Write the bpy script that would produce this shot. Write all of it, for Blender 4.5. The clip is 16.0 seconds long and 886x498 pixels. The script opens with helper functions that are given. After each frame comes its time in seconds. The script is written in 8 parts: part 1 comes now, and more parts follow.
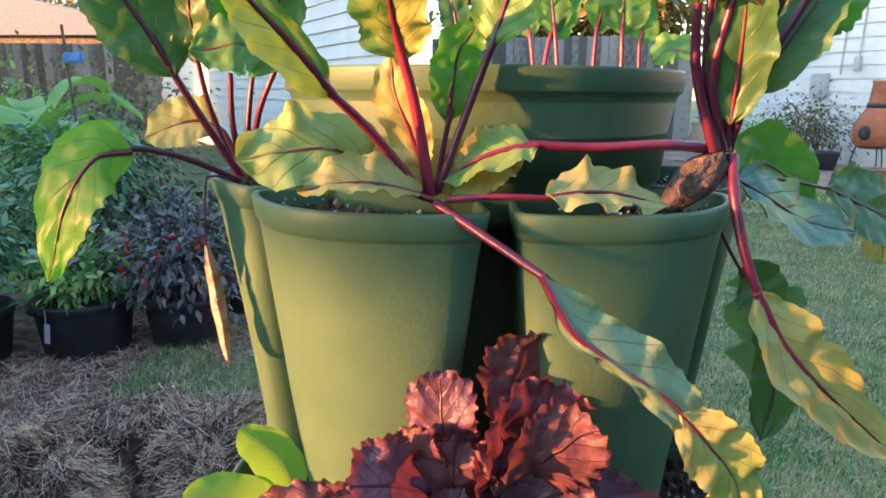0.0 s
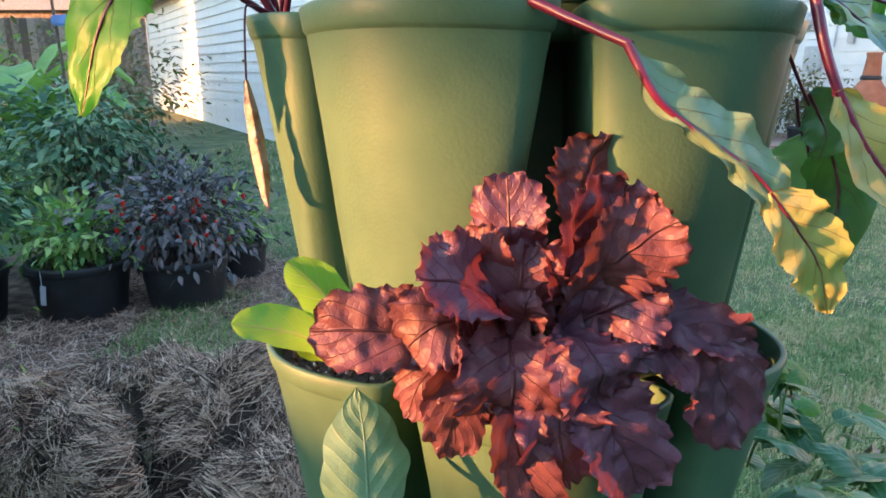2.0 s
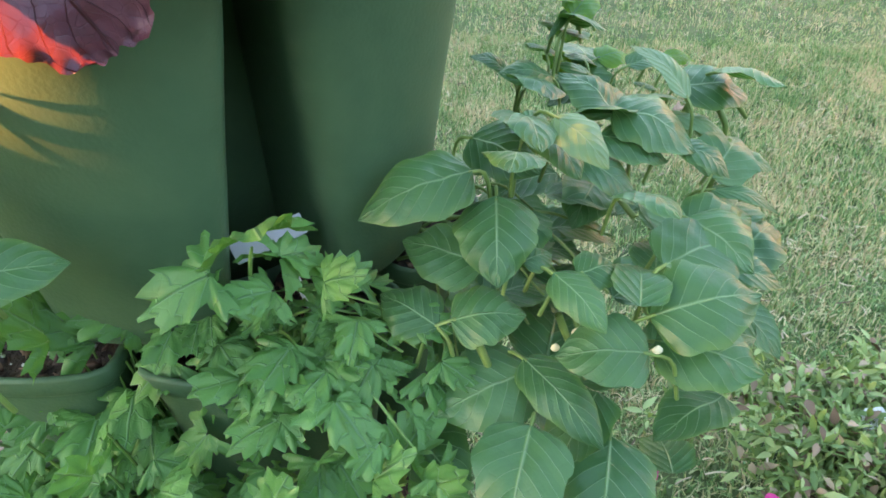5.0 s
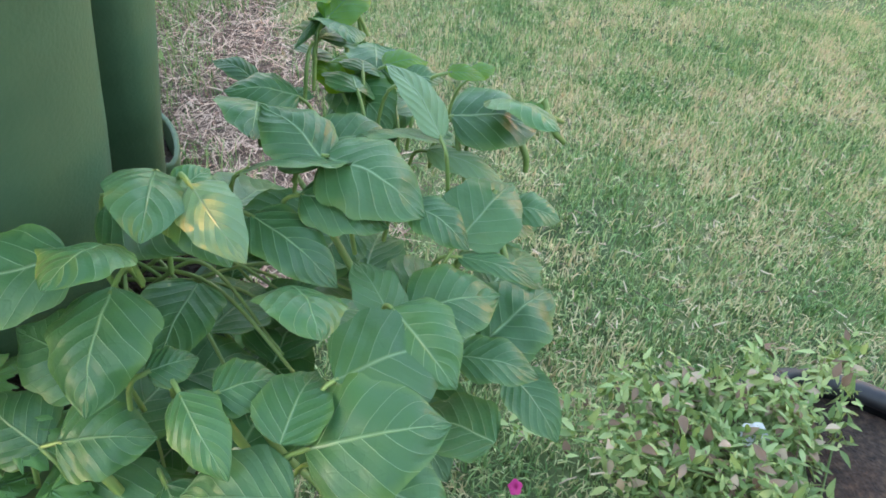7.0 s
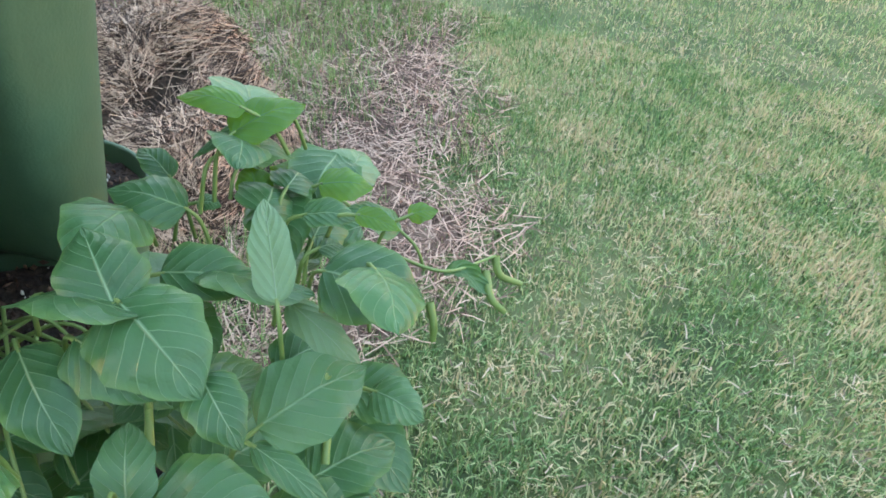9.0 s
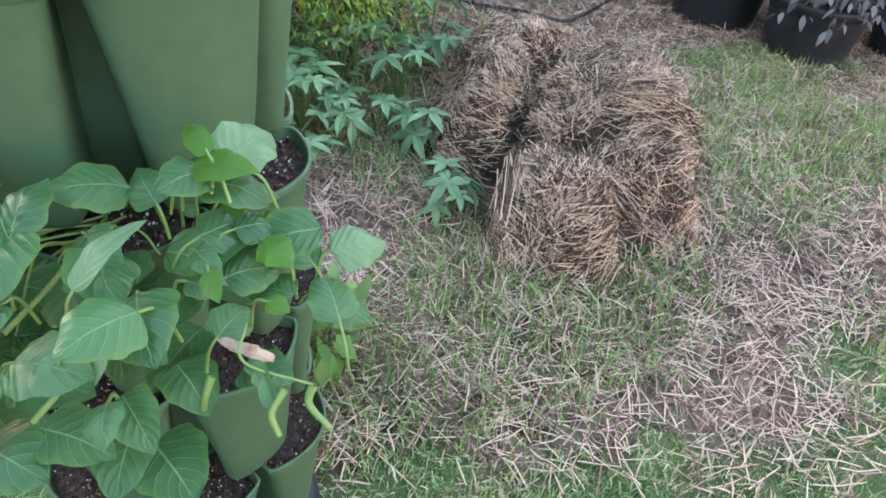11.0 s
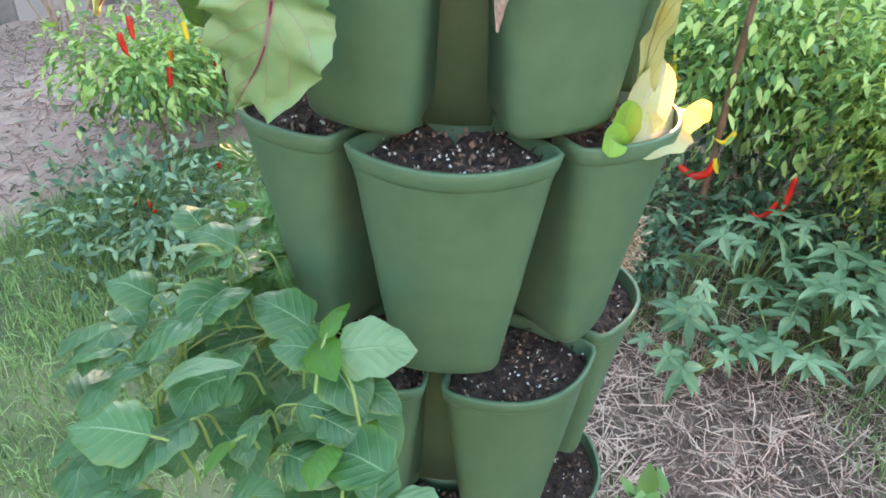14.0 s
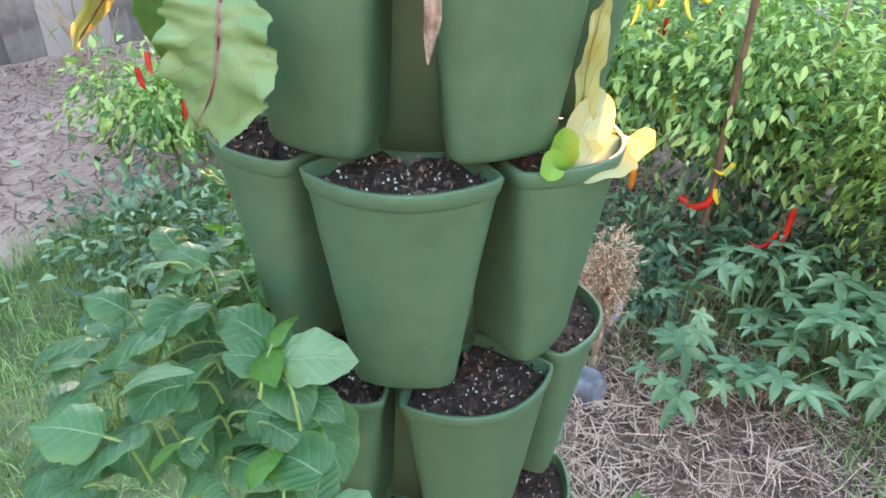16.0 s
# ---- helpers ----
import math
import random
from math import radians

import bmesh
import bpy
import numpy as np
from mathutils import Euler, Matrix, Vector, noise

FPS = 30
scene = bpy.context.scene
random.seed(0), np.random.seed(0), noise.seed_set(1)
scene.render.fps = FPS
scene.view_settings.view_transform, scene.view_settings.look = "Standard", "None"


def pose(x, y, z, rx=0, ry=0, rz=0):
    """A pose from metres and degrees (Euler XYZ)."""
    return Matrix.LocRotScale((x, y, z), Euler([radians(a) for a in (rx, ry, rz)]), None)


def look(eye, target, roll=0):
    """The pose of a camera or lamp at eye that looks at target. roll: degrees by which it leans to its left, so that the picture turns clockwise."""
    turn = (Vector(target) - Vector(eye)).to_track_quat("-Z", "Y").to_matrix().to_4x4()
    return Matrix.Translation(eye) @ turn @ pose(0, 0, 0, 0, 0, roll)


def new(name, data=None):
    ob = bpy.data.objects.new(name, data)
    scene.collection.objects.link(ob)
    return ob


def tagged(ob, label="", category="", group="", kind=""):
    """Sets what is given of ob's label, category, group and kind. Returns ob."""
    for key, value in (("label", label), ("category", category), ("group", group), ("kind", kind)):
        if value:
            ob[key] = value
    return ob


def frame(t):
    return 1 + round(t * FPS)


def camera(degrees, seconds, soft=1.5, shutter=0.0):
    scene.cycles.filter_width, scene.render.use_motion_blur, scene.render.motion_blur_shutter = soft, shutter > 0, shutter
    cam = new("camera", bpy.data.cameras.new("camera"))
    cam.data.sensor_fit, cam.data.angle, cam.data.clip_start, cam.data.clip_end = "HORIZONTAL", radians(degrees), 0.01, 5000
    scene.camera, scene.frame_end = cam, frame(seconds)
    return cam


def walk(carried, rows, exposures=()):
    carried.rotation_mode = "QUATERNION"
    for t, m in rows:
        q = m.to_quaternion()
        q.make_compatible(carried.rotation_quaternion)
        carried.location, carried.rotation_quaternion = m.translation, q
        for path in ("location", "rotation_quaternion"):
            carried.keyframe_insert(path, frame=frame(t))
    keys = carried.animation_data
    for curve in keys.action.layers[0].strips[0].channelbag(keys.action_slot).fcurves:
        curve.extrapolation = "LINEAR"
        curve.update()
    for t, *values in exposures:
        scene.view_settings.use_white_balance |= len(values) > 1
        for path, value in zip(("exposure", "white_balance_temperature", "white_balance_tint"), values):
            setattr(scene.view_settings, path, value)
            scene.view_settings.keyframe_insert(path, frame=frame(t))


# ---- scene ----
cam = camera(67.1, 16.0, soft=1.7)
PATH = [
    (0, (-0.046, -0.594, 1.470), (-0.018, 1.353, 1.016), 0.49),
    (0.5, (-0.047, -0.592, 1.460), (-0.022, 1.355, 1.003), 0.53),
    (1, (-0.054, -0.594, 1.440), (-0.032, 1.351, 0.974), 0.56),
    (1.5, (-0.066, -0.604, 1.394), (-0.044, 1.341, 0.929), 0.44),
    (2, (-0.090, -0.600, 1.360), (-0.036, 1.332, 0.848), 0.47),
    (2.5, (-0.106, -0.580, 1.337), (0.028, 1.320, 0.726), 0.40),
    (3, (-0.098, -0.567, 1.302), (0.133, 1.289, 0.593), 0.63),
    (3.5, (-0.053, -0.564, 1.264), (0.210, 1.228, 0.416), 0.97),
    (4, (0.012, -0.586, 1.234), (0.205, 1.120, 0.208), 0.95),
    (4.5, (0.079, -0.580, 1.232), (0.179, 1.045, 0.070), 1.00),
    (5, (0.157, -0.513, 1.205), (0.281, 1.104, 0.033), 1.22),
    (5.2, (0.187, -0.475, 1.193), (0.340, 1.126, 0.004), 1.61),
    (7.3, (0.365, -0.393, 1.233), (0.554, 1.109, -0.074), 5.71),
    (7.5, (0.382, -0.387, 1.241), (0.543, 1.115, -0.070), 6.24),
    (8, (0.415, -0.336, 1.230), (0.481, 1.182, -0.069), 6.51),
    (8.5, (0.453, -0.292, 1.249), (0.401, 1.246, -0.029), 6.88),
    (9, (0.513, -0.269, 1.258), (0.223, 1.252, -0.008), 7.41),
    (9.5, (0.607, -0.244, 1.287), (-0.065, 1.140, 0.010), 8.25),
    (9.7, (0.639, -0.226, 1.296), (-0.171, 1.070, 0.005), 8.34),
    (11.8, (0.800, 0.206, 1.338), (-0.706, 0.615, 0.088), 5.03),
    (12, (0.756, 0.232, 1.322), (-0.768, 0.572, 0.072), 5.06),
    (12.5, (0.621, 0.248, 1.293), (-0.927, 0.416, 0.038), 5.26),
    (13, (0.585, 0.267, 1.309), (-0.976, 0.183, 0.061), 4.60),
    (13.5, (0.605, 0.311, 1.345), (-0.938, -0.210, 0.184), 2.76),
    (14, (0.596, 0.342, 1.375), (-0.850, -0.522, 0.296), 1.72),
    (14.5, (0.555, 0.377, 1.401), (-0.864, -0.551, 0.341), 1.19),
    (15, (0.569, 0.410, 1.416), (-0.844, -0.554, 0.378), 1.30),
    (15.5, (0.592, 0.418, 1.400), (-0.817, -0.581, 0.392), 1.18),
    (16, (0.591, 0.415, 1.384), (-0.863, -0.527, 0.385), 1.02),
]
EXPOSURES = [(0, 2.83, 5800, 11), (2, 2.9, 5800, 11), (3, 3.16, 6100, 11), (4, 3.66, 6900, 12), (5, 3.78, 7200, 15), (7, 3.78, 7200, 18), (11, 3.9, 7100, 20), (16, 4.0, 7000, 20)]
walk(cam, [(t, look(eye, target, roll)) for t, eye, target, roll in PATH], EXPOSURES)

# ---- world and light ----
SUN_AZ, SUN_EL = radians(200), radians(6.5)       # low evening sun, from beyond the pepper bed
world = bpy.data.worlds.new("world")
scene.world = world
world.use_nodes = True
wn = world.node_tree.nodes
sky = wn.new("ShaderNodeTexSky")
sky.sky_type, sky.sun_disc = "NISHITA", False
sky.sun_elevation, sky.sun_rotation = SUN_EL, radians(90) - SUN_AZ
sky.air_density, sky.dust_density = 1.0, 0.6
wn["Background"].inputs["Strength"].default_value = 0.155
world.node_tree.links.new(sky.outputs[0], wn["Background"].inputs["Color"])
sun = new("sun", bpy.data.lights.new("sun", "SUN"))
sun.data.energy, sun.data.angle, sun.data.color = 3.6, radians(0.7), (1.0, 0.36, 0.11)
sun.matrix_world = look((math.cos(SUN_AZ) * math.cos(SUN_EL), math.sin(SUN_AZ) * math.cos(SUN_EL), math.sin(SUN_EL)), (0, 0, 0))


# ---- materials ----
def mat(name, colors, rough=0.6, scale=8.0, detail=4.0, bump=0.0, bump_scale=60.0, island=0.0, objvar=0.0, metal=0.0,
        clear=0.0, coords="Object", second=None, spec=0.5):
    """A surface whose colour runs through `colors` by noise, with fine relief."""
    m = bpy.data.materials.new(name)
    m.use_nodes = True
    nt = m.node_tree
    N, L = nt.nodes, nt.links
    b = N["Principled BSDF"]
    tc = N.new("ShaderNodeTexCoord")
    no = N.new("ShaderNodeTexNoise")
    no.inputs["Scale"].default_value, no.inputs["Detail"].default_value = scale, detail
    L.new(tc.outputs[coords], no.inputs["Vector"])
    fac = no.outputs["Fac"]
    if second:
        n2 = N.new("ShaderNodeTexNoise")
        n2.inputs["Scale"].default_value = second
        L.new(tc.outputs[coords], n2.inputs["Vector"])
        mx = N.new("ShaderNodeMath")
        mx.operation = "MULTIPLY_ADD"
        mx.inputs[1].default_value, mx.inputs[2].default_value = 0.5, -0.25
        L.new(n2.outputs["Fac"], mx.inputs[0])
        ad = N.new("ShaderNodeMath")
        L.new(fac, ad.inputs[0]), L.new(mx.outputs[0], ad.inputs[1])
        fac = ad.outputs[0]
    for amount, node, out in ((island, "ShaderNodeNewGeometry", "Random Per Island"), (objvar, "ShaderNodeObjectInfo", "Random")):
        if amount:
            g = N.new(node)
            mx = N.new("ShaderNodeMath")
            mx.operation = "MULTIPLY_ADD"
            mx.inputs[1].default_value, mx.inputs[2].default_value = amount, -amount / 2
            L.new(g.outputs[out], mx.inputs[0])
            ad = N.new("ShaderNodeMath")
            L.new(fac, ad.inputs[0]), L.new(mx.outputs[0], ad.inputs[1])
            fac = ad.outputs[0]
    ramp = N.new("ShaderNodeValToRGB")
    els = ramp.color_ramp.elements
    lo, hi = 0.3, 0.7
    for i, c in enumerate(colors):
        p = lo + (hi - lo) * i / max(1, len(colors) - 1)
        e = els[i] if i < 2 else els.new(p)
        e.position, e.color = p, (*c, 1)
    L.new(fac, ramp.inputs[0])
    L.new(ramp.outputs[0], b.inputs["Base Color"])
    b.inputs["Roughness"].default_value, b.inputs["Metallic"].default_value = rough, metal
    b.inputs["Specular IOR Level"].default_value = spec
    if clear:
        b.inputs["Coat Weight"].default_value = clear
    if bump:
        nb = N.new("ShaderNodeTexNoise")
        nb.inputs["Scale"].default_value, nb.inputs["Detail"].default_value = bump_scale, 3
        L.new(tc.outputs[coords], nb.inputs["Vector"])
        bp = N.new("ShaderNodeBump")
        bp.inputs["Strength"].default_value, bp.inputs["Distance"].default_value = bump, 0.01
        L.new(nb.outputs["Fac"], bp.inputs["Height"])
        L.new(bp.outputs[0], b.inputs["Normal"])
    return m


def math_node(N, L, op, a, b=None, clamp=False):
    n = N.new("ShaderNodeMath")
    n.operation, n.use_clamp = op, clamp
    for i, v in enumerate((a, b)):
        if v is None:
            continue
        if isinstance(v, (int, float)):
            n.inputs[i].default_value = v
        else:
            L.new(v, n.inputs[i])
    return n.outputs[0]


def leaf_mat(name, c_dark, c_light, vein, vein_w=0.02, laterals=7.0, slant=0.55, patch=None, patch_at=0.55, rough=0.5, trans=0.35,
             t_color=None, relief=0.5, noise_scale=30.0, edge=None, lat_w=1.0, spec=0.4, pillow=0.0, tip=None, tip_at=0.7):
    """A leaf with a midrib and side veins along its own length (u) and half-breadth (v); patch: a second colour in blotches."""
    m = bpy.data.materials.new(name)
    m.use_nodes = True
    nt = m.node_tree
    N, L = nt.nodes, nt.links
    b = N["Principled BSDF"]
    uv = N.new("ShaderNodeUVMap")
    sp = N.new("ShaderNodeSeparateXYZ")
    L.new(uv.outputs[0], sp.inputs[0])
    tc = N.new("ShaderNodeTexCoord")
    no = N.new("ShaderNodeTexNoise")
    no.inputs["Scale"].default_value, no.inputs["Detail"].default_value = noise_scale, 4
    L.new(tc.outputs["Object"], no.inputs["Vector"])
    u = sp.outputs[0]
    wob = math_node(N, L, "MULTIPLY", math_node(N, L, "SUBTRACT", no.outputs["Fac"], 0.5), 0.07 if pillow else 0.12)
    v = math_node(N, L, "ABSOLUTE", math_node(N, L, "SUBTRACT", sp.outputs[1], 0.5))
    v = math_node(N, L, "MULTIPLY", v, 2.0)
    mid = math_node(N, L, "SUBTRACT", 1.0, math_node(N, L, "DIVIDE", v, math_node(N, L, "ADD", vein_w * 2, math_node(N, L, "MULTIPLY", math_node(N, L, "SUBTRACT", 1.0, u), vein_w * 2.5))), True)
    ph = math_node(N, L, "SUBTRACT", u, math_node(N, L, "MULTIPLY", v, slant * 0.4))
    ph = math_node(N, L, "MULTIPLY", math_node(N, L, "ADD", ph, wob), laterals)
    tri = math_node(N, L, "ABSOLUTE", math_node(N, L, "SUBTRACT", math_node(N, L, "FRACT", ph), 0.5))
    lat = math_node(N, L, "SUBTRACT", 1.0, math_node(N, L, "DIVIDE", tri, math_node(N, L, "ADD", 0.02, math_node(N, L, "MULTIPLY", math_node(N, L, "SUBTRACT", 1.05, v), 0.10 * lat_w))), True)
    vo = N.new("ShaderNodeTexVoronoi")
    vo.feature = "DISTANCE_TO_EDGE"
    vo.inputs["Scale"].default_value = noise_scale * 4
    L.new(tc.outputs["Object"], vo.inputs["Vector"])
    net = math_node(N, L, "SUBTRACT", 1.0, math_node(N, L, "DIVIDE", vo.outputs["Distance"], 0.08), True)
    veins = math_node(N, L, "MAXIMUM", mid, math_node(N, L, "MULTIPLY", lat, 0.75))

    def mixc(f, a, c):
        n = N.new("ShaderNodeMix")
        n.data_type = "RGBA"
        for s, val in ((n.inputs["Factor"], f), (n.inputs["A"], a), (n.inputs["B"], c)):
            if isinstance(val, tuple):
                s.default_value = (*val, 1)
            elif isinstance(val, (int, float)):
                s.default_value = val
            else:
                L.new(val, s)
        return n.outputs["Result"]

    n2 = N.new("ShaderNodeTexNoise")
    n2.inputs["Scale"].default_value = noise_scale * 0.5
    L.new(tc.outputs["Object"], n2.inputs["Vector"])
    oi = N.new("ShaderNodeObjectInfo")
    ov = math_node(N, L, "MULTIPLY", math_node(N, L, "SUBTRACT", oi.outputs["Random"], 0.5), 0.5)
    base = mixc(math_node(N, L, "ADD", math_node(N, L, "MULTIPLY", n2.outputs["Fac"], 1.0), ov, True), c_dark, c_light)
    if patch:
        n3 = N.new("ShaderNodeTexNoise")
        n3.inputs["Scale"].default_value, n3.inputs["Detail"].default_value = noise_scale * 0.45, 2
        L.new(tc.outputs["Object"], n3.inputs["Vector"])
        pf = math_node(N, L, "MULTIPLY", math_node(N, L, "SUBTRACT", n3.outputs["Fac"], patch_at), 7.0, True)
        base = mixc(pf, base, patch)
    if edge:
        base = mixc(math_node(N, L, "MULTIPLY", math_node(N, L, "SUBTRACT", v, 0.75), 3.0, True), base, edge)
    if tip:
        base = mixc(math_node(N, L, "MULTIPLY", math_node(N, L, "SUBTRACT", math_node(N, L, "ADD", u, math_node(N, L, "MULTIPLY", wob, 2.0)), tip_at), 6.0, True), base, tip)
    col = mixc(math_node(N, L, "MULTIPLY", veins, 0.85), base, vein)
    L.new(col, b.inputs["Base Color"])
    b.inputs["Roughness"].default_value = rough
    b.inputs["Specular IOR Level"].default_value = spec
    h = math_node(N, L, "SUBTRACT", math_node(N, L, "MULTIPLY", veins, -0.8), math_node(N, L, "MULTIPLY", net, 0.06))
    h = math_node(N, L, "ADD", h, math_node(N, L, "MULTIPLY", no.outputs["Fac"], 0.6))
    if pillow:
        fine = N.new("ShaderNodeTexNoise")
        fine.inputs["Scale"].default_value, fine.inputs["Detail"].default_value = noise_scale * 9, 2
        L.new(tc.outputs["Object"], fine.inputs["Vector"])
        h = math_node(N, L, "ADD", h, math_node(N, L, "MULTIPLY", math_node(N, L, "POWER", tri, 0.7), pillow))
        h = math_node(N, L, "ADD", h, math_node(N, L, "MULTIPLY", fine.outputs["Fac"], pillow * 0.35))
    bp = N.new("ShaderNodeBump")
    bp.inputs["Strength"].default_value, bp.inputs["Distance"].default_value = relief, 0.003
    L.new(h, bp.inputs["Height"])
    L.new(bp.outputs[0], b.inputs["Normal"])
    tr = N.new("ShaderNodeBsdfTranslucent")
    if t_color:
        L.new(mixc(math_node(N, L, "MULTIPLY", veins, 0.8), t_color, vein), tr.inputs["Color"])
    else:
        L.new(col, tr.inputs["Color"])
    ms = N.new("ShaderNodeMixShader")
    ms.inputs[0].default_value = trans
    L.new(b.outputs[0], ms.inputs[1]), L.new(tr.outputs[0], ms.inputs[2])
    L.new(ms.outputs[0], N["Material Output"].inputs["Surface"])
    return m


PLASTIC = mat("green_plastic", [(0.060, 0.120, 0.066), (0.069, 0.135, 0.074), (0.078, 0.146, 0.080)], 0.46, 5, 6, 0.07, 380, spec=0.32, second=40.0)
SOIL = mat("potting_soil", [(0.018, 0.011, 0.009), (0.045, 0.027, 0.02), (0.09, 0.054, 0.038)], 0.95, 90, 5, 0.9, 160)
CHIP = mat("bark_chip", [(0.035, 0.018, 0.012), (0.10, 0.052, 0.036), (0.24, 0.14, 0.095)], 0.9, 40, 3, island=0.9)
PERLITE = mat("perlite", [(0.45, 0.40, 0.34), (0.75, 0.72, 0.66)], 0.9, 60, 3, island=0.6)
LAWN = mat("lawn_soil", [(0.045, 0.075, 0.028), (0.09, 0.125, 0.045), (0.17, 0.175, 0.085)], 0.95, 3, 6, 0.6, 60, second=0.6)
GRASS = mat("grass_blade", [(0.11, 0.23, 0.07), (0.24, 0.37, 0.135), (0.38, 0.44, 0.20), (0.60, 0.48, 0.29)], 0.6, 2.6, 6, island=0.5, second=9.0)
STRAW = mat("straw", [(0.16, 0.11, 0.08), (0.34, 0.25, 0.18), (0.55, 0.44, 0.32)], 0.75, 5, 3, island=0.95)
TUFT = mat("green_grass_tuft", [(0.09, 0.19, 0.045), (0.17, 0.30, 0.08), (0.28, 0.40, 0.14)], 0.55, 1.3, 4, island=0.6)
BALE_STRAW = mat("bale_straw", [(0.05, 0.028, 0.018), (0.24, 0.150, 0.105), (0.60, 0.42, 0.295)], 0.8, 5, 3, island=0.8, second=9.0)
STRAW_OLD = mat("weathered_straw", [(0.14, 0.08, 0.06), (0.40, 0.255, 0.19), (0.64, 0.45, 0.34)], 0.8, 4, 3, island=0.95)
THATCH = mat("trodden_straw", [(0.04, 0.028, 0.02), (0.13, 0.09, 0.065), (0.27, 0.19, 0.14)], 0.95, 12, 6, 0.9, 70, second=1.2)
# coloured far darker than the straw, to paint the shade between the stalks
BALE_SHADE_CORE = mat("bale_shade_core", [(0.02, 0.014, 0.010), (0.06, 0.042, 0.030), (0.12, 0.085, 0.06)], 0.95, 14, 5, 1.0, 60)
MULCH = mat("bark_mulch", [(0.15, 0.10, 0.082), (0.26, 0.175, 0.14), (0.38, 0.27, 0.22)], 0.95, 14, 5, 0.8, 50, island=0.8)
SIDING = mat("white_siding", [(0.66, 0.67, 0.68), (0.76, 0.76, 0.76)], 0.55, 3, 4, 0.08, 30, objvar=0.25)
FENCE = mat("grey_fence_wood", [(0.12, 0.105, 0.095), (0.22, 0.195, 0.18), (0.32, 0.29, 0.27)], 0.9, 5, 5, 0.35, 25, objvar=0.7)
ROOF = mat("grey_shingle", [(0.16, 0.18, 0.22), (0.24, 0.27, 0.32)], 0.9, 8, 4, 0.3, 30)
BLACK_POT = mat("black_nursery_plastic", [(0.012, 0.013, 0.016), (0.028, 0.03, 0.036)], 0.5, 8, 4, 0.15, 40)
PAVING = mat("pink_paving", [(0.26, 0.19, 0.16), (0.38, 0.29, 0.25)], 0.9, 5, 5, 0.3, 30, objvar=0.5)
TERRACOTTA = mat("terracotta", [(0.30, 0.10, 0.055), (0.42, 0.16, 0.09)], 0.8, 6, 4, 0.2, 40)
TAN_CLAY = mat("tan_clay", [(0.26, 0.16, 0.12), (0.36, 0.24, 0.18)], 0.85, 6, 4, 0.2, 40)
CANE = mat("bamboo_cane", [(0.10, 0.055, 0.035), (0.22, 0.13, 0.08)], 0.6, 20, 3, 0.2, 30)
WHITE_TAG = mat("plant_tag", [(0.36, 0.37, 0.43), (0.46, 0.47, 0.52)], 0.45, 20, 3, 0.05, 40)
TWINE = mat("blue_twine", [(0.07, 0.16, 0.42), (0.12, 0.24, 0.55)], 0.6, 30, 2)


# ---- helpers for meshes ----
def mesh_obj(name, verts, faces, material, parent=None, label="", uvs=None, smooth=True):
    me = bpy.data.meshes.new(name)
    verts = np.asarray(verts, np.float32)
    faces = np.asarray(faces, np.int32) if not isinstance(faces, list) else faces
    if isinstance(faces, np.ndarray):
        nv, nf, k = len(verts), len(faces), faces.shape[1]
        me.vertices.add(nv)
        me.vertices.foreach_set("co", verts.ravel())
        me.loops.add(nf * k)
        me.loops.foreach_set("vertex_index", faces.ravel())
        me.polygons.add(nf)
        me.polygons.foreach_set("loop_start", np.arange(0, nf * k, k, dtype=np.int32))
        me.update(calc_edges=True)
    else:
        me.from_pydata([tuple(v) for v in verts], [], faces)
    if uvs is not None:
        lay = me.uv_layers.new(name="UVMap")
        idx = np.empty(len(me.loops), np.int32)
        me.loops.foreach_get("vertex_index", idx)
        lay.data.foreach_set("uv", np.asarray(uvs, np.float32)[idx].ravel())
    if smooth:
        me.polygons.foreach_set("use_smooth", np.ones(len(me.polygons), bool))
    me.materials.append(material)
    ob = new(name, me)
    if parent is not None:
        ob.parent = parent
    if label:
        tagged(ob, label)
    return ob


def part(name, bm, material, parent, label="", smooth=False):
    me = bpy.data.meshes.new(name)
    bm.to_mesh(me)
    bm.free()
    me.materials.append(material)
    if smooth:
        me.polygons.foreach_set("use_smooth", np.ones(len(me.polygons), bool))
    ob = new(name, me)
    ob.parent = parent
    if label:
        tagged(ob, label)
    return ob


def empty(name, loc, label, category, group="", kind=""):
    ob = new(name)
    ob.location = loc
    ob.empty_display_size = 0.05
    return tagged(ob, label, category, group, kind)


def box_bm(x0, x1, y0, y1, z0, z1, bevel=0.0, m=None):
    bm = bmesh.new()
    bmesh.ops.create_cube(bm, size=1.0, matrix=Matrix.Translation(((x0 + x1) / 2, (y0 + y1) / 2, (z0 + z1) / 2)) @ Matrix.Diagonal((x1 - x0, y1 - y0, z1 - z0, 1)))
    if bevel:
        bmesh.ops.bevel(bm, geom=list(bm.edges), offset=bevel, segments=2, affect="EDGES")
    if m is not None:
        bmesh.ops.transform(bm, matrix=m, verts=bm.verts)
    return bm


def lathe(profile, n=40, z0=0.0):
    """Verts and faces of a turned body from (radius, height) pairs."""
    prof = np.array(profile, float)
    a = np.linspace(0, 2 * np.pi, n, endpoint=False)
    v = np.stack([prof[:, None, 0] * np.cos(a), prof[:, None, 0] * np.sin(a), np.repeat(prof[:, None, 1] + z0, n, 1)], -1).reshape(-1, 3)
    i, j = np.meshgrid(np.arange(len(prof) - 1), np.arange(n), indexing="ij")
    j2 = (j + 1) % n
    f = np.stack([i * n + j, i * n + j2, (i + 1) * n + j2, (i + 1) * n + j], -1).reshape(-1, 4)
    return v, f


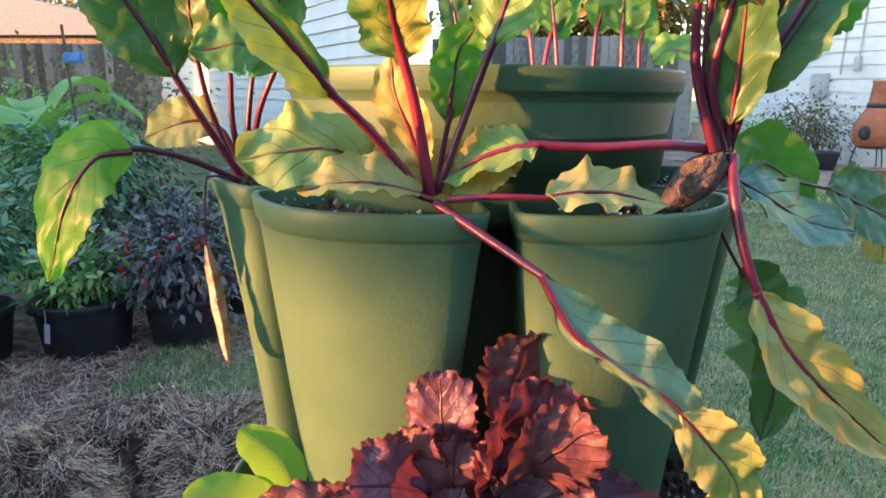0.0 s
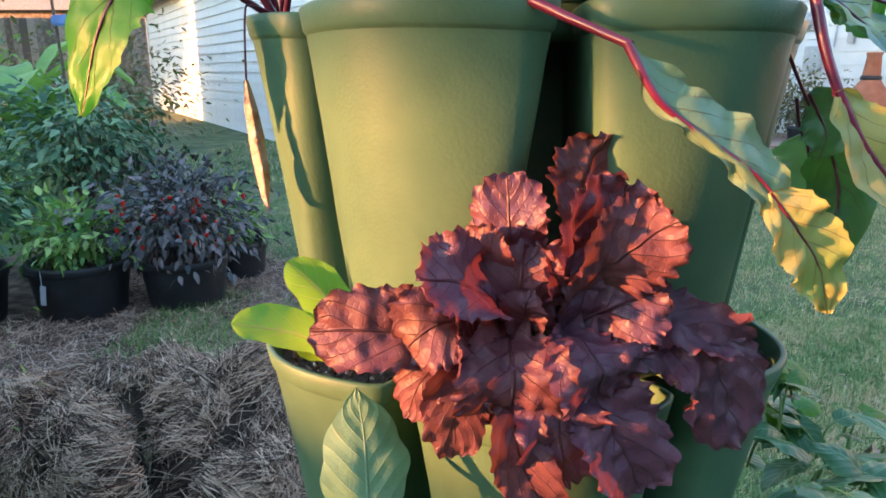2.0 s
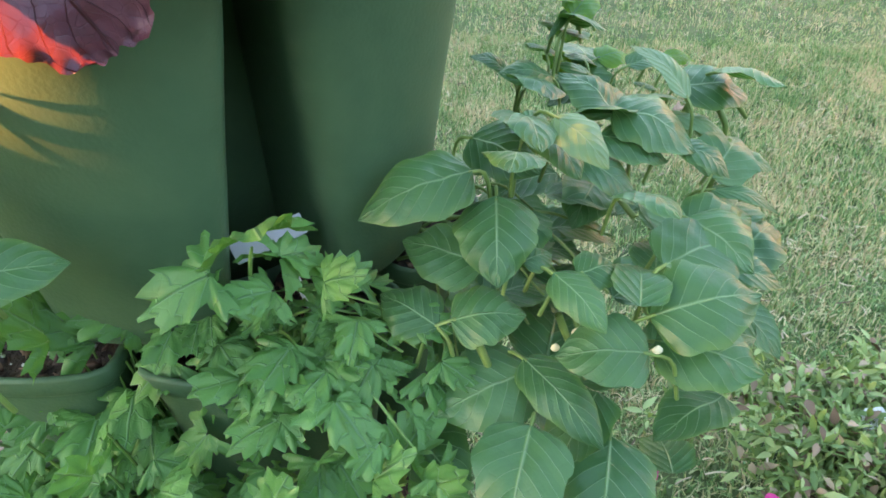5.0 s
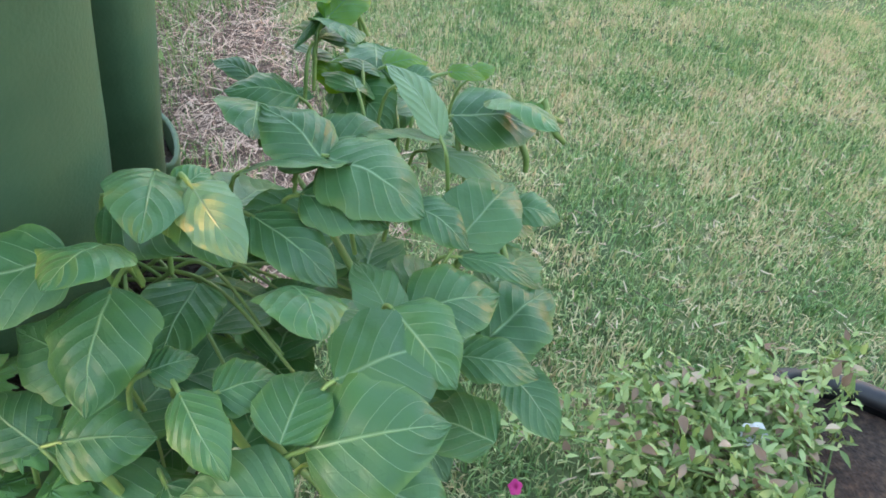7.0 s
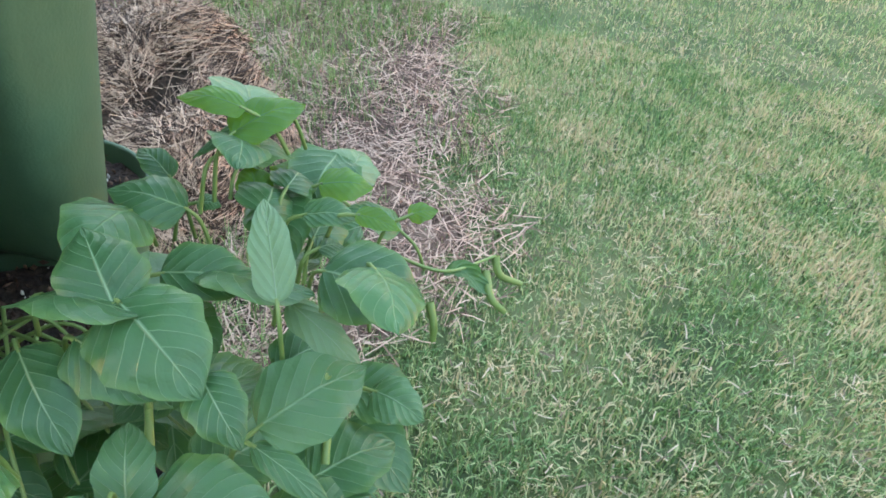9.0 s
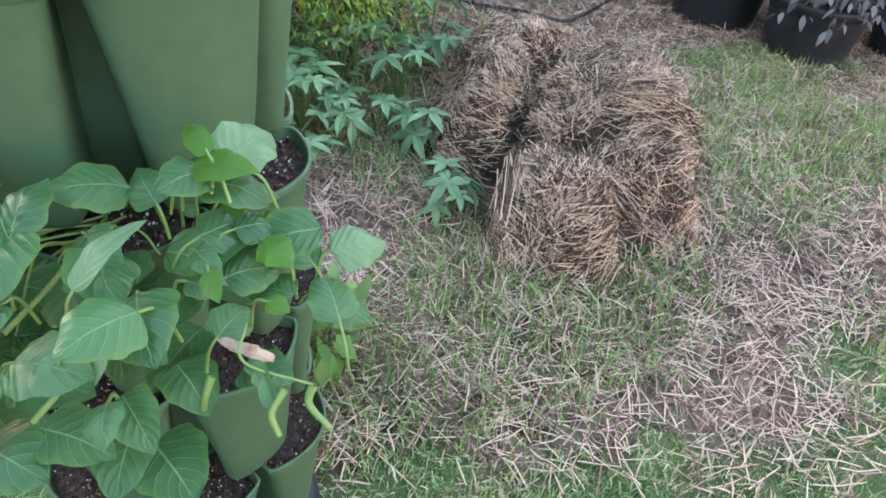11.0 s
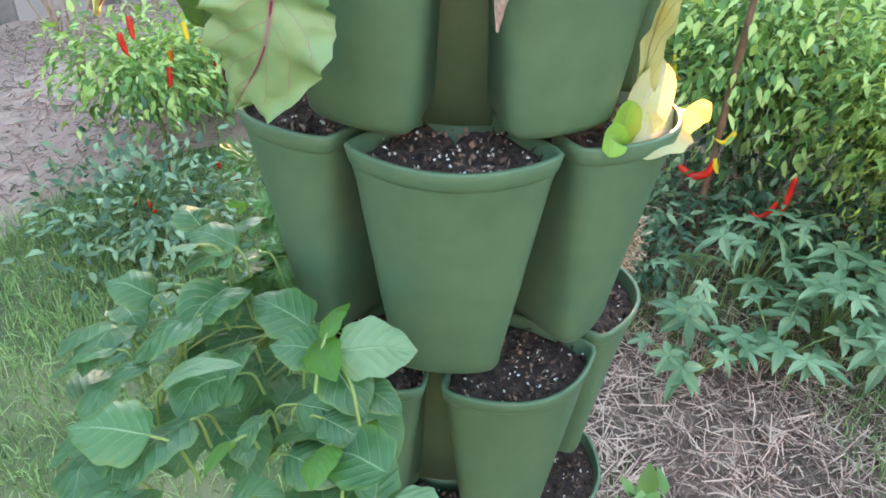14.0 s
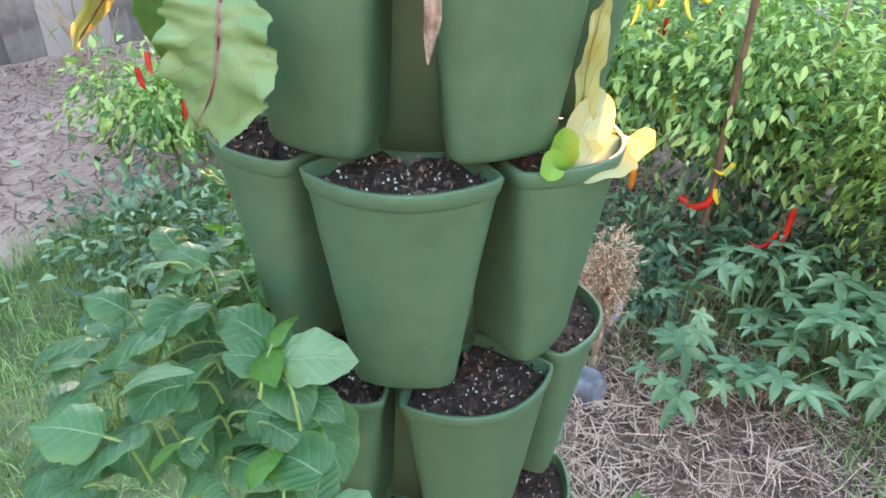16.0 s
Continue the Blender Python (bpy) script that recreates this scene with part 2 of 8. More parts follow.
def grid_faces(nu, nv, off=0):
    i, j = np.meshgrid(np.arange(nu - 1), np.arange(nv - 1), indexing="ij")
    return np.stack([i * nv + j, (i + 1) * nv + j, (i + 1) * nv + j + 1, i * nv + j + 1], -1).reshape(-1, 4) + off


def bezier(p, n):
    t = np.linspace(0, 1, n)[:, None]
    p = [np.array(q, float) for q in p]
    if len(p) == 2:
        return p[0] * (1 - t) + p[1] * t
    if len(p) == 3:
        return p[0] * (1 - t) ** 2 + 2 * p[1] * t * (1 - t) + p[2] * t ** 2
    return p[0] * (1 - t) ** 3 + 3 * p[1] * t * (1 - t) ** 2 + 3 * p[2] * t ** 2 * (1 - t) + p[3] * t ** 3


def spline(p, n):
    """A smooth line through the points p."""
    p = np.array(p, float)
    if len(p) < 3:
        return bezier(p, n)
    q = np.vstack([2 * p[0] - p[1], p, 2 * p[-1] - p[-2]])
    out = []
    ts = np.linspace(0, len(p) - 1 - 1e-6, n)
    for t in ts:
        i = int(t)
        f = t - i
        a, b, c, d = q[i:i + 4]
        out.append(0.5 * (2 * b + (c - a) * f + (2 * a - 5 * b + 4 * c - d) * f * f + (3 * b - a - 3 * c + d) * f ** 3))
    return np.array(out)


def tube(pts, radii, k=7):
    """Verts and quads of a round stem along pts."""
    pts = np.array(pts, float)
    n = len(pts)
    radii = np.interp(np.linspace(0, 1, n), np.linspace(0, 1, len(radii)), radii) if np.ndim(radii) else np.full(n, radii)
    tan = np.gradient(pts, axis=0)
    tan /= np.linalg.norm(tan, axis=1)[:, None] + 1e-9
    ref = np.array([0.31, 0.2, 0.93])
    s = np.cross(tan, ref)
    s /= np.linalg.norm(s, axis=1)[:, None] + 1e-9
    w = np.cross(tan, s)
    a = np.linspace(0, 2 * np.pi, k, endpoint=False)
    v = pts[:, None] + radii[:, None, None] * (s[:, None] * np.cos(a)[None, :, None] + w[:, None] * np.sin(a)[None, :, None])
    i, j = np.meshgrid(np.arange(n - 1), np.arange(k), indexing="ij")
    j2 = (j + 1) % k
    f = np.stack([i * k + j, i * k + j2, (i + 1) * k + j2, (i + 1) * k + j], -1).reshape(-1, 4)
    return v.reshape(-1, 3), f


def join(pieces):
    vs, fs, off = [], [], 0
    for v, f in pieces:
        vs.append(v), fs.append(np.asarray(f) + off)
        off += len(v)
    return np.vstack(vs), np.vstack(fs)


def vnoise(x, y, s, seed=0.0):
    return noise.noise((x * s + seed, y * s - seed, seed * 1.7))


# ---- the stacked planter ----
TOP, PITCH = 1.3983, 0.255
AXIS = (-0.0056, -0.0022)

TWIST = (0.3, -1.3, -4.6, -1.3, -4.6)          # how far each tier is turned off the regular stagger


def pocket_outline(hw, uc, sag, rc, n=34, ucore=0.090, vin=0.046):
    """Half-round plan of one pocket, from its root at the core round the front and back, in radial and sideways metres."""
    side = np.stack([np.linspace(ucore, uc, 40), np.linspace(vin, hw, 40)], 1)
    v = np.linspace(hw, -hw, 90)
    front = np.stack([uc + sag * (1 - (v / hw) ** 2), v], 1)
    p = np.vstack([side[:-1], front, (side * [1, -1])[::-1][1:]])
    d = np.r_[0, np.cumsum(np.linalg.norm(np.diff(p, axis=0), axis=1))]
    t = np.linspace(0, d[-1], 260)
    q = np.stack([np.interp(t, d, p[:, 0]), np.interp(t, d, p[:, 1])], 1)
    step = d[-1] / 259
    w = max(1, int(rc / step))
    for _ in range(2):
        pad = np.vstack([np.repeat(q[:1], w, 0), q, np.repeat(q[-1:], w, 0)])
        c = np.cumsum(np.vstack([np.zeros((1, 2)), pad]), 0)
        q = (c[2 * w + 1:] - c[:-2 * w - 1]) / (2 * w + 1)
    q[0], q[-1] = p[0], p[-1]
    pick = np.linspace(0, 259, n).round().astype(int)
    return q[pick]


def section(s):
    """The pocket's plan at s from its rim (0) to its foot (1)."""
    e = s ** 0.92
    return pocket_outline(0.0945 - 0.0350 * e, 0.179 + 0.0025 * e, 0.053 - 0.043 * e, 0.010 + 0.009 * e, vin=0.036 - 0.012 * e)


def grow(q, d):
    """The plan q pushed outwards by d."""
    t = np.gradient(q, axis=0)
    t /= np.linalg.norm(t, axis=1)[:, None] + 1e-9
    return q + d * np.stack([-t[:, 1], t[:, 0]], 1) * np.array([1, 1])


def pocket_meshes():
    H = PITCH - 0.009
    rows = []
    for z, d, s in ((-0.030, -0.0040, 0.1), (-0.002, -0.0036, 0.0), (0.0, -0.0026, 0.0), (0.0, 0.0006, 0.0), (-0.0018, 0.0018, 0.0),
                    (-0.0145, 0.0020, 0.055), (-0.0165, 0.0012, 0.062), (-0.0180, 0.0, 0.068)):
        q = grow(section(s), d)
        rows.append(np.c_[q, z + 0.028 * (q[:, 0] - 0.09) * (1 - s)])
    for s in np.linspace(0.14, 0.955, 11):
        q = section(s)
        rows.append(np.c_[q, -s * H + 0.028 * (q[:, 0] - 0.09) * (1 - s)])
    for s, d in ((0.975, -0.0012), (0.99, -0.0045), (1.0, -0.010)):
        rows.append(np.c_[grow(section(s), d), np.full(34, -s * H)])
    rows.append(np.c_[grow(section(1.0), -0.010) * [0.0, 0] + [0.115, 0], np.full(34, -H)])
    rim, body = np.array(rows[:8]), np.array(rows[7:])
    return (rim.reshape(-1, 3), grid_faces(8, 34)), (body.reshape(-1, 3), grid_faces(len(body), 34))


def soil_patch(seed):
    """The soil in a pocket: a lumpy sheet with its bark chips and white grains."""
    q = grow(section(0.0), -0.0045)
    c = np.array([0.13, 0.0])
    rings = [c + (q - c) * f for f in (0.02, 0.2, 0.4, 0.6, 0.8, 0.93, 1.0)]
    v = []
    for k, r in enumerate(rings):
        for u, w in r:
            v.append((u, w, -0.013 + 0.007 * vnoise(u, w, 45, seed) - (0.002 if k == 6 else 0)))
    return np.array(v), grid_faces(7, 34)


def crumbs(count, seed, size, flat, lo=0.112, z=-0.011):
    rng = np.random.default_rng(seed)
    q = section(0.0)
    out = []
    while len(out) < count:
        u, w = rng.uniform(lo, 0.214), rng.uniform(-0.08, 0.08)
        if abs(w) < (u - 0.10) * 0.9 + 0.04 and (u < 0.179 + 0.053 * (1 - (w / 0.0895) ** 2) - 0.012) and abs(w) < 0.079:
            s = size * rng.uniform(0.4, 1.5)
            ax = np.array([s, s * flat, s * flat * rng.uniform(0.4, 0.9)])
            R = np.array(Euler(rng.uniform(0, 6.28, 3) * [0.25, 0.25, 1]).to_matrix())
            corners = np.array([[1, 0, 0], [-1, 0, 0], [0, 1, 0], [0, -1, 0], [0, 0, 1], [0, 0, -1]]) * ax + rng.normal(0, s * 0.12, (6, 3))
            zz = z + 0.007 * vnoise(u, w, 45, seed) + rng.uniform(0, 0.002)
            out.append((corners @ R.T + [u, w, zz], np.array([[0, 2, 4], [2, 1, 4], [1, 3, 4], [3, 0, 4], [2, 0, 5], [1, 2, 5], [3, 1, 5], [0, 3, 5]])))
    return join(out)


(rim_v, rim_f), (body_v, body_f) = pocket_meshes()
soil_data = {}
for k in range(3):
    soil_data[k] = (soil_patch(3.0 + 5 * k), crumbs(170, 20 + k, 0.0042, 0.45), crumbs(48, 30 + k, 0.0017, 0.9, z=-0.009))

tiers = []
for k in range(5):
    tier = empty("planter_tier", (*AXIS, TOP - k * PITCH), "green plastic six-pocket planter tier in a stacked tower", "planter", "tiers of the planter tower")
    tiers.append(tier)
    cv, cf = lathe([(0.080, -0.006), (0.0965, -0.004), (0.0975, -0.05), (0.0985, -0.15), (0.0995, -PITCH - 0.010), (0.08, -PITCH - 0.012)], 60)
    mesh_obj("core", cv, cf, PLASTIC, tier)
    for j in range(6):
        a = radians(-120 + 60 * j + 30 * (k % 2) + TWIST[k])
        M = Matrix.Rotation(a, 4, "Z")
        pk = mesh_obj("pocket", body_v, body_f, PLASTIC, tier) if (k, j) == (0, 0) else None
        if pk is None:
            pk = new("pocket", first_pocket)
            pk.parent = tier
        else:
            first_pocket = pk.data
        pk.matrix_basis = M
        if (k, j) == (0, 0):
            rm = mesh_obj("rim", rim_v, rim_f, PLASTIC, pk)
            first_rim = rm.data
        else:
            rm = new("rim", first_rim)
            rm.parent = pk
        sel = (k * 2 + j) % 3
        (sv, sf), (c1, f1), (c2, f2) = soil_data[sel]
        if k == 0 and j < 3:
            so = mesh_obj("soil", sv, sf, SOIL, tier, "dark potting soil")
            ch = mesh_obj("bark_litter", c1, f1, CHIP, so, smooth=False)
            pe = mesh_obj("perlite", c2, f2, PERLITE, so, smooth=False)
            tagged(ch, kind="stuff")
            tagged(pe, kind="stuff")
            soil_data[("d", sel)] = (so.data, ch.data, pe.data)
        else:
            d0, d1, d2 = soil_data[("d", sel)]
            so = new("soil", d0)
            so.parent = tier
            tagged(so, "dark potting soil")
            for nm, dd in (("bark_litter", d1), ("perlite", d2)):
                o = new(nm, dd)
                o.parent = so
                tagged(o, kind="stuff")
        so.matrix_basis = M

reservoir = empty("water_reservoir", (*AXIS, TOP - 0.014), "green plastic water reservoir crowning the planter tower", "reservoir")
rv, rf = lathe([(0.0, -0.004), (0.142, -0.004), (0.146, 0.002), (0.150, 0.03), (0.1595, 0.079), (0.1595, 0.083)], 72)
mesh_obj("basin", rv, rf, PLASTIC, reservoir)
rv, rf = lathe([(0.1595, 0.080), (0.1618, 0.0855), (0.1642, 0.087), (0.1650, 0.088), (0.1650, 0.1015), (0.165, 0.1035), (0.161, 0.1035), (0.159, 0.10), (0.152, 0.02), (0.0, 0.016)], 72)
mesh_obj("lip", rv, rf, PLASTIC, reservoir)
stand = empty("planter_stand", (0, 0, 0), "black plastic stand under the planter tower", "stand")
rv, rf = lathe([(0.0, 0.0), (0.19, 0.0), (0.20, 0.012), (0.19, 0.10), (0.15, 0.118), (0.0, 0.118)], 48)
mesh_obj("base", rv, rf, BLACK_POT, stand)


# ---- ground ----
def straw_edge(y):
    return np.interp(y, [-0.9, -0.35, 0.2, 0.5, 0.8, 1.1, 1.36, 2.14, 2.8, 3.4, 4.4], [-1.6, -0.5, -0.16, -0.10, -0.01, 0.12, 0.18, -0.16, -0.50, -0.95, -1.9])


def straw_amount(x, y):
    """1 on the strawed path and bed, 0 on the lawn, ragged between."""
    w = vnoise(x, y, 2.2, 4.0) * 0.30 + vnoise(x, y, 9.0, 8.0) * 0.14
    return float(np.clip((straw_edge(y) - x + w) / 0.30 + 0.5, 0, 1)) if -0.9 < y < 4.4 else 0.0


gx = np.concatenate([[-200, -80, -40, -20, -12], np.arange(-8, 10.01, 0.5), [14, 20, 40, 80, 200]])
gy = np.concatenate([[-200, -80, -40, -20, -10], np.arange(-6, 14.01, 0.5), [18, 25, 40, 80, 200]])
gv = np.array([(x, y, -0.004 + (0.012 * vnoise(x, y, 0.7, 2.0) if abs(x) < 9 and -7 < y < 15 else 0)) for x in gx for y in gy])
ground = mesh_obj("ground", gv, grid_faces(len(gx), len(gy)), LAWN)
tagged(ground, "mown lawn with green and dry patches", "lawn", kind="structure")

sx, sy = np.linspace(-3.6, 0.7, 88), np.linspace(-0.9, 4.4, 108)
sv, sa = [], []
for x in sx:
    for y in sy:
        a = straw_amount(x, y)
        sa.append(a)
        sv.append((x, y, -0.03 + 0.045 * a + 0.012 * vnoise(x, y, 6, 1.0)))
sf = grid_faces(len(sx), len(sy))
sa = np.array(sa)
sf = sf[(sa[sf] > 0.02).any(1)]
tagged(mesh_obj("straw_bed", sv, sf, THATCH), "trodden grey straw over bare earth", "straw path", kind="structure")
mx, my = np.linspace(-4.6, 0.3, 60), np.linspace(-5.4, -2.0, 44)
mv, ma = [], []
for x in mx:
    for y in my:
        d = min((x + 4.6) / 0.4, (0.15 - x + 0.5 * vnoise(x, y, 1.5, 3)) / 0.3, (-2.25 - 0.15 * x - y + 0.4 * vnoise(x, y, 1.8, 5)) / 0.35, 1.0)
        ma.append(d)
        mv.append((x, y, -0.03 + 0.10 * max(0, d) * (0.7 + 0.5 * vnoise(x, y, 1.3, 9)) + 0.02 * vnoise(x, y, 9, 1)))
mf = grid_faces(len(mx), len(my))
mf = mf[(np.array(ma)[mf] > 0).any(1)]
tagged(mesh_obj("mulch_bed", mv, mf, MULCH), "brown bark mulch bed along the fence", "mulch", kind="structure")


def litter(n, area, rng, keep, length, width, zf, tilt=0.25, curl=0.3):
    """Loose flat straws or blades lying about: two quads each, bent."""
    x0, x1, y0, y1 = area
    xs, ys = rng.uniform(x0, x1, n), rng.uniform(y0, y1, n)
    ok = np.array([rng.random() < keep(x, y) for x, y in zip(xs, ys)])
    xs, ys = xs[ok], ys[ok]
    n = len(xs)
    L = rng.uniform(*length, n)
    W = rng.uniform(*width, n)
    a = rng.uniform(0, 2 * np.pi, n)
    el = np.abs(rng.normal(0, tilt, n))
    d = np.stack([np.cos(a) * np.cos(el), np.sin(a) * np.cos(el), np.sin(el)], 1)
    s = np.stack([-np.sin(a), np.cos(a), rng.normal(0, 0.5, n)], 1)
    s /= np.linalg.norm(s, axis=1)[:, None]
    z = np.array([zf(x, y) for x, y in zip(xs, ys)]) + rng.uniform(0.0, 0.02, n)
    p0 = np.stack([xs, ys, z], 1)
    bend = np.cross(d, s) * (rng.normal(0, curl, n) * L * 0.3)[:, None]
    p1, p2 = p0 + d * (L / 2)[:, None] + bend, p0 + d * L[:, None]
    h = s * (W / 2)[:, None]
    v = np.stack([p0 - h, p0 + h, p1 - h, p1 + h, p2 - h * 0.7, p2 + h * 0.7], 1).reshape(-1, 3)
    k = np.arange(n)[:, None] * 6
    f = np.concatenate([k + [0, 1, 3, 2], k + [2, 3, 5, 4]], 0)
    return v, f


def blades(n, area, rng, keep, height, width, lean=1.1, z0=-0.008):
    """Grass blades: a bent quad tapering to a point."""
    x0, x1, y0, y1 = area
    xs, ys = rng.uniform(x0, x1, n), rng.uniform(y0, y1, n)
    ok = np.array([rng.random() < keep(x, y) for x, y in zip(xs, ys)])
    xs, ys = xs[ok], ys[ok]
    n = len(xs)
    H, W = rng.uniform(*height, n), rng.uniform(*width, n)
    a, b = rng.uniform(0, 2 * np.pi, n), rng.uniform(0, 2 * np.pi, n)
    le = np.abs(rng.normal(0.5, lean, n))
    p0 = np.stack([xs, ys, np.full(n, z0)], 1)
    out = np.stack([np.cos(a), np.sin(a), np.zeros(n)], 1)
    up = np.array([0, 0, 1.0])
    p1 = p0 + (up * np.cos(le * 0.5)[:, None] + out * np.sin(le * 0.5)[:, None]) * (H * 0.55)[:, None]
    p2 = p1 + (up * np.cos(np.minimum(le * 1.5, 1.7))[:, None] + out * np.sin(np.minimum(le * 1.5, 1.7))[:, None]) * (H * 0.55)[:, None]
    s = np.stack([np.cos(b), np.sin(b), np.zeros(n)], 1) * (W / 2)[:, None]
    v = np.stack([p0 - s, p0 + s, p1 + s * 0.8, p1 - s * 0.8, p2], 1).reshape(-1, 3)
    k = np.arange(n)[:, None] * 5
    return v, np.concatenate([k + [0, 1, 2], k + [0, 2, 3], k + [3, 2, 4]], 0)


def lawn_keep(x, y):
    s = straw_amount(x, y)
    m = 0.0 if y < -2.45 - 0.15 * x else 1.0
    return max(0.0, (1 - 0.93 * s)) * m * (0.72 + 0.5 * vnoise(x, y, 1.1, 7) + 0.55 * vnoise(x, y, 14.0, 3))


rng = np.random.default_rng(5)
for nm, n, area, h, w in (("lawn_grass", 215000, (-0.9, 2.6, 0.1, 3.2), (0.018, 0.052), (0.0026, 0.0058)),
                          ("lawn_grass", 120000, (-2.4, 4.4, 3.0, 7.5), (0.02, 0.05), (0.003, 0.0065)),
                          ("lawn_grass", 26000, (2.6, 4.6, 0.1, 3.2), (0.03, 0.06), (0.003, 0.006)),
                          ("lawn_grass", 60000, (-5.0, 13.0, 7.5, 17.0), (0.04, 0.09), (0.010, 0.022)),
                          ("lawn_grass", 42000, (-2.0, 0.6, -2.6, -0.2), (0.04, 0.11), (0.0025, 0.005))):
    v, f = blades(n, area, rng, lawn_keep, h, w)
    tagged(mesh_obj(nm, v, f, TUFT if area[3] < 0 else GRASS, smooth=False), "short mown grass blades, green and straw-dry", "grass", kind="stuff")
# thin green tufts that come up through the straw
v, f = blades(42000, (-1.9, 0.5, -0.5, 3.2), rng, lambda x, y: straw_amount(x, y) * np.clip(vnoise(x, y, 1.7, 11) * 2.0 + 0.55 + 0.5 * np.exp(-((x + 0.35) ** 2 + (y - 0.55) ** 2) / 0.12), 0, 1), (0.035, 0.10), (0.0025, 0.005), 0.5, 0.014)
tagged(mesh_obj("grass_tuft", v, f, TUFT, smooth=False), "green grass tufts growing through the straw", "grass", kind="stuff")
v, f = litter(85000, (-2.6, 0.6, -0.8, 4.2), rng, lambda x, y: straw_amount(x, y), (0.03, 0.12), (0.002, 0.0044), lambda x, y: 0.012)
tagged(mesh_obj("loose_straw", v, f, STRAW_OLD, smooth=False), "grey-brown loose straw scattered on the ground", "straw", kind="stuff")
v, f = litter(5000, (0.0, 3.0, 0.1, 4.0), rng, lambda x, y: (1 - straw_amount(x, y)) * 0.8, (0.015, 0.045), (0.002, 0.004), lambda x, y: 0.012)
tagged(mesh_obj("dry_grass_clippings", v, f, STRAW, smooth=False), "pale dry grass clippings on the lawn", "grass", kind="stuff")
v, f = litter(16000, (-4.4, 0.2, -5.0, -2.2), rng, lambda x, y: 0.9 if y < -2.4 - 0.15 * x else 0, (0.02, 0.09), (0.004, 0.012), lambda x, y: 0.05)
tagged(mesh_obj("mulch_chips", v, f, MULCH, smooth=False), "shredded brown bark mulch", "mulch", kind="stuff")


# ---- the broken straw bale ----
def bale_h(x, y):
    def lump(cx, cy, sx, sy, r, p=4):
        c, q = math.cos(r), math.sin(r)
        return math.exp(-abs(((x - cx) * c + (y - cy) * q) / sx) ** p - abs((-(x - cx) * q + (y - cy) * c) / sy) ** p)

    h = max(0.42 * lump(-0.91, 1.34, 0.31, 0.29, -0.4), 0.35 * lump(-1.19, 1.02, 0.24, 0.17, -0.15), 0.31 * lump(-1.36, 1.63, 0.34, 0.15, 0.15),
            0.29 * lump(-1.64, 1.36, 0.15, 0.32, 0.0), 0.25 * lump(-0.68, 1.07, 0.20, 0.18, -0.5))
    body = min(1, h * 5)
    hole = 1.25 * math.exp(-((x + 1.30) / 0.17) ** 4 - ((y - 1.42) / 0.12) ** 4) + 0.7 * math.exp(-((x + 1.10) / 0.07) ** 2 - ((y - 1.57) / 0.07) ** 2)
    gap = math.exp(-((x + 1.09 + 0.45 * (y - 1.2)) / 0.035) ** 2) * math.exp(-((y - 1.22) / 0.2) ** 2)
    seam = math.exp(-((x + 0.86 - 0.6 * (y - 1.1)) / 0.03) ** 2) * math.exp(-((y - 1.08) / 0.16) ** 2)
    h -= (0.34 * hole + 0.30 * gap + 0.12 * seam) * body
    flake = 0.035 * math.sin(16 * (x * 0.8 - y * 0.6) + 5 * vnoise(x, y, 4, 3))
    return max(h, -0.02) + (0.11 * vnoise(x, y, 5, 2) + 0.06 * vnoise(x, y, 12, 5) + flake) * body - 0.02


bx, by = np.linspace(-1.85, -0.25, 70), np.linspace(0.7, 1.95, 58)
bv = np.array([(x, y, bale_h(x, y)) for x in bx for y in by])
bf = grid_faces(len(bx), len(by))
bf = bf[(bv[bf][:, :, 2] > -0.012).any(1)]
bale = empty("straw_bale", (0, 0, 0), "weathered straw bale, collapsed and hollow on top", "straw bale")
mesh_obj("bale_shade_core", bv, bf, BALE_SHADE_CORE, bale)
rng = np.random.default_rng(11)
pieces = []
n = 0
while n < 26000:
    x, y = rng.uniform(-1.8, -0.3), rng.uniform(0.72, 1.92)
    h = bale_h(x, y)
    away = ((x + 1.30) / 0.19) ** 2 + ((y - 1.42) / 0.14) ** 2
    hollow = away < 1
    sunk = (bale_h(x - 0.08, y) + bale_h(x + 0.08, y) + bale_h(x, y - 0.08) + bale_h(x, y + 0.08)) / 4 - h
    # straws left out of dips, where the dark core paints the shade
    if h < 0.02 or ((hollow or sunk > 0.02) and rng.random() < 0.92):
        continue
    e = 0.02
    nx, ny = (bale_h(x - e, y) - bale_h(x + e, y)) / (2 * e), (bale_h(x, y - e) - bale_h(x, y + e)) / (2 * e)
    nr = np.array([nx, ny, 1.0])
    nr /= np.linalg.norm(nr)
    a = -0.5 + 2.6 * vnoise(x, y, 3.5, 7) + rng.normal(0, 0.5) + (math.pi if rng.random() < 0.5 else 0)
    d = np.array([math.cos(a), math.sin(a), rng.normal(0, 0.3)])
    d -= nr * (d @ nr) * 0.9
    d /= np.linalg.norm(d)
    s = np.cross(nr, d) + nr * rng.normal(0, 0.5)
    s /= np.linalg.norm(s) + 1e-9
    L, W = rng.uniform(0.03, 0.07 if away < 1.9 else 0.15), rng.uniform(0.0016, 0.0036)
    p = np.array([x, y, h]) + nr * rng.uniform(0.0, 0.016)
    b = nr * rng.normal(0.0, 0.05) * L
    q = [p - d * L / 2 - s * W / 2, p - d * L / 2 + s * W / 2, p + b - s * W / 2, p + b + s * W / 2, p + d * L / 2 - s * W / 3, p + d * L / 2 + s * W / 3]
    pieces.append(q)
    n += 1
v = np.array(pieces).reshape(-1, 3)
k = np.arange(n)[:, None] * 6
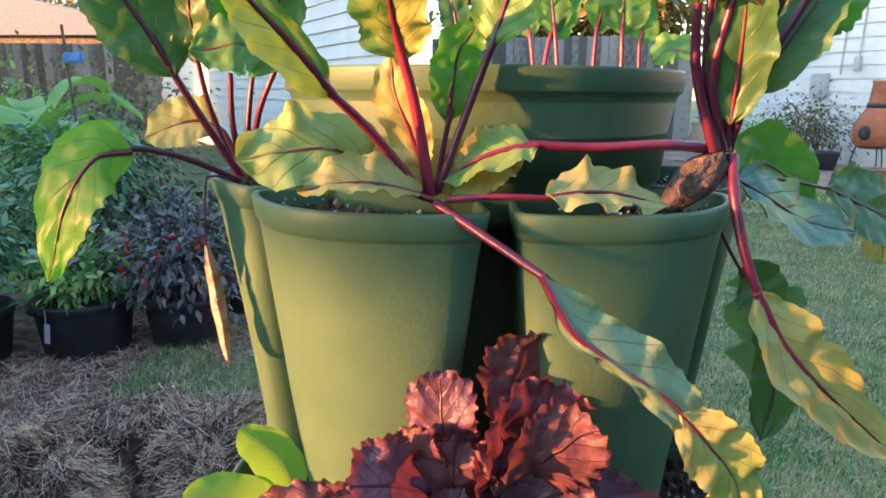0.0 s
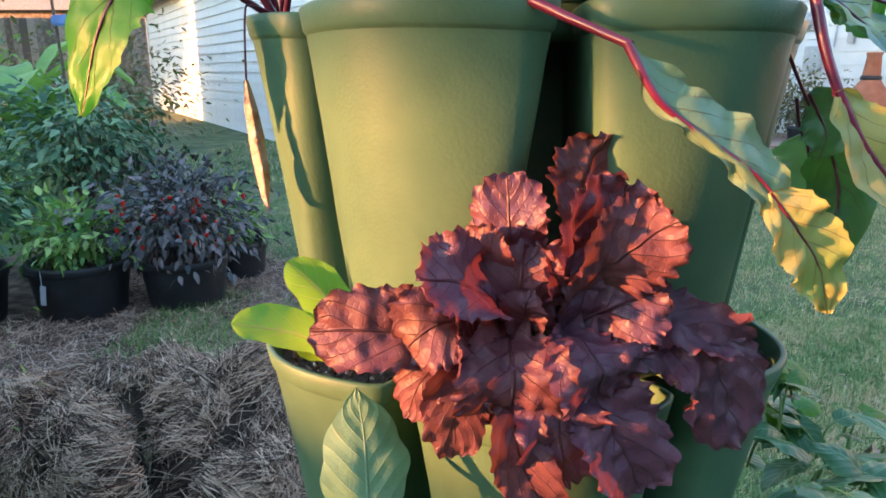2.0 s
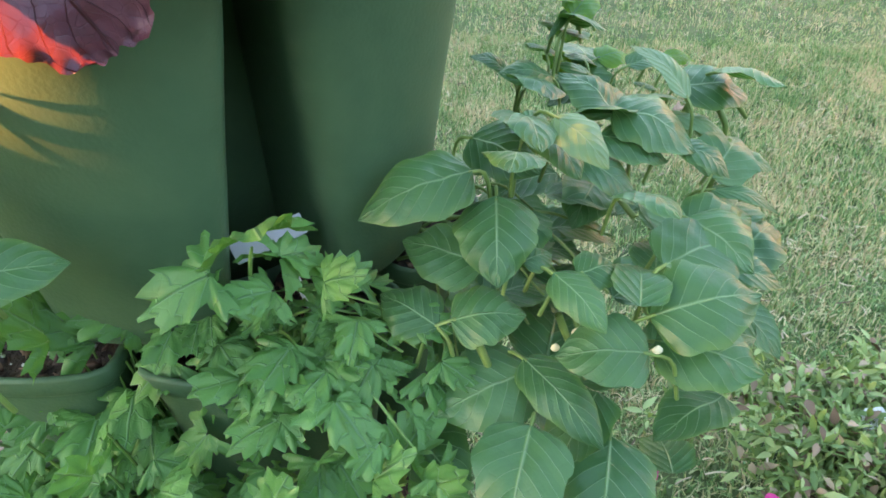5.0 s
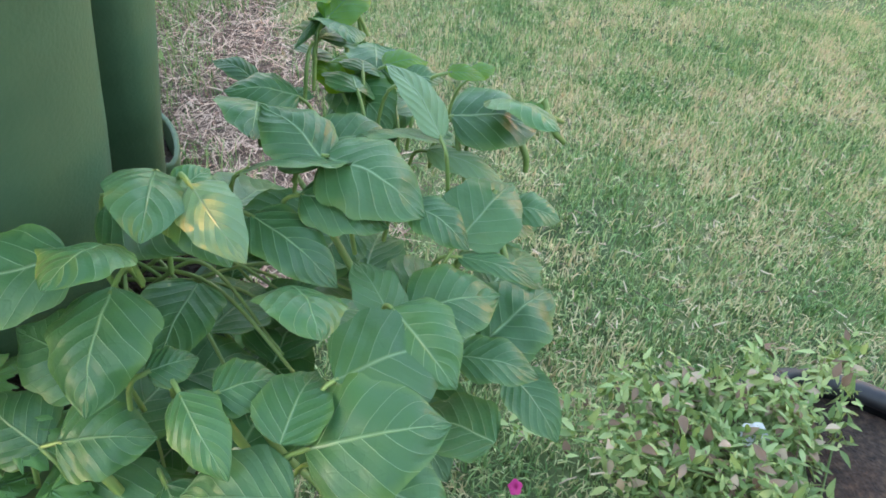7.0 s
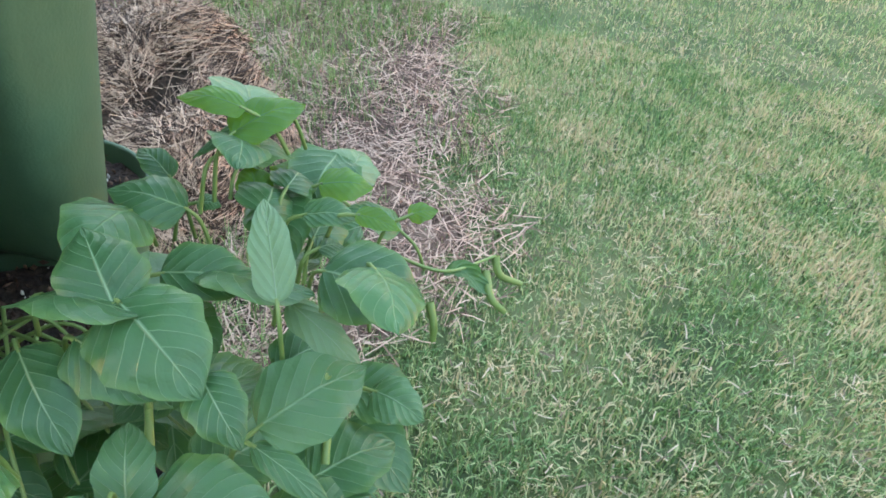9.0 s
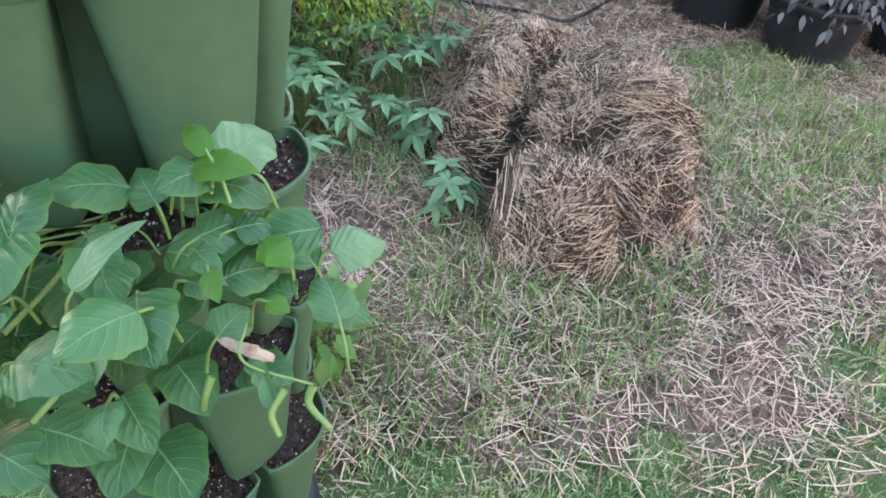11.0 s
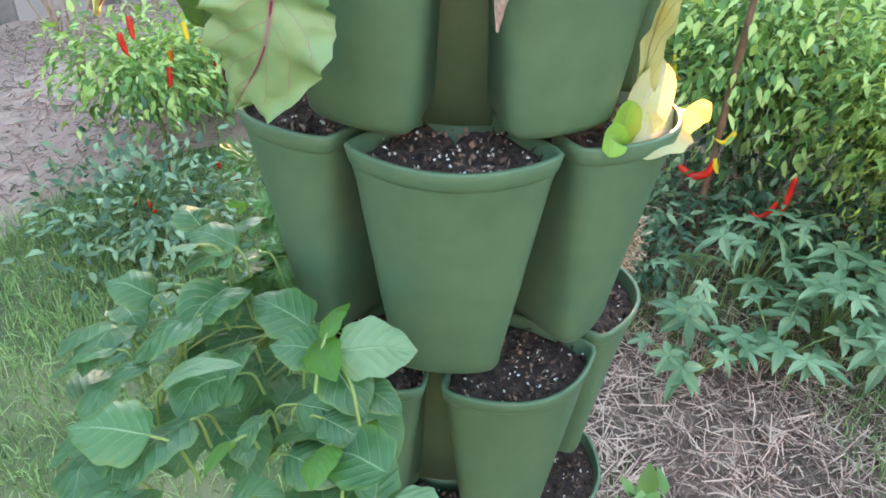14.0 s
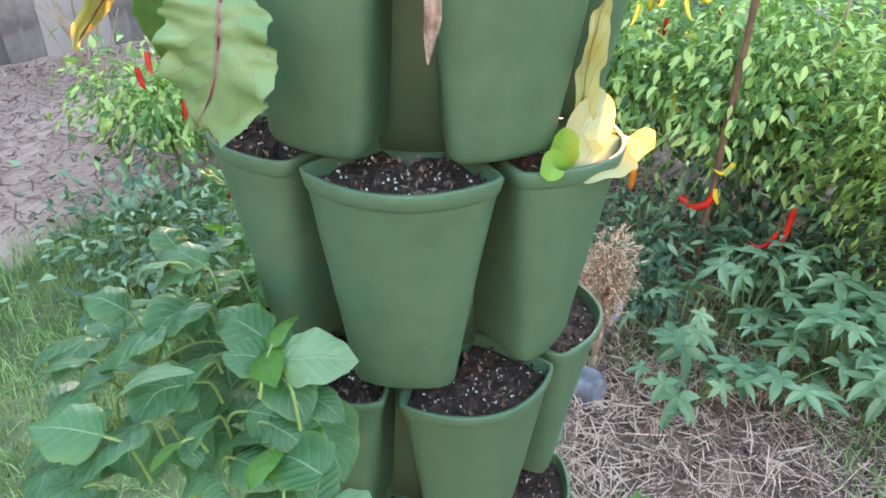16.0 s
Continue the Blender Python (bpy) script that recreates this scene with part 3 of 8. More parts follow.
tagged(mesh_obj("bale_straw", v, np.concatenate([k + [0, 1, 3, 2], k + [2, 3, 5, 4]], 0), BALE_STRAW, bale, smooth=False), kind="stuff")
# the cut end, its stalks fanning out towards the tower
pieces = []
for i in range(2600):
    q = rng.uniform(-1, 1)
    c = np.array([-0.74 + 0.04 * q + rng.normal(0, 0.03), 1.04 + 0.08 * q + rng.normal(0, 0.03), rng.uniform(0.14, 0.28)])
    d = np.array([0.75, 0.05 + 0.42 * q, -0.55]) + rng.normal(0, 0.12, 3)
    d /= np.linalg.norm(d)
    s = np.cross(d, rng.normal(0, 1, 3))
    s /= np.linalg.norm(s)
    L, W = rng.uniform(0.10, 0.22), rng.uniform(0.002, 0.0042)
    e = c + d * L
    e[2] = max(e[2], 0.015)
    m_ = (c + e) / 2 + np.array([0, 0, 0.012])
    pieces.append([c - s * W / 2, c + s * W / 2, m_ - s * W / 2, m_ + s * W / 2, e - s * W / 2, e + s * W / 2])
v = np.array(pieces).reshape(-1, 3)
k = np.arange(len(pieces))[:, None] * 6
tagged(mesh_obj("frayed_end", v, np.concatenate([k + [0, 1, 3, 2], k + [2, 3, 5, 4]], 0), BALE_STRAW, bale, smooth=False), kind="stuff")
tv, tf = tube(spline([(-0.66, 0.93, 0.235), (-0.632, 0.98, 0.245), (-0.592, 1.056, 0.215), (-0.570, 1.126, 0.17)], 16), 0.0022, 5)
mesh_obj("twine", tv, tf, TWINE, bale, "blue plastic baling twine")


# ---- buildings and fences ----
def siding_wall(name, p, q, height, board, label, z0=0.0, windows=()):
    """A house wall of lapped boards from p to q; the outside lies to the right of p to q."""
    house = empty(name, (p[0], p[1], z0), label, "house")
    d = Vector((q[0] - p[0], q[1] - p[1], 0))
    L = d.length
    house.rotation_euler = (0, 0, math.atan2(d.y, d.x))
    part("wall", box_bm(0, L, 0.02, 0.22, 0, height), SIDING, house)
    n = int(height / board)
    bm = bmesh.new()
    vs = [bm.verts.new(c) for c in ((0, -0.016, 0), (L, -0.016, 0), (L, 0.018, board), (0, 0.018, board), (0, 0.02, 0), (L, 0.02, 0))]
    bm.faces.new((vs[0], vs[1], vs[2], vs[3]))
    bm.faces.new((vs[4], vs[5], vs[1], vs[0]))
    first = part("siding_board", bm, SIDING, house)
    for i in range(1, n):
        o = new("siding_board", first.data)
        o.parent = house
        o.location = (0, 0, i * board)
    for x in (0.0, L):
        part("corner_trim", box_bm(x - 0.07, x + 0.07, -0.03, 0.21, 0, height, 0.006), SIDING, house)
    for wx, wz, ww, wh in windows:
        w = part("window", box_bm(wx - ww / 2, wx + ww / 2, -0.035, -0.012, wz, wz + wh), BLACK_POT, house, "dark window glass")
        for a in ((wx - ww / 2 - 0.06, wx - ww / 2, wz - 0.06, wz + wh + 0.06), (wx + ww / 2, wx + ww / 2 + 0.06, wz - 0.06, wz + wh + 0.06),
                  (wx - ww / 2, wx + ww / 2, wz - 0.06, wz), (wx - ww / 2, wx + ww / 2, wz + wh, wz + wh + 0.06)):
            part("window_frame", box_bm(a[0], a[1], -0.055, -0.01, a[2], a[3]), SIDING, w)
    rf_ = part("roof", box_bm(-0.4, L + 0.4, -0.45, 3.0, 0, 0.12, 0, Matrix.Translation((0, 0, height)) @ Matrix.Rotation(radians(22), 4, "X")), ROOF, house, "grey shingle roof")
    return house


siding_wall("garage", (-13.0, 24.35), (-1.65, 8.65), 3.6, 0.22, "long white lap-sided outbuilding across the lawn")
back_house = siding_wall("house", (5.2, 16.5), (11.4, 5.8), 4.6, 0.26, "white lap-sided house behind the paved patio", 0.0, windows=((4.9, 2.3, 0.9, 1.3),))


def board_fence(p, q, height, label, z0=0.0, w=0.14):
    f = empty("board_fence", (p[0], p[1], z0), label, "fence")
    d = Vector((q[0] - p[0], q[1] - p[1], 0))
    f.rotation_euler = (0, 0, math.atan2(d.y, d.x))
    L, r = d.length, random.Random(3)
    base = part("board", box_bm(-w / 2 - 0.006, w / 2 + 0.006, -0.010, 0.010, 0.02, height, 0.004), FENCE, f)
    base.location = (w / 2, 0, 0)
    n = int(L / w)
    for i in range(1, n):
        o = new("board", base.data)
        o.parent = f
        o.location = ((i + 0.5) * w, (0.0, -0.021)[i % 2] + r.uniform(-0.0004, 0.0004), r.uniform(-0.02, 0.02))
        o.rotation_euler = (0, r.uniform(-0.006, 0.006), 0)
    for z in (0.35, height * 0.55, height - 0.3):
        part("rail", box_bm(0, L, 0.014, 0.055, z, z + 0.09), FENCE, f)
    return f


board_fence((1.0, -5.0), (-5.5, -5.3), 1.85, "weathered grey board fence behind the mulch bed")
board_fence((-6.14, -8.9), (-6.4, 6.0), 1.86, "weathered grey board fence behind the pepper bed", w=0.16)
board_fence((-30.0, 24.0), (-13.2, 24.6), 3.2, "tall weathered board fence beside the outbuilding", w=0.30)
board_fence((-2.2, 19.5), (5.0, 18.0), 3.0, "pale board fence between two buildings", w=0.2)
# unseen beam on posts, added to throw the shade band on the top pockets
arbor = empty("shade_beam", (-6.75, 0, 0), "unseen weathered timber beam on posts, added to shade the top tier", "arbor")
part("beam", box_bm(-0.04, 0.04, -7.5, 2.0, 2.205, 2.265, 0.006), FENCE, arbor)
for y_ in (-7.4, -4.4, -0.6, 1.9):
    part("post", box_bm(-0.045, 0.045, y_ - 0.045, y_ + 0.045, 0.0, 2.203, 0.006), FENCE, arbor)
shed = empty("neighbour_shed", (-24, 31, 0), "brown shed with a blue-grey roof behind the fence", "shed")
part("wall", box_bm(-9, 9, 0, 6, 0, 4.0), FENCE, shed)
bm = bmesh.new()
vs = [bm.verts.new(c) for c in ((-9.6, -0.5, 4.0), (9.6, -0.5, 4.0), (0, -0.5, 5.9), (-9.6, 6.5, 4.0), (9.6, 6.5, 4.0), (0, 6.5, 5.9))]
for f_ in ((0, 1, 2), (5, 4, 3), (0, 2, 5, 3), (2, 1, 4, 5), (1, 0, 3, 4)):
    bm.faces.new([vs[i] for i in f_])
part("roof", bm, ROOF, shed, "blue-grey shingle roof")

# ---- the patio ----
patio = empty("patio", (0, 0, 0), "raised pinkish paved patio by the house", "patio", kind="structure")
pm = Matrix.Translation((5.0, 16.6, 0)) @ Matrix.Rotation(radians(-60), 4, "Z")
part("kerb_slab", box_bm(0, 11.5, -2.6, 0.4, -0.05, 0.10, 0, pm), PAVING, patio)
pv = None
r = random.Random(8)
for i in range(22):
    for j in range(5):
        if pv is None:
            pv = part("paver", box_bm(-0.25, 0.25, -0.25, 0.25, 0, 0.05, 0.008), PAVING, patio)
            o = pv
        else:
            o = new("paver", pv.data)
            o.parent = patio
        o.matrix_basis = pm @ pose(0.26 + i * 0.52, -2.33 + j * 0.52, 0.095 + r.uniform(0, 0.006), 0, 0, r.uniform(-1, 1))

DARK_BOARD = mat("dark_board", [(0.03, 0.026, 0.022), (0.055, 0.048, 0.042)], 0.9, 4, 4, 0.2, 20)
# unseen plain walls that close the yard, added to block low sun and sky
for nm_, b_ in (("wall_blocker_east", (12.5, 12.7, -9.0, 5.6)), ("wall_blocker_south", (-6.0, 12.7, -9.2, -9.0)), ("wall_blocker_west", (-13.2, -13.0, -3.6, 16.0))):
    bm = box_bm(*b_, 0, 4.6 if nm_ == "wall_blocker_east" else 5.6)
    me = bpy.data.meshes.new(nm_)
    bm.to_mesh(me)
    bm.free()
    me.materials.append(DARK_BOARD)
    tagged(new(nm_, me), "unseen plain dark board wall, added to block low light", "wall", kind="structure")


# ---- leaves ----
BEET = leaf_mat("beet_leaf", (0.06, 0.16, 0.03), (0.13, 0.27, 0.06), (0.14, 0.015, 0.03), 0.018, 5.5, 0.9, patch=(0.26, 0.34, 0.07), patch_at=0.66, t_color=(0.16, 0.52, 0.02), relief=0.4, rough=0.42, trans=0.3, lat_w=0.3)
BEET_DARK = leaf_mat("dark_beet_leaf", (0.035, 0.10, 0.03), (0.08, 0.18, 0.06), (0.12, 0.015, 0.03), 0.018, 5.5, 0.9, t_color=(0.12, 0.28, 0.03), relief=0.4, rough=0.38, trans=0.25, lat_w=0.3)
BEET_BLUE = leaf_mat("bluish_beet_leaf", (0.07, 0.16, 0.10), (0.15, 0.27, 0.20), (0.16, 0.03, 0.06), 0.02, 5.5, 0.9, t_color=(0.16, 0.30, 0.05), relief=0.6, rough=0.35, trans=0.22, patch=(0.40, 0.42, 0.10), patch_at=0.60, lat_w=0.3)
BEET_YELLOW = leaf_mat("yellowed_beet_leaf", (0.31, 0.31, 0.085), (0.45, 0.43, 0.16), (0.20, 0.05, 0.04), 0.014, 5.5, 0.9, patch=(0.24, 0.36, 0.08), patch_at=0.60, t_color=(0.55, 0.46, 0.05), relief=0.5, rough=0.5, trans=0.2, lat_w=0.25)
BEET_DROOP = leaf_mat("blue_green_beet_leaf_with_yellow_tip", (0.15, 0.25, 0.13), (0.26, 0.36, 0.20), (0.30, 0.16, 0.10), 0.02, 5.5, 0.9, patch=(0.36, 0.38, 0.10), patch_at=0.62, t_color=(0.30, 0.36, 0.05), relief=0.6, rough=0.4, trans=0.22, lat_w=0.2, tip=(0.60, 0.46, 0.06), tip_at=0.85)
WILTED = leaf_mat("wilted_pale_leaf", (0.34, 0.38, 0.14), (0.54, 0.55, 0.26), (0.16, 0.10, 0.07), 0.02, 5.0, 0.9, patch=(0.42, 0.38, 0.10), patch_at=0.58, t_color=(0.40, 0.40, 0.08), relief=0.7, rough=0.55, trans=0.25, lat_w=0.3)
BEET_PALE = leaf_mat("pale_beet_leaf", (0.19, 0.34, 0.08), (0.36, 0.46, 0.15), (0.34, 0.30, 0.14), 0.02, 5.5, 0.9, patch=(0.16, 0.32, 0.07), patch_at=0.55, t_color=(0.38, 0.45, 0.06), relief=0.8, rough=0.5, trans=0.3, lat_w=0.25)
BEET_GREY = leaf_mat("greyish_beet_leaf", (0.16, 0.29, 0.12), (0.29, 0.43, 0.20), (0.34, 0.13, 0.18), 0.02, 5.5, 0.9, t_color=(0.2, 0.4, 0.1), relief=0.4, rough=0.4, trans=0.25, lat_w=0.15)
# greener, more translucent copy of BEET, with a backlit glow put into its colour
BEET_LIT = leaf_mat("backlit_beet_leaf", (0.06, 0.22, 0.025), (0.10, 0.30, 0.045), (0.16, 0.015, 0.03), 0.03, 5.0, 0.9, t_color=(0.28, 0.60, 0.04), relief=0.5, rough=0.45, trans=0.55, lat_w=0.3)
BEET_PATCH = leaf_mat("patchy_beet_leaf", (0.07, 0.17, 0.03), (0.14, 0.27, 0.06), (0.20, 0.02, 0.03), 0.018, 5.5, 0.9, patch=(0.31, 0.32, 0.08), patch_at=0.52, t_color=(0.26, 0.46, 0.03), relief=0.6, rough=0.45, trans=0.22, lat_w=0.3)
BEET_STEM = mat("beet_stalk", [(0.075, 0.006, 0.024), (0.145, 0.011, 0.04), (0.22, 0.022, 0.05)], 0.32, 14, 3, 0.15, 60, spec=0.5)
BEET_STEM_DARK = mat("purple_beet_stalk", [(0.055, 0.008, 0.025), (0.12, 0.012, 0.045)], 0.35, 14, 3, 0.15, 60)
BEET_ROOT = mat("beet_root_skin", [(0.04, 0.028, 0.024), (0.095, 0.068, 0.056), (0.18, 0.135, 0.11)], 0.9, 70, 6, 1.0, 120)
DRY_LEAF = mat("withered_leaf", [(0.20, 0.12, 0.08), (0.40, 0.27, 0.20), (0.55, 0.41, 0.33)], 0.8, 60, 4, 0.6, 120)
LETTUCE = leaf_mat("red_lettuce_leaf", (0.080, 0.028, 0.042), (0.19, 0.072, 0.080), (0.18, 0.07, 0.07), 0.014, 6.0, 1.0, patch=(0.13, 0.055, 0.045), patch_at=0.60, t_color=(0.26, 0.075, 0.03), relief=1.0, rough=0.5, trans=0.22, spec=0.4, noise_scale=48, lat_w=0.10, pillow=0.3, edge=(0.055, 0.012, 0.025))
LETTUCE_DARK = leaf_mat("purple_lettuce_leaf", (0.062, 0.026, 0.048), (0.165, 0.066, 0.10), (0.15, 0.055, 0.065), 0.014, 6.0, 1.0, patch=(0.14, 0.06, 0.05), patch_at=0.62, t_color=(0.30, 0.06, 0.04), relief=1.0, rough=0.46, trans=0.18, noise_scale=48, lat_w=0.10, pillow=0.3, spec=0.5, edge=(0.11, 0.03, 0.05))
LIME = leaf_mat("lime_lettuce_leaf", (0.20, 0.44, 0.06), (0.30, 0.54, 0.10), (0.42, 0.50, 0.18), 0.03, 6.0, 0.9, patch=(0.58, 0.46, 0.10), patch_at=0.60, t_color=(0.32, 0.64, 0.05), relief=0.5, rough=0.5, trans=0.4)
PALE_YELLOW = leaf_mat("pale_yellow_lettuce_leaf", (0.46, 0.50, 0.22), (0.64, 0.64, 0.38), (0.62, 0.60, 0.42), 0.03, 5.0, 0.9, patch=(0.36, 0.46, 0.12), patch_at=0.62, t_color=(0.6, 0.6, 0.12), relief=0.5, rough=0.55, trans=0.4)
BEAN = leaf_mat("bean_leaf", (0.026, 0.092, 0.034), (0.075, 0.195, 0.072), (0.25, 0.41, 0.20), 0.012, 6.5, 0.9, t_color=(0.14, 0.36, 0.03), relief=0.42, rough=0.36, trans=0.14, pillow=0.6, noise_scale=26, lat_w=0.26, edge=(0.10, 0.20, 0.05))
BEAN_SPOT = leaf_mat("spotted_bean_leaf", (0.045, 0.13, 0.05), (0.10, 0.22, 0.095), (0.24, 0.39, 0.19), 0.012, 6.5, 0.9, patch=(0.30, 0.30, 0.09), patch_at=0.70, t_color=(0.16, 0.38, 0.03), relief=0.42, rough=0.36, trans=0.22, pillow=0.6, noise_scale=24, lat_w=0.26)
BEAN_LIME = leaf_mat("young_bean_leaf", (0.04, 0.14, 0.03), (0.09, 0.235, 0.06), (0.17, 0.33, 0.11), 0.012, 6.5, 0.9, t_color=(0.42, 0.74, 0.02), relief=0.42, rough=0.4, trans=0.42, pillow=0.6, noise_scale=26, lat_w=0.26)
# paler copy of BEAN, with the sky's sheen put into its colour
BEAN_PALE_SHEEN = leaf_mat("pale_sheen_bean_leaf", (0.12, 0.23, 0.11), (0.21, 0.34, 0.18), (0.26, 0.38, 0.2), 0.012, 6.5, 0.9, t_color=(0.2, 0.42, 0.05), relief=0.42, rough=0.38, trans=0.25, pillow=0.6, noise_scale=26, lat_w=0.26)
BEAN_YOUNG = leaf_mat("bright_young_bean_leaf", (0.085, 0.25, 0.03), (0.14, 0.33, 0.06), (0.20, 0.36, 0.10), 0.012, 6.5, 0.9, t_color=(0.44, 0.74, 0.02), relief=0.42, rough=0.4, trans=0.55, pillow=0.5, noise_scale=26, lat_w=0.16)
BEAN_STEM = mat("bean_stalk", [(0.13, 0.22, 0.05), (0.22, 0.32, 0.10)], 0.5, 20, 3)
PARSLEY = leaf_mat("parsley_leaf", (0.06, 0.19, 0.05), (0.17, 0.37, 0.115), (0.20, 0.38, 0.18), 0.012, 5.0, 1.0, t_color=(0.16, 0.40, 0.04), relief=0.6, rough=0.4, trans=0.3, lat_w=0.4)
PARSLEY_STEM = mat("parsley_stalk", [(0.12, 0.24, 0.05), (0.20, 0.34, 0.09)], 0.45, 20, 3)

PROFILE = {
    "beet": ([0, 0.06, 0.18, 0.35, 0.55, 0.75, 0.9, 1], [0.10, 0.42, 0.80, 0.97, 1.0, 0.82, 0.5, 0.06]),
    "bean": ([0, 0.02, 0.06, 0.14, 0.26, 0.40, 0.55, 0.70, 0.84, 0.94, 1], [0.14, 0.42, 0.68, 0.89, 0.99, 1.0, 0.92, 0.75, 0.48, 0.20, 0.02]),
    "lettuce": ([0, 0.1, 0.3, 0.5, 0.7, 0.85, 0.95, 1], [0.16, 0.20, 0.42, 0.76, 1.0, 0.95, 0.7, 0.35]),
    "oval": ([0, 0.03, 0.08, 0.25, 0.5, 0.75, 0.92, 0.98, 1], [0.10, 0.24, 0.42, 0.80, 1.0, 0.92, 0.62, 0.30, 0.03]),
    "strip": ([0, 0.2, 0.5, 0.8, 1], [0.3, 0.8, 1.0, 0.8, 0.15]),
}


def profile(u, xs, ys):
    """A smooth outline through the given half-breadths."""
    xs, ys = np.array(xs, float), np.array(ys, float)
    m = np.gradient(ys, xs)
    k = np.clip(np.searchsorted(xs, u, side="right") - 1, 0, len(xs) - 2)
    h = xs[k + 1] - xs[k]
    q = (u - xs[k]) / h
    return np.maximum(0.01, (1 + 2 * q) * (1 - q) ** 2 * ys[k] + q * (1 - q) ** 2 * h * m[k] + q * q * (3 - 2 * q) * ys[k + 1] + q * q * (q - 1) * h * m[k + 1])


def leaf(name, pts, width, material, parent, face=(0, -1, 0.3), shape="beet", fold=0.10, ruffle=0.0, freq=5.0, cup=0.0, nu=20, nv=9, seed=0, label="", quilt=0.0, twist=0.0, crinkle=0.0, lop=1.0):
    """One leaf blade along a line of points from base to tip; face is the way its upper side looks."""
    r = np.random.default_rng(seed + int(abs(pts[0][0]) * 7919) + int(abs(pts[-1][2]) * 6151) + len(name))
    s = np.linspace(0, 1, nu)
    u = 0.35 * s + 0.65 * (0.5 - 0.5 * np.cos(np.pi * s))
    dense = spline(pts, 120)
    sp = np.stack([np.interp(u, np.linspace(0, 1, len(dense)), dense[:, i]) for i in range(3)], 1)
    tan = np.gradient(sp, axis=0)
    tan /= np.linalg.norm(tan, axis=1)[:, None] + 1e-9
    f = np.array(face, float)
    side = np.cross(tan, f)
    side /= np.linalg.norm(side, axis=1)[:, None] + 1e-9
    nor = np.cross(side, tan)
    if twist:
        c, s = np.cos(twist * u)[:, None], np.sin(twist * u)[:, None]
        side, nor = side * c + nor * s, nor * c - side * s
    xs, ys = PROFILE[shape]
    w = profile(u, xs, ys) * width / 2
    v = np.linspace(-1, 1, nv)
    ph = r.uniform(0, 6.28, 4)
    k = freq * 2 * np.pi
    curl = r.uniform(-1.1, 0.7)
    P = np.zeros((nu, nv, 3))
    for j, vj in enumerate(v):
        a = abs(vj)
        wob = 1 + (0.15 if shape == "lettuce" else 0.05) * np.sin(u * 17 + ph[0] + vj * 2) * a + ({"beet": 0.04, "lettuce": 0.075}.get(shape, 0.006) * r.normal(0, 1, nu) * (a == 1))
        wave = ruffle * a ** (3.5 if shape == "lettuce" else 1.7) * (np.sin(k * u + ph[1] + (1.3 if vj > 0 else 0)) + 0.5 * np.sin(1.9 * k * u + ph[2] * (1 if vj > 0 else 2)))
        h = fold * a * w * 2 + cup * a * a * w * 2 + wave * width * 0.5
        if shape == "lettuce":
            h = h + curl * width * np.clip(u - 0.5, 0, 1) ** 2 * 2
        if quilt:
            h = h + quilt * width * 0.5 * np.sin(np.pi * a * 2) * np.abs(np.sin(np.pi * 6.5 * (u - a * 0.36) ))
        P[:, j] = sp + side * (vj * (lop + (1 - lop) * np.clip(u * 2.2 - 1.2, 0, 1) if vj > 0 else 1.0) * w * wob * (1 - 0.25 * min(1, abs(fold) * 2) * a))[:, None] + nor * h[:, None]
    if crinkle:
        q = P.reshape(-1, 3)
        n3 = np.repeat(nor, nv, 0)
        q += n3 * np.array([noise.noise(Vector(p) * 55) + 0.6 * noise.noise(Vector(p) * 120) for p in q])[:, None] * crinkle * width
    uv = np.stack(np.meshgrid(u, (v + 1) / 2, indexing="ij"), -1).reshape(-1, 2)
    return mesh_obj(name, P.reshape(-1, 3), grid_faces(nu, nv), material, parent, label, uvs=uv)


def stalk(pts, r0, r1, material, parent, name="stalk", n=18, k=7):
    sv, sf = tube(spline(pts, n), [r0, r1], k)
    return mesh_obj(name, sv, sf, material, parent)


def beet_leaf(plant, stem, blade, width, material, face=(0, -1, 0.3), r0=0.0035, dark=False, ruffle=0.06, freq=3.0, fold=0.08, rib=True, seed=0, twist=0.0, lop=1.0):
    """A beet leaf: its red stalk running on as the midrib, and the blade."""
    sm = BEET_STEM_DARK if dark else BEET_STEM
    if stem:
        stalk(stem, r0 * 0.95, r0 * 0.7, sm, plant)
    lf = leaf("leaf", blade, width, material, plant, face, "beet", fold, ruffle, freq, seed=seed, nu=40, nv=17, twist=twist, quilt=0.05, crinkle=0.055, lop=lop)
    if rib:
        sv, sf = tube(spline(blade, 20), [r0 * 0.8, r0 * 0.1], 6)
        mesh_obj("midrib", sv, sf, sm, lf)
    return lf


BUD = mat("cream_blossom", [(0.55, 0.52, 0.34), (0.72, 0.70, 0.52)], 0.6, 60, 3)


def bud(plant, at):
    """A small closed cream blossom."""
    v, f = lathe([(0.0, -0.005), (0.0025, -0.003), (0.004, 0.0), (0.0035, 0.003), (0.0015, 0.006), (0.0, 0.007)], 10)
    v = v * [0.8, 0.5, 0.6] + np.array(at)
    return mesh_obj("blossom", v, f, BUD, plant)


# ---- beets in the top tier ----

beet_a = empty("beet_plant", (0.000, 0.000, 0.000), "beet plant with red stalks and yellowing leaves in the planter", "beet", "beet plants")
beet_a.location = (0, 0, 0)
beet_leaf(beet_a, [(-0.052, -0.195, 1.409), (-0.080, -0.215, 1.447), (-0.105, -0.235, 1.474)], [(-0.099, -0.230, 1.468), (-0.115, -0.250, 1.491), (-0.130, -0.265, 1.509), (-0.140, -0.280, 1.523)], 0.036, BEET_PATCH, (0.5, -1, 0.2), ruffle=0.10, lop=0.5)
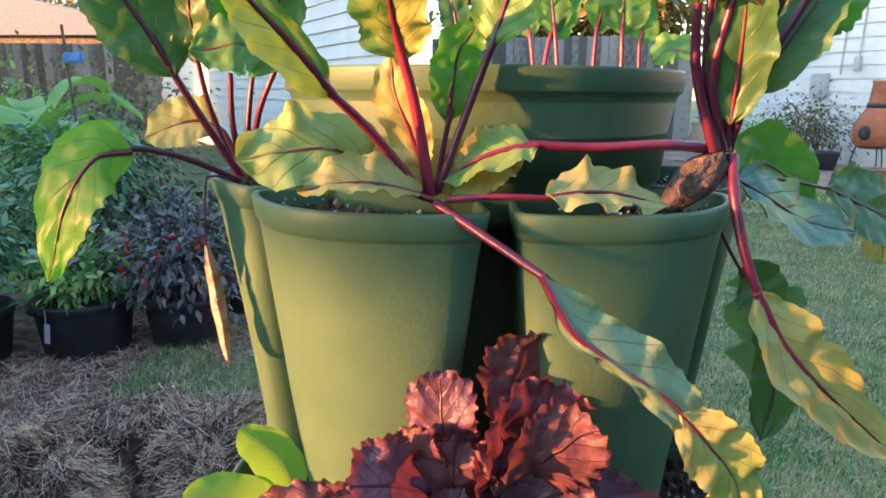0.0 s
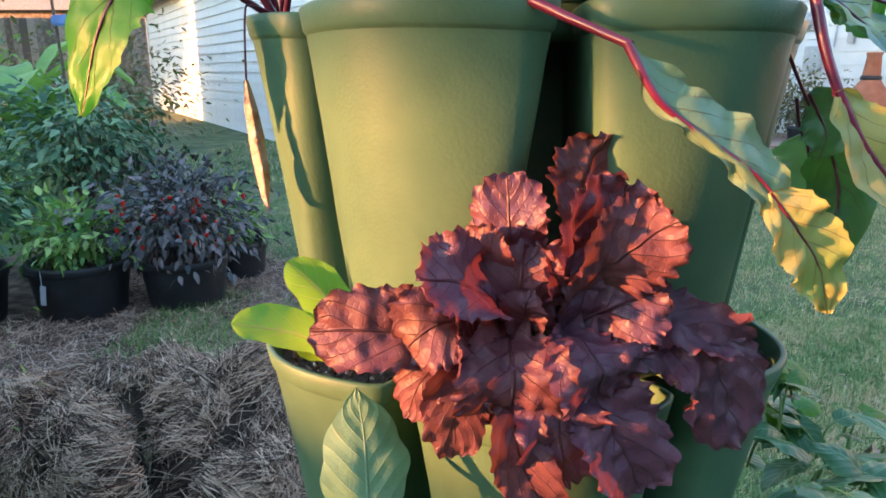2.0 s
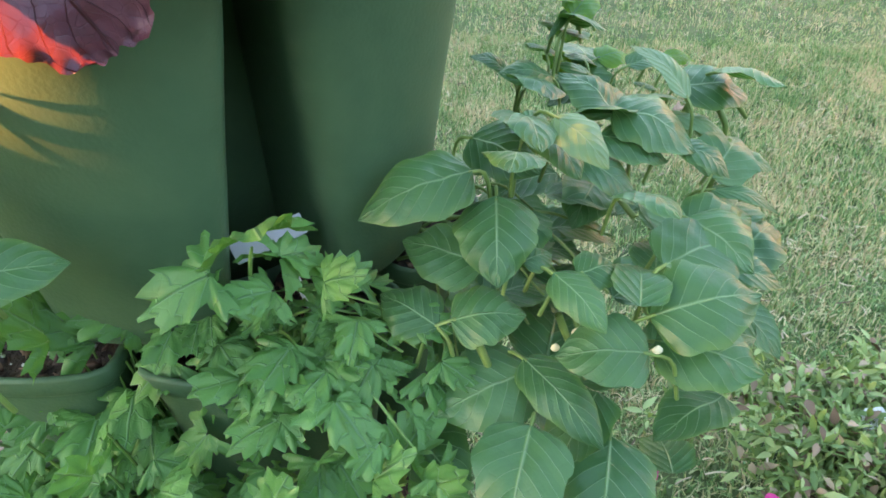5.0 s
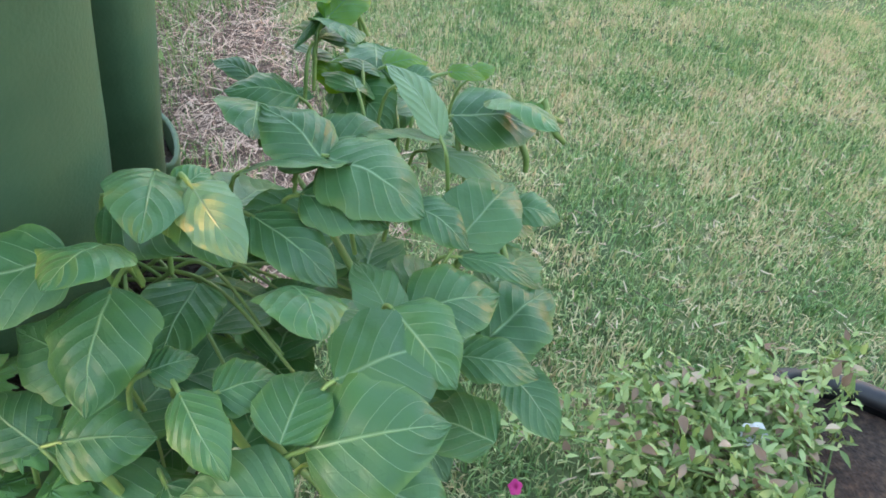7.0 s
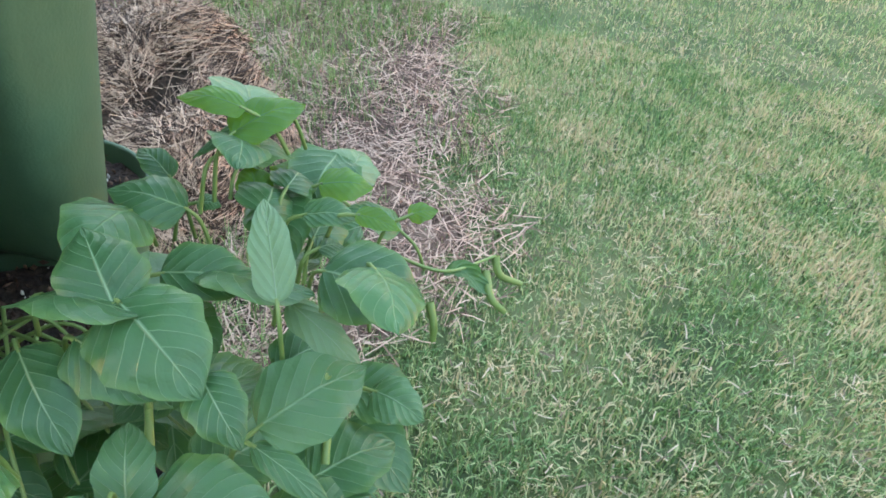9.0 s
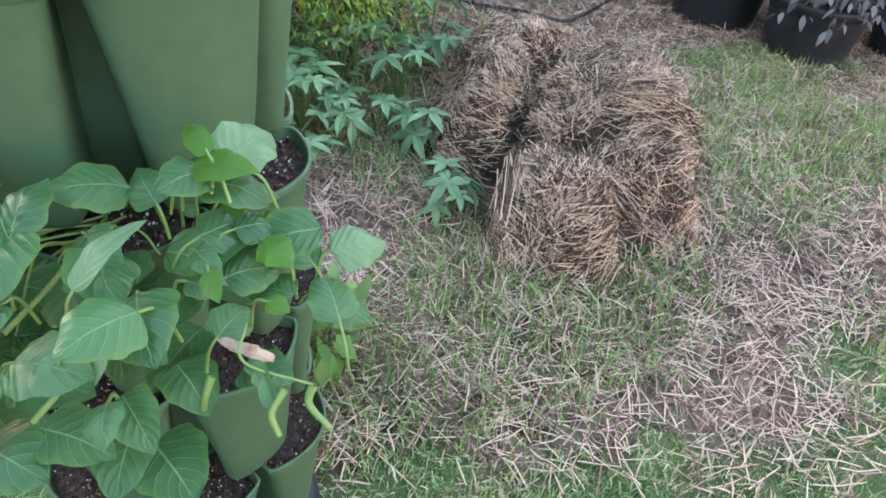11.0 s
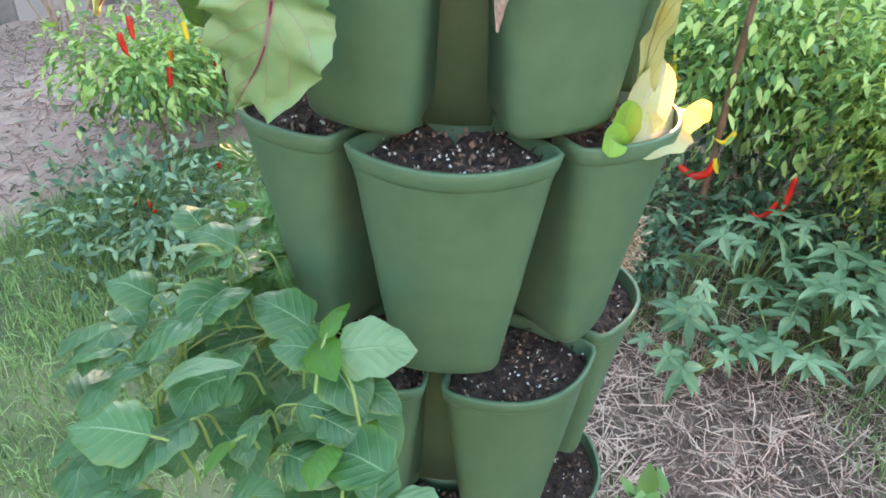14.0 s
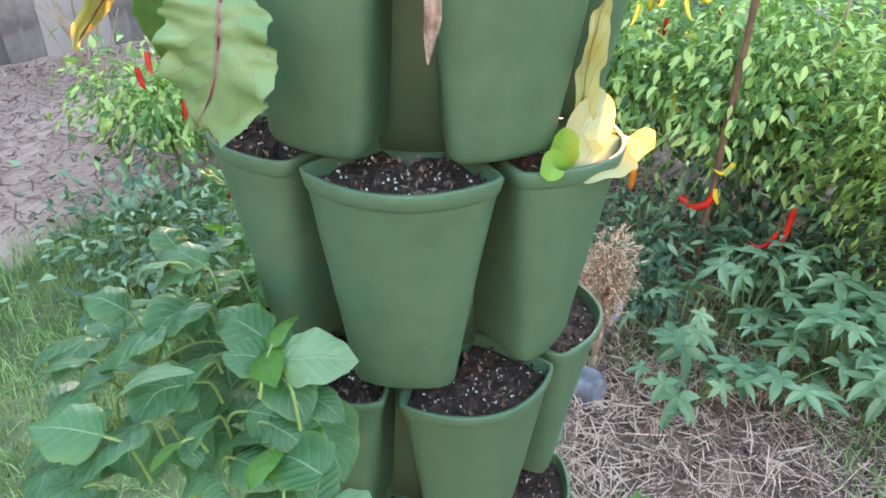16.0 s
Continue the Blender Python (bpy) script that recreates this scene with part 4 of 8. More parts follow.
beet_leaf(beet_a, [(-0.048, -0.195, 1.410), (-0.056, -0.205, 1.459), (-0.064, -0.215, 1.492)], [(-0.063, -0.212, 1.487), (-0.067, -0.220, 1.504), (-0.070, -0.235, 1.521), (-0.074, -0.250, 1.542)], 0.044, BEET_PATCH, (-0.25, -1, 0.1), ruffle=0.10, r0=0.004)
beet_leaf(beet_a, [(-0.044, -0.192, 1.412), (-0.026, -0.195, 1.462), (-0.011, -0.200, 1.503)], [(-0.013, -0.200, 1.497), (-0.007, -0.200, 1.517), (-0.001, -0.200, 1.539), (0.003, -0.200, 1.565)], 0.045, BEET_PATCH, (-0.5, -1, 0.2), dark=True, r0=0.003)
beet_leaf(beet_a, [(-0.045, -0.185, 1.409), (-0.039, -0.182, 1.445), (-0.035, -0.180, 1.462)], [(-0.038, -0.180, 1.453), (-0.035, -0.178, 1.475), (-0.031, -0.178, 1.495), (-0.019, -0.180, 1.512)], 0.034, BEET, (0.4, -1, 0.2), dark=True, r0=0.0022, ruffle=0.14)
beet_leaf(beet_a, [(-0.049, -0.188, 1.409), (-0.054, -0.188, 1.428)], [(-0.052, -0.188, 1.425), (-0.061, -0.192, 1.449), (-0.069, -0.196, 1.471), (-0.071, -0.198, 1.492)], 0.030, BEET_YELLOW, (-0.2, -1, 0.2), r0=0.0022, ruffle=0.16)
beet_leaf(beet_a, [(-0.047, -0.200, 1.408), (-0.057, -0.205, 1.412)], [(-0.054, -0.205, 1.412), (-0.077, -0.220, 1.420), (-0.098, -0.226, 1.421), (-0.122, -0.225, 1.416)], 0.034, BEET_YELLOW, (-0.1, -0.7, 0.8), ruffle=0.12, fold=0.25, r0=0.0024)
beet_leaf(beet_a, None, [(-0.082, -0.185, 1.424), (-0.104, -0.205, 1.438), (-0.131, -0.215, 1.437), (-0.157, -0.215, 1.432)], 0.052, BEET_PALE, (-0.15, -1, 0.45), ruffle=0.26, freq=2.6, fold=0.02, r0=0.0012)
beet_leaf(beet_a, [(-0.045, -0.200, 1.406), (-0.014, -0.225, 1.389), (0.014, -0.250, 1.374)], [(0.012, -0.249, 1.375), (0.028, -0.258, 1.347), (0.055, -0.262, 1.327), (0.082, -0.262, 1.309), (0.106, -0.258, 1.284)], 0.047, BEET_DROOP, (0.25, -1, 0.35), ruffle=0.12, freq=4.5, fold=-0.05, r0=0.0034, lop=0.2)
beet_leaf(beet_a, None, [(0.089, -0.262, 1.301), (0.107, -0.260, 1.281), (0.124, -0.256, 1.260), (0.137, -0.250, 1.230)], 0.042, BEET_YELLOW, (0.1, -1, 0.25), ruffle=0.12, r0=0.0012)
beet_leaf(beet_a, [(-0.039, -0.205, 1.409), (-0.009, -0.212, 1.412), (0.021, -0.215, 1.412)], [(0.018, -0.215, 1.412), (0.041, -0.212, 1.415), (0.064, -0.205, 1.413), (0.097, -0.195, 1.404)], 0.036, BEET_YELLOW, (0, -0.7, 0.8), ruffle=0.22, fold=0.15, r0=0.0025)

beet_leaf(beet_a, None, [(0.012, -0.180, 1.440), (-0.004, -0.185, 1.437), (-0.020, -0.190, 1.425), (-0.035, -0.192, 1.410)], 0.036, BEET_YELLOW, (0.1, -1, 0.4), ruffle=0.12, r0=0.0016)

beet_b = empty("beet_plant", (0.000, 0.000, 0.000), "beet plant with upright purple stalks, its root bared over the rim", "beet", "beet plants")
beet_b.location = (0, 0, 0)
stalk([(0.131, -0.170, 1.436), (0.113, -0.175, 1.487), (0.107, -0.185, 1.533)], 0.0036, 0.0026, BEET_STEM_DARK, beet_b, "stalk")
stalk([(0.133, -0.168, 1.436), (0.122, -0.169, 1.487), (0.119, -0.173, 1.535)], 0.0036, 0.0026, BEET_STEM_DARK, beet_b, "stalk")
stalk([(0.136, -0.166, 1.435), (0.134, -0.163, 1.491), (0.133, -0.161, 1.541)], 0.0030, 0.0024, BEET_STEM_DARK, beet_b, "stalk")
stalk([(0.139, -0.164, 1.435), (0.124, -0.175, 1.480), (0.129, -0.185, 1.534)], 0.0036, 0.0026, BEET_STEM_DARK, beet_b, "stalk")
stalk([(0.142, -0.162, 1.435), (0.140, -0.169, 1.477), (0.151, -0.173, 1.536)], 0.0030, 0.0024, BEET_STEM_DARK, beet_b, "stalk")
stalk([(0.144, -0.160, 1.435), (0.130, -0.163, 1.487), (0.127, -0.161, 1.547)], 0.0030, 0.0024, BEET_STEM_DARK, beet_b, "stalk")
stalk([(0.145, -0.158, 1.435), (0.150, -0.175, 1.477), (0.175, -0.185, 1.533)], 0.0030, 0.0024, BEET_STEM_DARK, beet_b, "stalk")
stalk([(0.147, -0.156, 1.435), (0.147, -0.169, 1.477), (0.166, -0.173, 1.539)], 0.0030, 0.0024, BEET_STEM_DARK, beet_b, "stalk")
beet_leaf(beet_b, None, [(0.139, -0.172, 1.453), (0.138, -0.178, 1.487), (0.136, -0.184, 1.515), (0.132, -0.190, 1.548)], 0.04, BEET_DARK, (-0.4, -1, 0.1), ruffle=0.12, r0=0.002)
beet_leaf(beet_b, None, [(0.154, -0.165, 1.470), (0.170, -0.165, 1.498), (0.186, -0.165, 1.523), (0.202, -0.165, 1.557)], 0.045, BEET_DARK, (-0.5, -0.8, 0.4), ruffle=0.1, dark=True, r0=0.002)
beet_leaf(beet_b, None, [(0.180, -0.150, 1.509), (0.194, -0.150, 1.523), (0.205, -0.150, 1.536), (0.223, -0.140, 1.562)], 0.05, BEET, (-0.3, -1, 0.3), ruffle=0.1, dark=True, r0=0.002)
beet_leaf(beet_b, None, [(0.106, -0.190, 1.522), (0.098, -0.200, 1.544), (0.090, -0.210, 1.567), (0.080, -0.220, 1.591)], 0.04, BEET_DARK, (-0.3, -1, 0.2), ruffle=0.1, r0=0.002)
beet_leaf(beet_b, None, [(0.122, -0.180, 1.525), (0.114, -0.190, 1.548), (0.105, -0.200, 1.572), (0.095, -0.210, 1.596)], 0.04, BEET_DARK, (-0.3, -1, 0.2), ruffle=0.1, r0=0.002)
beet_leaf(beet_b, None, [(0.141, -0.190, 1.522), (0.132, -0.200, 1.545), (0.122, -0.210, 1.568), (0.111, -0.220, 1.592)], 0.04, BEET_DARK, (-0.3, -1, 0.2), ruffle=0.1, r0=0.002)
beet_leaf(beet_b, [(0.130, -0.165, 1.437), (0.098, -0.178, 1.440), (0.050, -0.190, 1.439), (0.010, -0.195, 1.441)], [(0.015, -0.195, 1.440), (-0.002, -0.197, 1.438), (-0.022, -0.195, 1.431), (-0.043, -0.188, 1.417)], 0.04, BEET_PALE, (0, -0.6, 1), ruffle=0.08, r0=0.0038)
beet_leaf(beet_b, [(0.144, -0.168, 1.433), (0.142, -0.182, 1.408), (0.148, -0.192, 1.374), (0.159, -0.200, 1.342)], [(0.154, -0.200, 1.351), (0.172, -0.205, 1.320), (0.201, -0.205, 1.289), (0.265, -0.195, 1.234)], 0.052, BEET_YELLOW, (0.2, -1, 0.35), ruffle=0.1, fold=0.15, r0=0.0042)
beet_leaf(beet_b, None, [(0.161, -0.140, 1.414), (0.181, -0.125, 1.424), (0.206, -0.115, 1.415), (0.234, -0.110, 1.386)], 0.06, BEET, (0.2, -1, 0.1), ruffle=0.06, r0=0.0012)
beet_leaf(beet_b, None, [(0.155, -0.155, 1.416), (0.180, -0.150, 1.403), (0.211, -0.145, 1.386), (0.249, -0.140, 1.378)], 0.052, BEET_BLUE, (0.15, -0.7, 0.8), ruffle=0.1, r0=0.0018, dark=True)
beet_leaf(beet_b, [(0.160, -0.140, 1.417), (0.204, -0.130, 1.412), (0.239, -0.120, 1.405)], [(0.237, -0.120, 1.406), (0.260, -0.115, 1.396), (0.286, -0.110, 1.385), (0.330, -0.100, 1.364)], 0.065, BEET_DARK, (0.1, -0.8, 0.6), ruffle=0.08, r0=0.0016, dark=True)
beet_leaf(beet_b, [(0.155, -0.130, 1.382), (0.168, -0.125, 1.362), (0.184, -0.120, 1.339)], [(0.183, -0.120, 1.347), (0.194, -0.115, 1.334), (0.202, -0.115, 1.318), (0.203, -0.110, 1.298)], 0.045, BEET_DARK, (0.2, -1, 0.1), ruffle=0.1, r0=0.0016, dark=True)

beet_c = empty("beet_plant", (0.000, 0.000, 0.000), "beet plant with dark stalks and broad green leaves", "beet", "beet plants")
beet_c.location = (0, 0, 0)
beet_leaf(beet_c, [(-0.211, -0.020, 1.399), (-0.239, -0.035, 1.453), (-0.259, -0.050, 1.498)], [(-0.251, -0.046, 1.482), (-0.265, -0.055, 1.513), (-0.283, -0.065, 1.544), (-0.308, -0.080, 1.590)], 0.065, BEET_DARK, (0.3, -1, -0.1), dark=True, r0=0.004)
beet_leaf(beet_c, [(-0.216, -0.015, 1.402), (-0.234, -0.020, 1.457), (-0.241, -0.025, 1.502)], [(-0.240, -0.025, 1.493), (-0.241, -0.030, 1.519), (-0.241, -0.035, 1.548), (-0.245, -0.040, 1.588)], 0.05, BEET_DARK, (-0.3, -1, 0), dark=True, r0=0.003)
beet_leaf(beet_c, [(-0.212, -0.010, 1.399), (-0.217, -0.015, 1.441), (-0.215, -0.020, 1.485)], [(-0.209, -0.020, 1.489), (-0.205, -0.020, 1.516), (-0.197, -0.020, 1.542), (-0.190, -0.020, 1.581)], 0.055, BEET, (0.3, -1, 0.1), r0=0.0032)
beet_leaf(beet_c, [(-0.205, -0.020, 1.400), (-0.188, -0.040, 1.453), (-0.170, -0.050, 1.489)], [(-0.166, -0.050, 1.489), (-0.184, -0.060, 1.503), (-0.204, -0.065, 1.503), (-0.230, -0.070, 1.498)], 0.055, BEET, (0, -0.9, 0.5), ruffle=0.08, r0=0.003)
beet_leaf(beet_c, [(-0.213, 0.000, 1.397), (-0.207, 0.000, 1.452), (-0.201, 0.000, 1.490)], [(-0.203, 0.000, 1.485), (-0.188, -0.005, 1.517), (-0.176, -0.010, 1.539), (-0.159, -0.020, 1.577)], 0.055, BEET_DARK, (0.2, -1, 0.2), r0=0.003)
beet_leaf(beet_c, [(-0.207, -0.040, 1.398), (-0.236, -0.065, 1.417), (-0.262, -0.085, 1.427), (-0.285, -0.095, 1.427)], [(-0.269, -0.094, 1.426), (-0.295, -0.100, 1.420), (-0.317, -0.105, 1.387), (-0.339, -0.100, 1.327)], 0.062, BEET_LIT, (-0.35, -1, 0.1), ruffle=0.05, fold=0.05, r0=0.003, dark=True)
beet_leaf(beet_c, [(-0.217, 0.000, 1.408), (-0.228, 0.000, 1.433), (-0.235, 0.000, 1.441)], [(-0.234, 0.000, 1.440), (-0.254, 0.000, 1.445), (-0.277, 0.000, 1.439), (-0.300, 0.000, 1.429)], 0.045, BEET_YELLOW, (0, -1, 0.3), ruffle=0.1, r0=0.0025)
stalk([(-0.205, -0.060, 1.402), (-0.218, -0.075, 1.406), (-0.222, -0.080, 1.399), (-0.223, -0.085, 1.351)], 0.0009, 0.0008, BEET_STEM_DARK, beet_c, "withered_stalk")
leaf("withered_leaf", [(-0.223, -0.085, 1.353), (-0.219, -0.085, 1.323), (-0.215, -0.085, 1.288), (-0.212, -0.085, 1.252)], 0.015, DRY_LEAF, beet_c, (0.3, -1, 0.1), "strip", ruffle=0.3, freq=2.5, fold=-0.55, nu=44, nv=11, crinkle=0.18)

beet_d = empty("beet_plant", (0.000, 0.000, 0.000), "beet plants on the far side of the planter", "beet", "beet plants")
beet_d.location = (0, 0, 0)
beet_leaf(beet_d, [(0.063, 0.160, 1.489), (0.058, 0.165, 1.530), (0.056, 0.170, 1.539)], [(0.058, 0.168, 1.530), (0.054, 0.172, 1.547), (0.050, 0.175, 1.564), (0.036, 0.180, 1.609)], 0.034999999999999996, BEET_PALE, (0.1, -1, 0.1), r0=0.003)
beet_leaf(beet_d, [(0.089, 0.160, 1.489), (0.085, 0.165, 1.534), (0.084, 0.170, 1.545)], [(0.086, 0.168, 1.534), (0.083, 0.172, 1.555), (0.080, 0.175, 1.576), (0.070, 0.180, 1.631)], 0.041999999999999996, BEET, (0.1, -1, 0.1), r0=0.003)
beet_leaf(beet_d, [(0.127, 0.160, 1.490), (0.130, 0.165, 1.537), (0.134, 0.170, 1.548)], [(0.131, 0.168, 1.537), (0.136, 0.172, 1.560), (0.141, 0.175, 1.582), (0.155, 0.180, 1.642)], 0.041999999999999996, BEET, (0.1, -1, 0.1), r0=0.003)
beet_leaf(beet_d, [(0.159, 0.160, 1.488), (0.158, 0.165, 1.534), (0.159, 0.170, 1.545)], [(0.159, 0.168, 1.534), (0.160, 0.172, 1.555), (0.160, 0.175, 1.577), (0.160, 0.180, 1.633)], 0.0595, BEET, (0.1, -1, 0.1), r0=0.003)
beet_leaf(beet_d, [(0.178, 0.160, 1.488), (0.178, 0.165, 1.524), (0.181, 0.170, 1.530)], [(0.179, 0.168, 1.524), (0.182, 0.172, 1.536), (0.184, 0.175, 1.548), (0.189, 0.180, 1.579)], 0.034999999999999996, BEET, (0.1, -1, 0.1), r0=0.003)
beet_leaf(beet_d, [(0.072, 0.160, 1.489), (0.079, 0.165, 1.528), (0.084, 0.170, 1.536)], [(0.080, 0.168, 1.528), (0.088, 0.172, 1.543), (0.096, 0.175, 1.559), (0.120, 0.180, 1.599)], 0.034999999999999996, BEET, (0.1, -1, 0.1), r0=0.003)
beet_leaf(beet_d, [(-0.015, 0.160, 1.488), (-0.019, 0.165, 1.530), (-0.021, 0.170, 1.538)], [(-0.019, 0.168, 1.529), (-0.023, 0.172, 1.546), (-0.027, 0.175, 1.563), (-0.040, 0.180, 1.608)], 0.034999999999999996, BEET_DARK, (0.1, -1, 0.1), r0=0.003)
beet_leaf(beet_d, [(0.213, 0.100, 1.505), (0.215, 0.110, 1.503)], [(0.217, 0.100, 1.505), (0.204, 0.110, 1.514), (0.191, 0.115, 1.513), (0.179, 0.120, 1.503)], 0.05, BEET, (0, -0.6, 0.8), r0=0.002)

root_a, root_b = Vector((0.110, -0.168, 1.406)), Vector((0.139, -0.168, 1.433))
rv, rf = lathe([(0.0, -0.016), (0.006, -0.011), (0.012, 0.002), (0.0155, 0.016), (0.016, 0.026), (0.0125, 0.036), (0.009, 0.044), (0.0, 0.046)], 22)
rv = np.array([v * (1 + 0.10 * noise.noise(Vector(v) * 160)) for v in rv])
ob = mesh_obj("root", rv, rf, BEET_ROOT, beet_b, "rough brown beet root")
ob.matrix_basis = Matrix.Translation(root_a) @ (root_b - root_a).to_track_quat("Z", "Y").to_matrix().to_4x4() @ Matrix.Diagonal((0.8, 0.8, 0.85, 1))

beet_e = empty("beet_plant", (0.000, 0.000, 0.000), "beet plant with one broad leaf hanging over the rim", "beet", "beet plants")
beet_e.location = (0, 0, 0)
beet_leaf(beet_e, [(0.235, -0.010, 1.339), (0.250, 0.006, 1.315), (0.262, 0.011, 1.298)], [(0.260, 0.012, 1.309), (0.268, 0.011, 1.276), (0.268, -0.004, 1.236), (0.257, -0.053, 1.184)], 0.09, BEET_GREY, (0.85, 0.5, 0.25), ruffle=0.20, freq=3.6, r0=0.002, fold=0.04)
beet_leaf(beet_e, [(0.191, -0.109, 1.326), (0.216, -0.092, 1.303)], [(0.228, -0.075, 1.310), (0.237, -0.079, 1.285), (0.228, -0.102, 1.259), (0.201, -0.141, 1.218)], 0.06, BEET_DARK, (0.7, 0.6, 0.2), r0=0.0018)
beet_leaf(beet_e, None, [(0.312, -0.070, 1.371), (0.325, -0.057, 1.361), (0.327, -0.058, 1.348), (0.324, -0.065, 1.336)], 0.04, BEET_YELLOW, (0.7, 0.6, 0.3), ruffle=0.12, r0=0.0018)
stalk([(0.150, 0.118, 1.385), (0.178, 0.137, 1.388), (0.180, 0.137, 1.365)], 0.001, 0.0009, DRY_LEAF, beet_e, "withered_stalk")
leaf("withered_leaf", [(0.180, 0.137, 1.368), (0.178, 0.136, 1.330), (0.176, 0.134, 1.290), (0.175, 0.129, 1.253)], 0.018, DRY_LEAF, beet_e, (0.8, 0.6, 0.1), "strip", ruffle=0.30, freq=2.6, fold=-0.5, nu=44, nv=11, crinkle=0.16)


# ---- red lettuce and its neighbours in the second tier ----

lettuce = empty("red_lettuce", (0.000, 0.000, 0.000), "red loose-leaf lettuce with frilled glossy leaves", "lettuce")
lettuce.location = (0, 0, 0)


def lettuce_leaf(pts, width, material, face, seed):
    """A broad crumpled blade whose whole margin is frilled and toothed."""
    r = np.random.default_rng(700 + seed)
    nu, nv = 64, 33
    sp = spline(pts, nu)
    L = np.linalg.norm(np.diff(sp, axis=0), axis=1).sum()
    tan = np.gradient(sp, axis=0)
    tan /= np.linalg.norm(tan, axis=1)[:, None]
    side = np.cross(tan, np.array(face, float))
    side /= np.linalg.norm(side, axis=1)[:, None]
    nor = np.cross(side, tan)
    u, v = np.linspace(0, 1, nu)[:, None], np.linspace(-1, 1, nv)[None, :]
    w = np.interp(u[:, 0], (0, 0.12, 0.28, 0.45, 0.62, 0.78, 0.9, 0.97, 1), (0.14, 0.32, 0.68, 0.92, 1.04, 1.0, 0.82, 0.56, 0.30))[:, None] * width * 0.55
    tipw = np.clip((u - 0.55) / 0.45, 0, 1)
    edge = 1 - (1 - np.abs(v)) * (1 - tipw ** 2.5)
    th = np.arctan2(v * w, (u - 0.5) * L)
    ph = r.uniform(0, 6.28, 6)
    n1, n2 = r.uniform(3, 5), r.uniform(15, 20)
    frill = 0.8 * np.sin(n1 * th + ph[0]) * edge ** 2 + (0.35 * np.sin(n2 * th + ph[1] + 1.8 * np.sin(4 * th + ph[2])) + 0.22 * np.sin(2.1 * n2 * th + ph[5] + 2 * np.sin(6 * th))) * edge ** 9
    teeth = 1 + (0.03 * np.sin(27 * th + ph[3]) + 0.025 * np.sin(43 * th + ph[4] + 2 * np.sin(5 * th)) + 0.035 * np.sin(n2 * th + ph[1])) * edge ** 6
    roll = r.uniform(-0.5, 0.35) * tipw ** 2 + r.uniform(-0.15, 0.3) * v * v
    h = width * (0.14 * frill + roll * 0.5 + 0.10 * np.abs(v) * (1 - tipw))
    P = sp[:, None] + side[:, None] * (v * w * teeth)[..., None] + tan[:, None] * (0.10 * width * (teeth - 1) * tipw * 6)[..., None] + nor[:, None] * h[..., None]
    q = P.reshape(-1, 3)
    bump = np.array([noise.noise(Vector(p) * 38 + Vector((seed * 3.1, 0, 0))) + 0.55 * noise.noise(Vector(p) * 100) + 0.10 * noise.noise(Vector(p) * 240) for p in q])
    q = q + np.repeat(nor, nv, 0) * (bump * 0.11 * width)[:, None]
    uv = np.stack(np.broadcast_arrays(u, (v + 1) / 2), -1).reshape(-1, 2)
    return mesh_obj("leaf", q, grid_faces(nu, nv), material, lettuce, uvs=uv)


lettuce_leaf([(-0.001, -0.195, 1.227), (0.007, -0.200, 1.282), (0.015, -0.195, 1.324)], 0.055, LETTUCE, (0.45, -0.9, 0.1), 0)
lettuce_leaf([(-0.004, -0.200, 1.203), (0.008, -0.215, 1.256), (0.030, -0.215, 1.300)], 0.068, LETTUCE_DARK, (0.55, -0.85, 0.15), 1)
lettuce_leaf([(-0.012, -0.210, 1.207), (0.018, -0.235, 1.255), (0.050, -0.235, 1.281)], 0.051, LETTUCE, (0.6, -0.65, 0.5), 2)
lettuce_leaf([(-0.029, -0.200, 1.214), (-0.039, -0.215, 1.266), (-0.042, -0.210, 1.303)], 0.041, LETTUCE_DARK, (-0.25, -1, 0.1), 3)
lettuce_leaf([(-0.032, -0.205, 1.216), (-0.056, -0.225, 1.254), (-0.068, -0.225, 1.272)], 0.032, LETTUCE, (-0.3, -1, 0.3), 4)
lettuce_leaf([(-0.036, -0.210, 1.214), (-0.069, -0.245, 1.246), (-0.095, -0.252, 1.250)], 0.045, LETTUCE_DARK, (-0.1, -0.8, 0.7), 5)
lettuce_leaf([(-0.039, -0.200, 1.200), (-0.101, -0.235, 1.214), (-0.156, -0.240, 1.217)], 0.045, LETTUCE, (0, -0.85, 0.55), 6)
lettuce_leaf([(-0.039, -0.210, 1.205), (-0.078, -0.245, 1.223), (-0.103, -0.250, 1.208)], 0.044, LETTUCE, (-0.1, -0.9, 0.5), 7)
lettuce_leaf([(-0.040, -0.215, 1.214), (-0.040, -0.255, 1.194), (-0.042, -0.262, 1.163)], 0.061, LETTUCE, (0, -1, 0.35), 8)
lettuce_leaf([(-0.005, -0.215, 1.208), (0.007, -0.250, 1.204), (0.016, -0.252, 1.175)], 0.063, LETTUCE_DARK, (0.35, -0.95, 0.4), 9)
lettuce_leaf([(-0.033, -0.220, 1.204), (-0.069, -0.252, 1.187), (-0.073, -0.250, 1.137)], 0.035, LETTUCE, (-0.1, -1, 0.15), 10)
lettuce_leaf([(-0.035, -0.215, 1.202), (-0.085, -0.245, 1.194), (-0.101, -0.245, 1.164)], 0.028, LETTUCE, (-0.3, -1, 0.3), 11)
lettuce_leaf([(-0.028, -0.225, 1.202), (-0.038, -0.262, 1.157), (-0.015, -0.258, 1.101)], 0.032, LETTUCE, (0.1, -1, 0.1), 12)
lettuce_leaf([(-0.017, -0.220, 1.200), (-0.014, -0.255, 1.167), (-0.008, -0.250, 1.123)], 0.052, LETTUCE_DARK, (0.3, -1, 0.1), 13)
